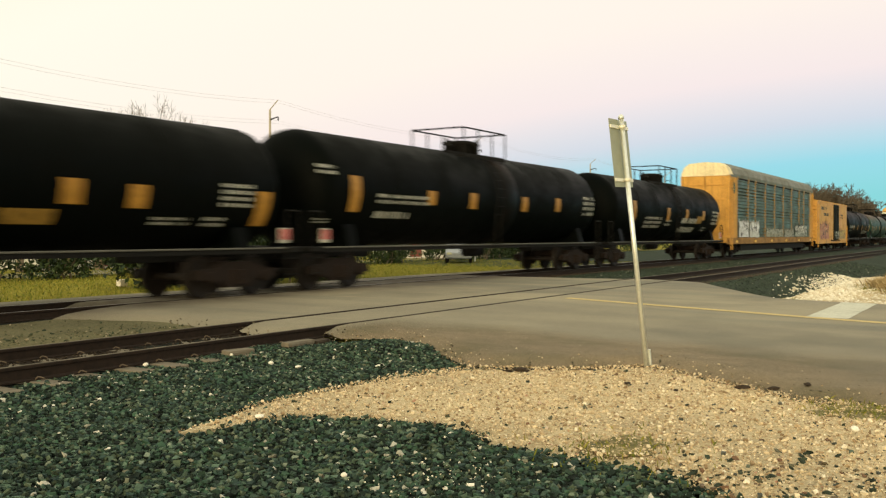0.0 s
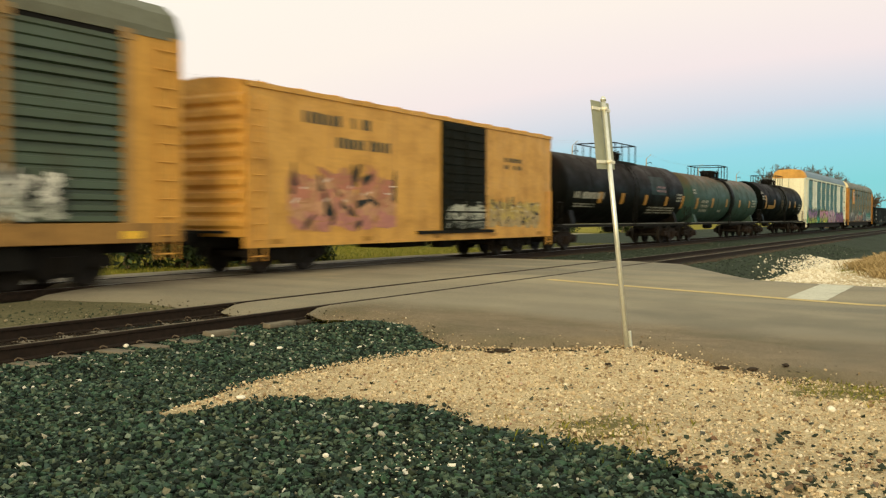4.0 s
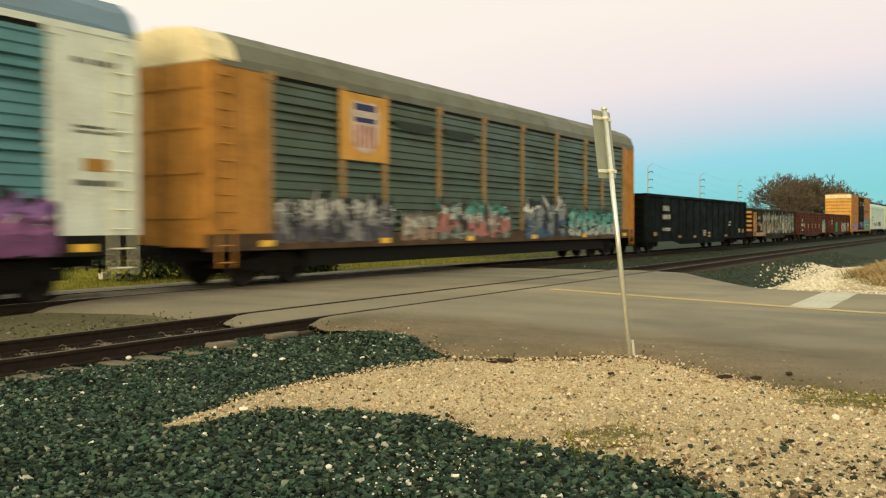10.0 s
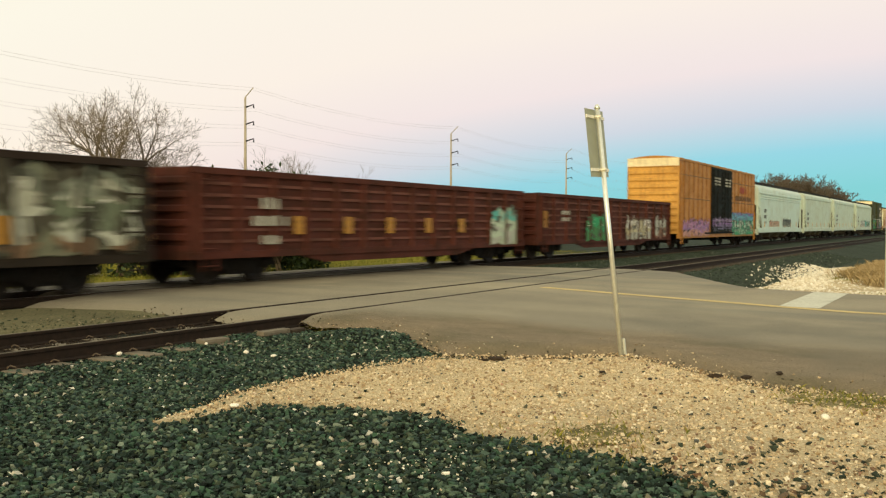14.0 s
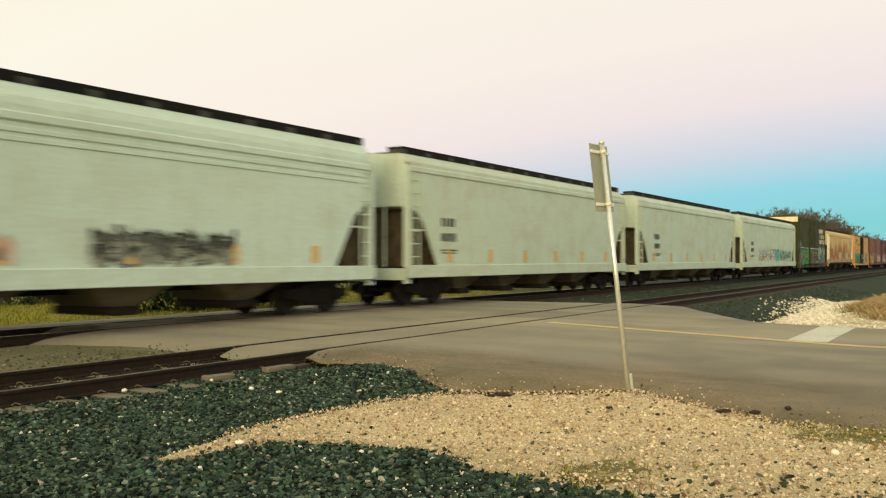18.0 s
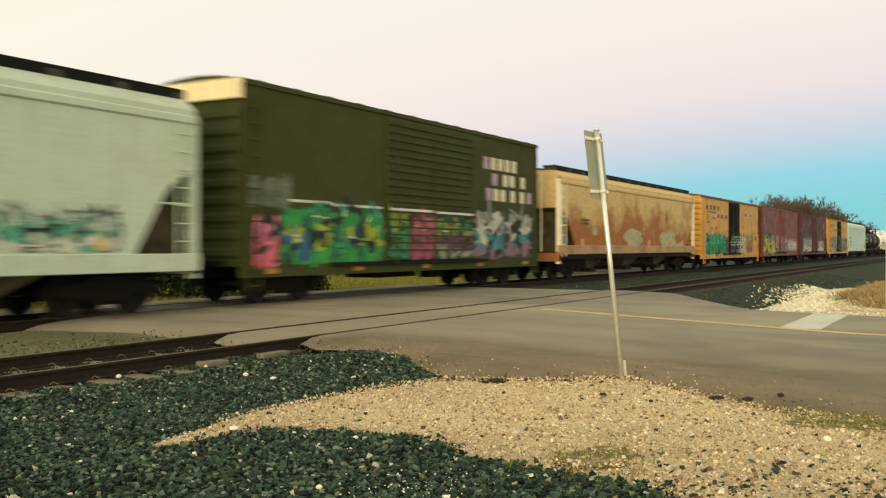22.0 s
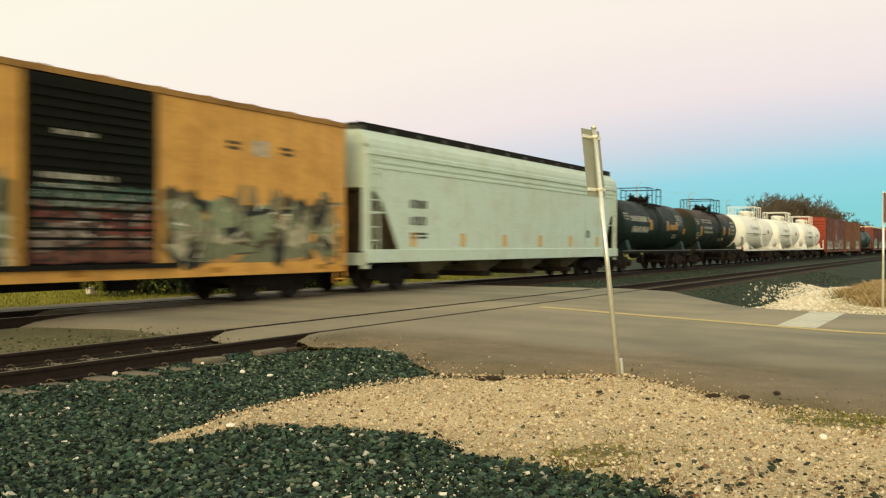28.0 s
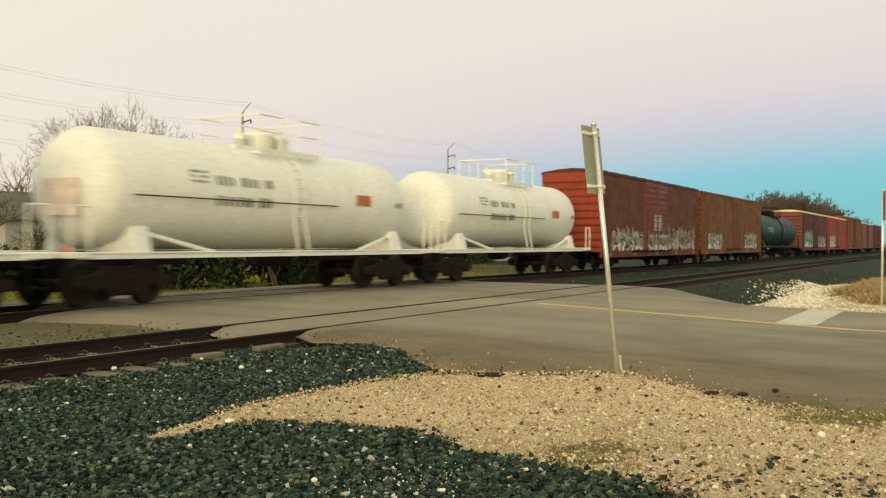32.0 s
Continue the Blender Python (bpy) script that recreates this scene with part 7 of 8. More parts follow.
# dark stones strayed over the limestone, thicker towards the ballast
mxs, mys = spread(13000, 4.6, 10.4, -0.5, 6.0)
dens = np.clip((7.9 - mxs) / 2.2, 0, 1) ** 1.3 * np.clip((2.3 - mys) / 1.2, 0.0, 1) * (0.35 + 0.65 * (np.sin(mxs * 5.1 + mys * 3) * np.sin(mys * 7.3 - mxs * 2) > 0)) + 0.022
ok = in_view(mxs, mys) & inside(mxs, mys, G_POLY) & (rng.uniform(0, 1, len(mxs)) < dens)
mxs, mys = mxs[ok], mys[ok]
stones("stray_ballast_stones", mxs, mys, np.array([gravel_z(x, y) for x, y in zip(mxs, mys)]), np.clip(rng.lognormal(-3.42, 0.40, len(mxs)), 0.012, 0.062), M_STRAY, "dark ballast stones strayed over pale gravel", "ballast", 0.5, 6, 0.32)

pxs, pys = rng.normal(5.15, 0.42, 120), rng.normal(3.2, 0.22, 120)
ok = ~inside(pxs, pys, G_POLY)
pxs, pys = pxs[ok], pys[ok]
stones("pale_chips", pxs, pys, np.array([near_ballast_z(x, y) + 0.022 for x, y in zip(pxs, pys)]), rng.uniform(0.006, 0.02, len(pxs)), M_WHITE_ST, "pale limestone chips spilled over dark ballast", "gravel", 0.7, 15)


def moss(pts, label):
    """A thin uneven mat on the gravel, ragged at its rim."""
    cx, cy = sum(p[0] for p in pts) / len(pts), sum(p[1] for p in pts) / len(pts)
    ring = []
    for (x0, y0), (x1, y1) in zip(pts, pts[1:] + pts[:1]):
        for i in range(8):
            s = i / 8
            x, y = x0 + (x1 - x0) * s, y0 + (y1 - y0) * s
            k = 1 + 0.22 * wob(x, y, 4.0, 3) + 0.12 * wob(x, y, 11, 1)
            ring.append((cx + (x - cx) * k, cy + (y - cy) * k))
    verts, faces = [(cx, cy, gravel_z(cx, cy) + 0.006)], []
    for q in (0.35, 0.7, 1.0):
        verts += [(cx + (x - cx) * q, cy + (y - cy) * q, gravel_z(cx + (x - cx) * q, cy + (y - cy) * q) + (0.005 if q < 1 else -0.008)) for x, y in ring]
    n = len(ring)
    for i in range(n):
        j = (i + 1) % n
        faces.append((0, 1 + i, 1 + j))
        for r in (0, 1):
            a = 1 + r * n
            faces.append((a + i, a + n + i, a + n + j, a + j))
    tagged(raw("moss_patch", verts, faces, M_MOSS, True), label, "moss", kind="structure")


moss([(6.5, 2.8), (6.95, 2.7), (7.2, 2.4), (6.9, 2.15), (6.5, 2.2), (6.3, 2.5)], "thin olive weeds in the pale gravel")
moss([(8.93, 1.72), (9.35, 1.45), (9.7, 0.8), (9.9, 0.1), (9.3, 0.0), (8.75, 0.7), (8.55, 1.2), (8.6, 1.55)], "olive moss and low weeds on damp gravel beside the asphalt")
# chips along the edge of the asphalt
axs, ays = spread(3000, 9.0, 12.2, 0.6, 8.6)
e = axs - np.interp(ays, [p[0] for p in ROAD_L], [p[1] for p in ROAD_L])
ok = (e > -0.1) & (rng.exponential(0.16, len(axs)) > e)
axs, ays = axs[ok], ays[ok]
stones("edge_chips", axs, ays, np.array([road_z(x, y) for x, y in zip(axs, ays)]), rng.uniform(0.008, 0.03, len(axs)), M_GRAVEL_ST, "pale chips strewn along the asphalt edge", "gravel", 0.7, 8)
dxs, dys = spread(6500, 9.0, 12.2, 0.3, 12.5)
e = dxs - np.interp(dys, [p[0] for p in ROAD_L], [p[1] for p in ROAD_L])
ok = (e > -0.22) & (rng.exponential(0.09, len(dxs)) > np.abs(e))
dxs, dys = dxs[ok], dys[ok]
stones("edge_grit", dxs, dys, np.array([max(road_z(x, y), gravel_z(x, y)) for x, y in zip(dxs, dys)]), rng.uniform(0.010, 0.045, len(dxs)), stone("dark_grit", ((0.0, (0.05, 0.045, 0.03)), (0.6, (0.12, 0.105, 0.07)), (1.0, (0.26, 0.21, 0.13)))), "dark grit and crumbs along the broken asphalt edge", "gravel", 0.6, 11)
# fine grit carried onto the asphalt
hxs, hys = spread(26000, 9.0, 14.5, -0.4, 8.9)
e = hxs - np.interp(hys, [p[0] for p in ROAD_L], [p[1] for p in ROAD_L])
ok = (e > 0) & (rng.exponential(0.75, len(hxs)) > e) & in_view(hxs, hys)
hxs, hys = hxs[ok], hys[ok]
stones("road_grit", hxs, hys, np.array([road_z(x, y) for x, y in zip(hxs, hys)]), np.clip(rng.exponential(0.003, len(hxs)) + 0.003, 0, 0.018), stone("brown_grit", ((0.0, (0.05, 0.04, 0.028)), (0.5, (0.17, 0.135, 0.09)), (0.9, (0.42, 0.34, 0.23)), (1.0, (0.7, 0.62, 0.46)))), "fine brown grit strewn over the asphalt", "gravel", 0.6, 12)
# small stones in the bare strip between the tracks
qxs, qys = spread(5200, -1.0, 11.0, 11.3, 14.4)
ok = (rng.uniform(0, 1, len(qxs)) < np.clip((13.2 - qys) / 1.2, 0.12, 1)) & left_of_road(qxs, qys)
qxs, qys = qxs[ok], qys[ok]
stones("strip_stones", qxs, qys, np.array([-0.10 + 0.03 * wob(x, y, 0.9) - 0.13 * max(0, (11.6 - y) / 0.4) for x, y in zip(qxs, qys)]), np.clip(rng.exponential(0.014, len(qxs)) + 0.012, 0, 0.07), stone("mixed_small_stones", ((0.0, (0.02, 0.035, 0.02)), (0.5, (0.08, 0.09, 0.05)), (0.9, (0.17, 0.15, 0.09)), (1.0, (0.4, 0.35, 0.24)))), "small dark stones trodden into the bare strip", "gravel", 0.6, 13)
# dumped white rocks past the road
wxs = np.concatenate([rng.uniform(29.8, 46, 3400), rng.uniform(29.5, 42, 420)])
wys = np.concatenate([4.9 + 0.10 * (wxs[:3400] - 31) + rng.normal(0, 0.42, 3400), 5.3 + 0.10 * (wxs[3400:] - 31) + np.abs(rng.normal(0, 0.85, 420))])
ok = wxs > np.interp(wys, [p[0] for p in ROAD_R], [p[1] for p in ROAD_R]) + 0.2
ok &= wys / wxs < 0.200 + rng.normal(0, 0.012, len(wxs))
wxs, wys = wxs[ok], wys[ok]


def verge_z(x, y):
    return max(bed(x, y), bank(x, y) if y > 5.6 else -9)


stones("white_rocks", wxs, wys, np.array([verge_z(x, y) for x, y in zip(wxs, wys)]), np.clip(rng.lognormal(-2.95, 0.42, len(wxs)), 0.025, 0.16), M_WHITE_ST, "heap of pale broken limestone rocks beside the road", "rocks", 0.7, 9)
sxs, sys_ = spread(5000, 23.2, 50, -1.5, 6.0)
ok = sxs > np.interp(sys_, [p[0] for p in ROAD_R], [p[1] for p in ROAD_R]) + 0.05
sxs, sys_ = sxs[ok], sys_[ok]
stones("roadside_chips", sxs, sys_, np.array([bed(x, y) for x, y in zip(sxs, sys_)]), rng.uniform(0.03, 0.10, len(sxs)), M_WHITE_ST, "pale limestone chips on the far verge", "gravel", 0.5, 10)
tagged(sheet("far_verge", [22.9 + 0.5 * i for i in range(70)], [-6 + 0.5 * i for i in range(25)], lambda x, y: bed(x, y) + 0.012, M_GRAVEL,
             lambda x, y: x > lerp(y, ROAD_R) - 0.2 and wob(x, y, 0.35, 3) > -0.35), "tan gravelly verge past the road", "ground", kind="structure")

for x, y, ln, w, turn, lab in ((10.15, 8.58, 0.62, 0.13, 4, "pale weathered plank end beside the siding's rail"), (9.1, 8.72, 0.45, 0.16, -3, "short grey timber end sunk in the ballast"), (10.72, 8.66, 0.40, 0.14, 12, "broken dark timber end in the ballast")):
    pk = part("timber", soft(boxes((-ln / 2, ln / 2, -w / 2, w / 2, -0.03, 0.035), (-ln / 2 + 0.05, ln / 2 - 0.08, -w / 2 - 0.01, w / 2 - 0.03, -0.03, 0.02)), 0.008), M_TIE if "dark" not in lab else M_DARKTIE)
    pk.matrix_basis = pose(x, y, near_ballast_z(x, y) + 0.045, 2, 1, turn)
    tagged(pk, lab, "timber", "loose timbers by the siding")

M_CLOD = speckle("dark_soil_clod", ((0.3, (0.020, 0.014, 0.009)), (0.55, (0.05, 0.036, 0.024)), (0.8, (0.11, 0.08, 0.055))), 40, 0.95, 1.0, 0.8, 0.01)
for k, (x, y, ln) in enumerate(((9.72, 4.86, 0.20), (9.60, 4.97, 0.12), (9.80, 2.36, 0.17), (9.88, 2.06, 0.15), (9.42, 3.46, 0.10), (9.95, 1.75, 0.12), (9.3, 2.9, 0.08))):
    b = bmesh.new()
    bmesh.ops.create_icosphere(b, subdivisions=2, radius=0.5)
    for v in b.verts:
        v.co *= 1 + 0.5 * noise.noise(v.co * 3.1 + Vector((k, 2 * k, 0)))
        v.co = Vector((v.co.x * ln * 0.6, v.co.y * ln, v.co.z * ln * 0.28))
    cl = part("soil_clod", b, M_CLOD)
    cl.matrix_basis = pose(x, y, max(gravel_z(x, y), road_z(x, y) if x > lerp(y, ROAD_L) else -9) + ln * 0.10, 0, 0, 20 * k)
    tagged(cl, "dark clod of soil and dead leaves at the road's edge", "clod", "soil clods by the road")

# single pale stones that catch the eye by the near rail
for k, (x, y, s, lab) in enumerate(((8.80, 7.88, 0.07, "rounded"), (8.66, 7.32, 0.075, "flat"), (7.80, 9.0, 0.07, "square"), (8.9, 8.65, 0.05, "small"), (8.0, 1.05, 0.07, "rounded"), (6.02, 5.52, 0.08, "flat"), (6.3, 4.45, 0.04, "small"), (4.9, 3.75, 0.045, "small"))):
    b = bmesh.new()
    bmesh.ops.create_icosphere(b, subdivisions=2, radius=s / 2)
    for v in b.verts:
        v.co *= 1 + 0.25 * noise.noise(v.co * 22 + Vector((k, k, k)))
        v.co.z *= 0.45 if lab == "flat" else 0.75
    st = part("pale_stone", b, M_WHITE_ST)
    st.location = (x, y, (near_ballast_z(x, y) if y > 2 else gravel_z(x, y)) + s * 0.28 + 0.02)
    tagged(st, f"{lab} pale limestone stone on dark ballast", "stone", "pale stones by the track")


# ---- grass ----
def blades(name, px, py, pz, hgt, wid, mat, label, category, seed=1, lean=0.5):
    g = np.random.RandomState(seed)
    n = len(px)
    a = g.uniform(0, 6.283, n)
    dx, dy = np.cos(a) * wid / 2, np.sin(a) * wid / 2
    lx, ly = g.normal(0, lean, n) * hgt, g.normal(0, lean, n) * hgt
    p0, p1 = np.stack([px - dx, py - dy, pz], -1), np.stack([px + dx, py + dy, pz], -1)
    p2 = np.stack([px + dx * 0.6 + lx * 0.4, py + dy * 0.6 + ly * 0.4, pz + hgt * 0.6], -1)
    p3 = np.stack([px + lx, py + ly, pz + hgt], -1)
    v = np.stack([p0, p1, p2, p3], 1).reshape(-1, 3)
    k = np.arange(n)[:, None] * 4
    f = np.concatenate([k + np.array([[0, 1, 2]]), k + np.array([[0, 2, 3]])]).tolist()
    return tagged(raw(name, v.tolist(), f, mat), label, category, kind="stuff")


fx, fy = spread(60000, 12, 62, 21.2, 42)
ok = (fy > 21.8 - 0.02 * fx) & (np.degrees(np.arctan2(fy, fx)) < 61)
fx, fy = fx[ok], fy[ok]
blades("field_grass", fx, fy, np.array([bed(x, y) for x, y in zip(fx, fy)]), rng.uniform(0.03, 0.12, len(fx)), 0.03, M_BLADE, "yellow-green winter grass of the field past the tracks", "grass", 21)
tx, ty = rng.normal(0, 1, 60000), rng.normal(0, 1, 60000)
cl = rng.randint(0, 26, 60000)
ccx, ccy = rng.uniform(33.5, 50, 26), rng.uniform(0.4, 3.6, 26)
tx, ty = ccx[cl] + tx * 0.55, ccy[cl] + ty * 0.4
blades("dry_grass", tx, ty, np.array([bed(x, y) for x, y in zip(tx, ty)]), rng.uniform(0.08, 0.42, len(tx)), 0.009, M_STRAW, "dry straw-coloured grass clumps behind the white rocks", "grass", 22)
vx, vy = spread(900, 3, 9.6, 10.98, 11.5)
vx2, vy2 = rng.normal(9.1, 0.3, 700), rng.normal(1.0, 0.35, 700)
vx3, vy3 = rng.normal(6.65, 0.35, 260), rng.normal(2.45, 0.3, 260)
blades("weeds", np.concatenate([vx, vx2, vx3]), np.concatenate([vy, vy2, vy3]), np.concatenate([np.full(900, -0.21), np.full(700, -0.19), np.full(260, -0.19)]), rng.uniform(0.012, 0.07, 1860), 0.012, M_BLADE, "sparse low green weeds between gravel and track", "weeds", 23)


# ---- signs ----
def round_post(x, y, h, r, label, lean=(0, 0)):
    root = tagged(new("sign_post"), label, "sign")
    root.matrix_basis = Matrix.Translation((x, y, -0.2)) @ Matrix.Rotation(lean[0], 4, "X") @ Matrix.Rotation(lean[1], 4, "Y")
    part("pole", revolve([(0, r), (h, r)], 14, "z"), M_GALV, root, "galvanised steel tube", True)
    part("cap", revolve([(h - 0.01, r + 0.006), (h + 0.02, r + 0.006), (h + 0.045, r * 0.6), (h + 0.05, 0.002)], 14, "z"), M_GALV, root, "", True)
    return root


sp = round_post(10.85, 3.74, 3.03, 0.030, "leaning galvanised sign post with the bare back of a sign", (radians(-5.6), radians(-1.9)))
b = soft(boxes((-0.305, 0.305, 0.046, 0.050, 2.20, 3.02)), 0.001)
panel = part("sign_panel", b, M_SIGNBACK, sp, "bare grey-green back of a metal sign")
for z in (2.285, 2.925):
    part("bracket", soft(boxes((-0.30, 0.30, 0.030, 0.046, z - 0.02, z + 0.02)), 0.004), M_STRIP, panel, "pale aluminium strip")
    part("clamp", revolve([(z - 0.02, 0.042), (z + 0.02, 0.042)], 12, "z"), M_STRIP, sp, "", True)
    for x in (-0.05, 0.05):
        part("bolt", revolve([(0.012, 0.003), (0.014, 0.012), (0.03, 0.012)], 8, "y", (x, 0, z)), M_GALV, panel)
part("anchor_sleeve", soft(boxes((0.03, 0.065, -0.05, -0.02, -0.05, 0.22)), 0.004), M_GALV, sp)
s2 = round_post(26.3, 2.05, 2.95, 0.03, "galvanised post with a sign seen edge-on")
part("sign_panel", soft(boxes((-0.30, 0.30, -0.04, -0.034, 2.2, 2.95)), 0.001), M_REDBOX, s2, "brownish red sign face")
part("bracket", boxes((-0.25, 0.25, -0.034, -0.028, 2.5, 2.54)), M_GALV, s2)

# ---- power line ----
POLES = (42, 101, 160.4, 219.5, 278.5, 338, 397, 456)
LINE_Y, TOP = 90.5, 19.8
ARMS = (18.5, 16.1, 13.7)
pole0 = tagged(new("power_pole"), "tall pale steel power pole with three short arms", "power pole", "power poles in a row")
pole0.matrix_basis = pose(POLES[0], LINE_Y, -0.45)
part("mast", revolve([(0, 0.27), (TOP, 0.15)], 12, "z"), M_WOODPOLE, pole0, "", True)
part("top_rod", rods(((0, 0, TOP), (0, -1.5, TOP + 1.25)), r=0.07), M_WOODPOLE, pole0)
for z in ARMS:
    b = bmesh.new()
    tube(b, (0, -0.1, z - 0.12), (0, -1.55, z + 0.18), 0.11, 0.07, 6)
    part("arm", b, M_UNDER, pole0, "dark steel arm")
    part("insulator", revolve([(z - 0.35, 0.03), (z - 0.3, 0.10), (z - 0.15, 0.10), (z + 0.15, 0.04)], 8, "z", (0, -1.55, 0)), M_UNDER, pole0)
for x in POLES[1:]:
    copy_thing(pole0, pose(x, LINE_Y, -0.45))
for k, (z, y) in enumerate([(a - 0.35, -1.55) for a in ARMS] + [(TOP + 1.25, -1.5)]):
    w = tagged(new("power_cable"), "pair of thin dark cables sagging between the power poles", "cable", "cables of the power line")
    for d in (0.0, 0.4):
        b = bmesh.new()
        for x0, x1 in zip((-17,) + POLES, POLES):
            last = None
            for i in range(9):
                s = i / 8
                p = (x0 + (x1 - x0) * s, LINE_Y + y - d, z - 0.45 - 1.3 * 4 * s * (1 - s) - d * 1.2)
                if last:
                    tube(b, last, p, 0.011, None, 3)
                last = p
        part("span", b, M_WIRE, w)


# ---- trees ----
def bare_tree(name, x, y, h, spread_, label, seed, bark=M_BARK, twig=M_TWIG, levels=5, kids=3, thick=0.20, fork=0.26, z=-0.5, lean=0.0, fine=0.008):
    rnd = random.Random(seed)
    root = tagged(new(name), label, "tree", "bare trees past the tracks")
    root.matrix_basis = pose(x, y, z)
    trunk, limb, crown = bmesh.new(), bmesh.new(), bmesh.new()

    def grow(p, d, length, r, lv):
        n = 3 if lv < 3 else 2
        for i in range(n):
            q = p + d * (length / n)
            r2 = r * (0.86 if n == 3 else 0.8)
            bm = trunk if lv == 0 else limb if lv < 3 else crown
            tube(bm, p, q, r, r2, 7 if lv == 0 else 5 if lv < 3 else 3)
            p, r = q, r2
            d = (d + Vector((rnd.uniform(-1, 1), rnd.uniform(-1, 1), rnd.uniform(-0.6, 0.8))) * 0.34).normalized()
            if lv >= 1 and i < n - 1 and lv < levels:
                side = (d.orthogonal().normalized())
                side.rotate(Matrix.Rotation(rnd.uniform(0, 6.28), 3, d))
                grow(p, (d * 0.75 + side * 0.75 + Vector((0, 0, 0.15))).normalized(), length * rnd.uniform(0.45, 0.65), r * 0.55, lv + 1)
        if lv >= levels:
            return
        a0 = rnd.uniform(0, 6.28)
        for k in range(kids if lv else kids + 1):
            side = d.orthogonal().normalized()
            side.rotate(Matrix.Rotation(a0 + 6.28 * k / kids + rnd.uniform(-0.4, 0.4), 3, d))
            w = rnd.uniform(0.5, 1.1) * spread_
            grow(p, (d + side * w + Vector((0, 0, 0.12))).normalized(), length * rnd.uniform(0.55, 0.80), max(r * rnd.uniform(0.55, 0.78), fine), lv + 1)

    grow(Vector((0, 0, 0)), Vector((lean + rnd.uniform(-0.1, 0.1), rnd.uniform(-0.1, 0.1), 1)).normalized(), h * fork, thick, 0)
    tall = max(v.co.z for v in crown.verts)
    for bm in (trunk, limb, crown):
        for v in bm.verts:
            v.co *= h / tall
    part("trunk", trunk, bark, root)
    part("limbs", limb, bark, root)["kind"] = "stuff"
    part("crown", crown, twig, root, "fine bare twigs")
    return root


bare_tree("tree", 53.0, 60.0, 13.2, 0.80, "large bare winter tree with a wide twiggy crown", 3, levels=6, thick=0.46, fork=0.26, fine=0.010)
bare_tree("tree", 58.6, 59.0, 9.6, 0.72, "bare winter tree that leans aside", 8, thick=0.30, fork=0.36, lean=0.35, fine=0.012)
bare_tree("tree", 50.0, 60.0, 8.6, 0.8, "low bare winter tree with spreading twigs", 27, levels=4, kids=4, thick=0.15)
bare_tree("tree", 63.0, 54.0, 8.3, 0.7, "small bare winter tree in the hedgerow", 12, levels=4, thick=0.14)
bare_tree("tree", 70.0, 58.0, 9.2, 0.55, "slim bare winter tree beside the hedgerow", 15, levels=4, thick=0.12)
bare_tree("tree", 76.0, 55.0, 8.0, 0.6, "small bare winter tree with upright twigs", 19, levels=4, thick=0.12)
bare_tree("tree", 44.0, 62.0, 9.0, 0.8, "bare winter tree with thin grey branches", 23, levels=4, thick=0.16)
k = 0
for x, y, h in ((172, 29, 8.6), (177, 32, 9.6), (180, 28, 10.6), (184, 33, 10.4), (190, 29, 10.6), (197, 32, 10.2), (205, 28, 9.6), (214, 31, 10.2), (224, 28, 9.6), (181, 25, 8.6), (192, 34, 11.4), (200, 36, 11.6), (207, 35, 11.2), (216, 36, 11.4), (210, 24, 8.2), (220, 22, 7.2)):
    k += 1
    bare_tree("tree", x, y, h * 1.1, 0.95, "bare brown winter tree in a dense clump", 40 + k, M_BARK, M_BROWNTWIG, 5, 3, 0.24, 0.2, fine=0.030)


def shrub(x, y, w, d, h, label, seed, mat=None, leaves=1500):
    """An evergreen bush: short stems and many small leaves in uneven clumps."""
    root = tagged(new("shrub"), label, "shrub", "shrubs past the tracks")
    root.matrix_basis = pose(x, y, -0.5)
    g = np.random.RandomState(seed)
    for i in range(5):
        a = g.uniform(0, 6.28)
        stems = bmesh.new()
        tube(stems, (g.uniform(-0.2, 0.2) * w, g.uniform(-0.2, 0.2) * d, 0), (math.cos(a) * w * 0.35, math.sin(a) * d * 0.35, h * g.uniform(0.5, 0.85)), 0.05, 0.015, 5)
        part("stem", stems, M_BARK, root)
    nc = 16
    cc = np.stack([g.uniform(-0.5, 0.5, nc) * w, g.uniform(-0.5, 0.5, nc) * d, g.uniform(0.15, 0.85, nc) * h], -1)
    cr = g.uniform(0.14, 0.28, nc) * min(w, h, 3.2)
    i = g.randint(0, nc, leaves)
    p = cc[i] + g.normal(0, 1, (leaves, 3)) * cr[i][:, None] * 0.6
    p[:, 2] = np.clip(p[:, 2], 0.03, None)
    s = 0.05 * (1 + h / 4) * g.uniform(0.7, 1.4, leaves)
    u, v = g.normal(0, 1, (leaves, 3)), g.normal(0, 1, (leaves, 3))
    u /= np.linalg.norm(u, axis=1)[:, None]
    v -= (v * u).sum(1)[:, None] * u
    v /= np.linalg.norm(v, axis=1)[:, None]
    q = np.stack([p - u * s[:, None] * 1.5, p + v * s[:, None] * 0.7, p + u * s[:, None] * 1.5, p - v * s[:, None] * 0.7], 1).reshape(-1, 3)
    me = bpy.data.meshes.new("leaves")
    me.from_pydata(q.tolist(), [], (np.arange(leaves)[:, None] * 4 + np.arange(4)[None]).tolist())
    me.materials.append(mat or M_LEAF)
    o = new("leaves", me)
    o.parent = root
    return root


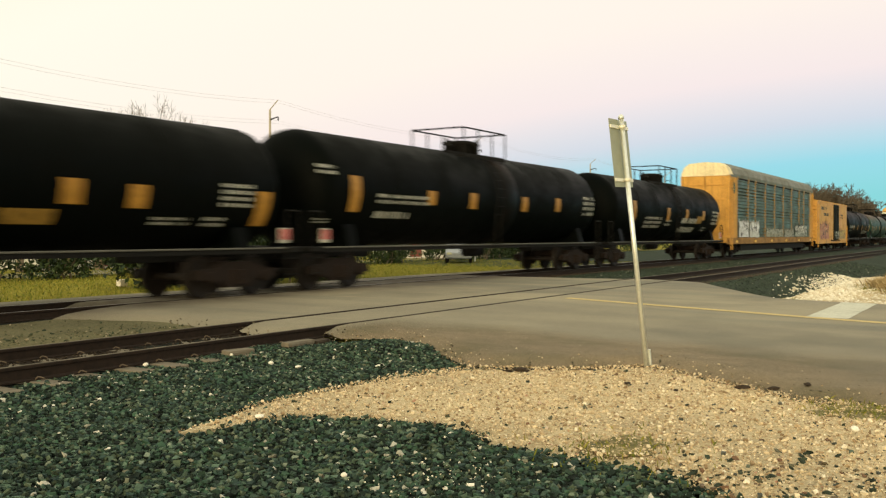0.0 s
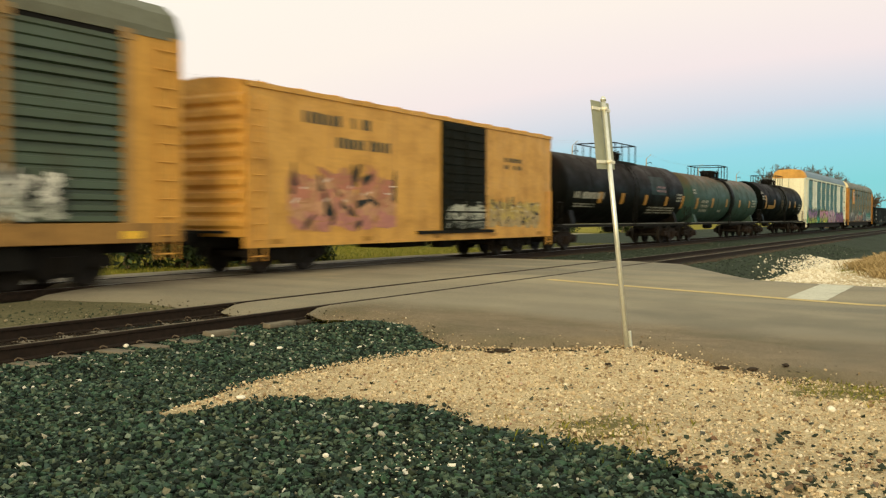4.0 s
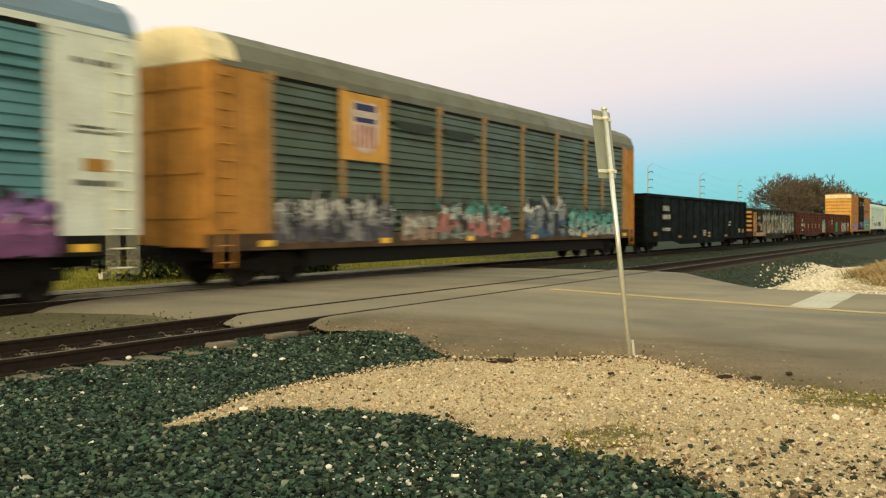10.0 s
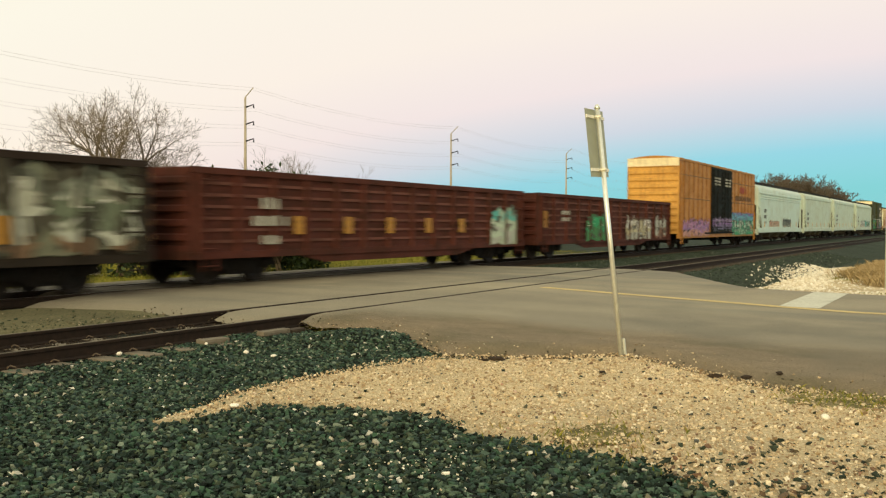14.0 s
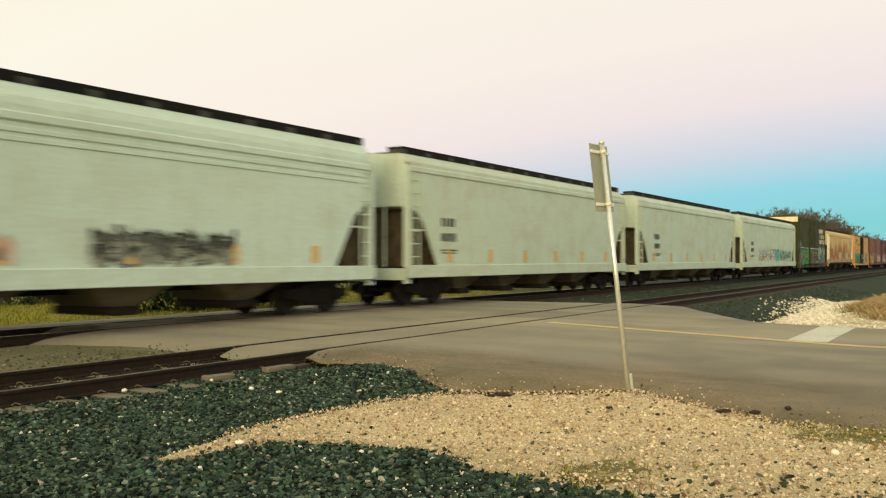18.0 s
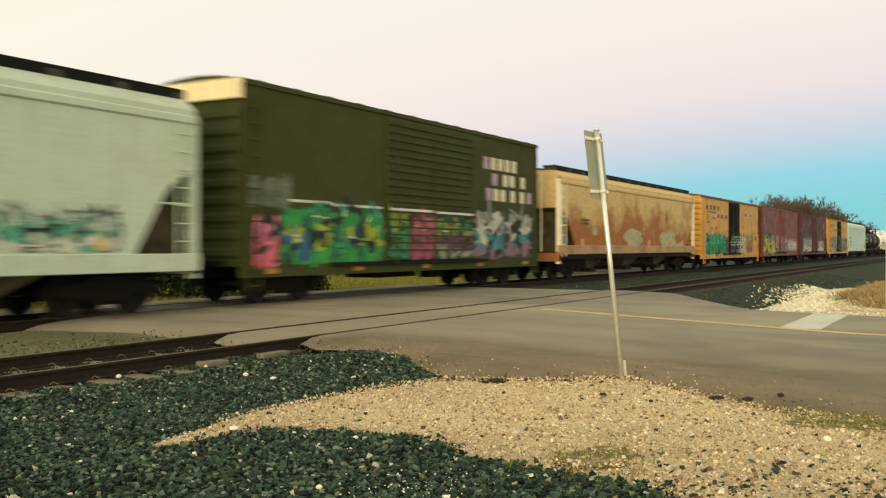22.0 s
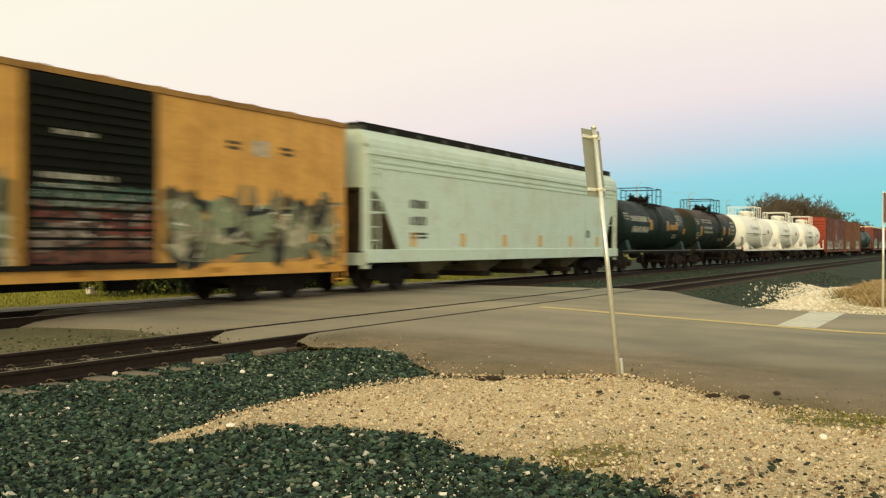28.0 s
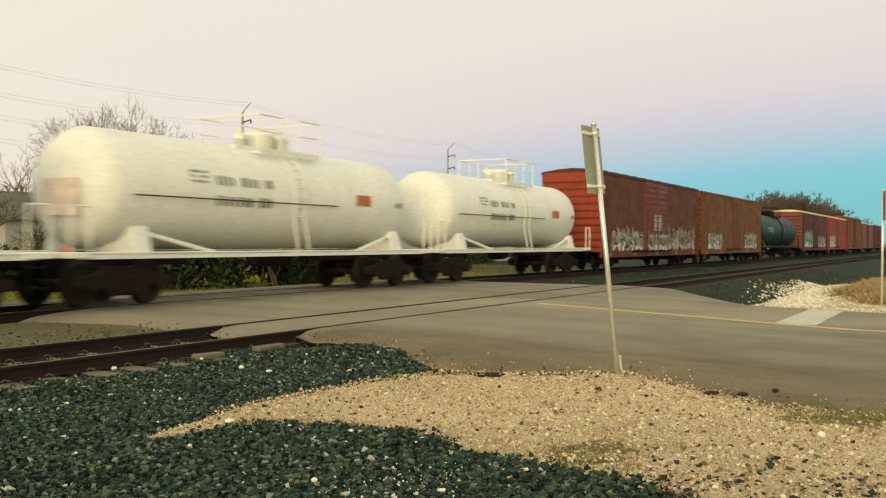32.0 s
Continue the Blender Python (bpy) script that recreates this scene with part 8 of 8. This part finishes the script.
for k, (x, y, w, d, h) in enumerate(((23.2, 26.3, 2.6, 1.8, 2.3), (25.0, 25.4, 2.8, 1.8, 2.6), (26.8, 24.4, 2.6, 1.8, 2.4), (28.4, 23.8, 2.4, 1.6, 2.2), (30.0, 23.6, 1.8, 1.4, 1.4))):
    shrub(x, y, w, d, h, "dark green roadside shrub past the tracks", 60 + k, None, 2200)
for k, (x, y, h) in enumerate(((51.0, 53.0, 5.6), (53.0, 51.5, 6.3), (55.5, 50.0, 5.7), (57.5, 48.0, 6.4), (60.0, 46.5, 5.5), (48.5, 54.5, 5.2))):
    shrub(x, y, 4.5, 2.5, h, "tall dark green shrub among the bare trees", 160 + k, None, 2200)
HEDGE = [(20 + 4.6 * i, 78 - 0.42 * (4.6 * i) + 3 * math.sin(i * 1.9), 3.6 + 1.5 * math.sin(i * 2.3) + (1.2 if 5 < i < 12 else 0)) for i in range(22)]
for k, (x, y, h) in enumerate(HEDGE):
    shrub(x, y, 6.0, 3.0, h, "dark green hedgerow shrub at the edge of the field", 80 + k, None, 1700)

tagged(sheet("dark_weed_strip", [46, 52, 60, 75, 100, 150, 250, 500, 900], [19.6, 22, 26, 30, 34, 38], lambda x, y: bed(x, y) + 0.03 + (0.0 if x > 46 else -0.06), M_BANK), "dark green weeds along the far side of the main line", "weeds", kind="structure")
for k in range(26):
    x = 14 + 2.7 * k + 0.8 * math.sin(k * 2.1)
    if k in (9, 10, 15):
        continue
    shrub(x, 35.2 + 0.7 * math.sin(k * 1.3), 3.4, 1.3, 1.35 + 0.6 * math.sin(k * 1.7) ** 2, "low dark hedge plant along the far edge of the field", 260 + k, None, 1100)
for k in range(11):   # bare brush before the houses
    bare_tree("brush", 23 + 3.1 * k + 0.9 * math.sin(k * 2.7), 42.5 + 0.9 * math.sin(k * 1.9), 4.2 + 1.3 * math.sin(k * 1.3), 1.0, "bare brown brush along the lane past the field", 300 + k, M_BARK, M_TWIG, 4, 3, 0.07, 0.14, fine=0.010)
tagged(sheet("far_lane", [-40, -10, 10, 30, 50, 70, 100], [37.0, 39.0, 41.5], lambda x, y: bed(x, y) + 0.02, M_ASPHALT), "narrow asphalt lane past the field", "road", kind="structure")

# ---- far side of the field ----
M_SIDING = paint("white_siding", (0.62, 0.62, 0.56), 0.6, (0.3, 0.28, 0.22), 0.4, 0.4, 0, 30)
M_SHINGLE = paint("grey_shingles", (0.16, 0.15, 0.14), 0.9, (0.08, 0.07, 0.06), 0.5, 0.2, 0, 31)
M_GLASS = plain("dark_window", (0.03, 0.035, 0.04), 0.15)


def house(x, y, w, d, h, turn, label):
    root = tagged(new("house"), label, "house", "houses past the field")
    root.matrix_basis = pose(x, y, -0.5, 0, 0, turn)
    part("wall", boxes((-w / 2, w / 2, -d / 2, d / 2, 0, h)), M_SIDING, root)
    part("roof", prism(bmesh.new(), [(-d / 2 - 0.4, h), (0, h + d * 0.28), (d / 2 + 0.4, h)], -w / 2 - 0.3, w / 2 + 0.3), M_SHINGLE, root)
    part("door", boxes((-0.5, 0.45, -d / 2 - 0.04, -d / 2, 0.15, 2.2)), M_REDBOX, root)
    n = int(w / 3.2)
    for i in range(n):
        xx = -w / 2 + w * (i + 0.5) / n
        if abs(xx) < 1:
            continue
        win = part("window", boxes((xx - 0.55, xx + 0.55, -d / 2 - 0.05, -d / 2, 1.0, 2.1)), M_SIDING, root)
        part("pane", boxes((xx - 0.47, xx + 0.47, -d / 2 - 0.065, -d / 2 - 0.05, 1.08, 2.02)), M_GLASS, win)


house(35.5, 47, 9, 6, 2.8, 0, "low white house with a grey shingle roof")
house(50, 50, 8, 6, 2.6, -8, "small white house beside the hedgerow")
house(78, 41, 13, 7, 2.8, -60, "low white house at the edge of the field")
house(66, 43, 7, 5, 2.5, -55, "small white shed at the edge of the field")


def parked_car(x, y, turn, mat, label):
    root = tagged(new("parked_car"), label, "car")
    root.matrix_basis = pose(x, y, -0.45, 0, 0, turn)
    side = [(-2.15, 0.35), (-2.2, 0.75), (-1.5, 0.95), (-0.9, 1.42), (0.6, 1.45), (1.5, 0.98), (2.1, 0.9), (2.2, 0.45), (2.1, 0.3)]
    part("body", soft(prism(bmesh.new(), side, -0.85, 0.85, "y"), 0.06), mat, root)
    for s in (-1, 1):
        part("side_window", prism(bmesh.new(), [(-1.3, 0.97), (-0.85, 1.36), (0.5, 1.38), (1.2, 0.97)], *sorted((s * 0.855, s * 0.865)), "y"), M_GLASS, root)
        for xx in (-1.35, 1.35):
            w = part("wheel", revolve([(-0.1, 0.2), (-0.1, 0.31), (0.1, 0.31), (0.1, 0.2)], 16, "y", (0, 0, 0)), M_UNDER, root)
            w.matrix_basis = pose(xx, s * 0.78, 0.31)
    part("headlight", boxes((-2.21, -2.15, -0.75, -0.45, 0.6, 0.75)), M_SIGNBACK, root)
    part("headlight", boxes((-2.21, -2.15, 0.45, 0.75, 0.6, 0.75)), M_SIGNBACK, root)


parked_car(54.2, 31.8, 30, plain("silver_car_paint", (0.30, 0.33, 0.36), 0.3, 0.4), "silver grey car parked beyond the field")
mk = tagged(part("marker_post", soft(boxes((-0.06, 0.06, -0.03, 0.03, 0, 1.4)), 0.01), M_SIDING), "short white marker post in the field", "post")
mk.location = (56.6, 31.9, -0.45)
mk = tagged(part("utility_box", soft(boxes((-0.16, 0.16, -0.12, 0.12, 0, 0.26)), 0.02), M_WHITE_ST), "small white utility box low in the grass", "box")
mk.location = (22.6, 27.3, -0.44)


# ---- movement ----
def run(t):
    """Metres that the train has gone by t seconds: about 65 km/h and a little faster towards the end."""
    return 18.123 * t + 0.00716 * (t * t - 32 * t)


# the shot's last picture comes a thirtieth of a second early
TIMES = [(t, t) for t in range(0, 31, 2)] + [(31, 31), (31.5, 31.51), (31.9, 31.9), (32, 31.97)]


def motions():
    for car, mid in CARS:
        walk(car, [(t, pose(mid - run(s_), MAIN_Y, 0)) for t, s_ in TIMES])
    # wheels turn while they pass before the road
    for w, dx, x in WHEELS:
        t0, t1 = (x - 34) / 18.1, (x + 2) / 18.1
        times = [k / 30 for k in range(961) if t0 <= k / 30 <= t1]
        if not times:
            continue
        rows = [(t, pose(dx, 0, 0.46, 0, math.degrees(-run(t) / 0.46) % 360, 0)) for t in times]
        if times[0] > 0:
            rows.insert(0, (0, rows[0][1]))
        if times[-1] < 32:
            rows.append((32, rows[-1][1]))
        walk(w, rows)


motions()
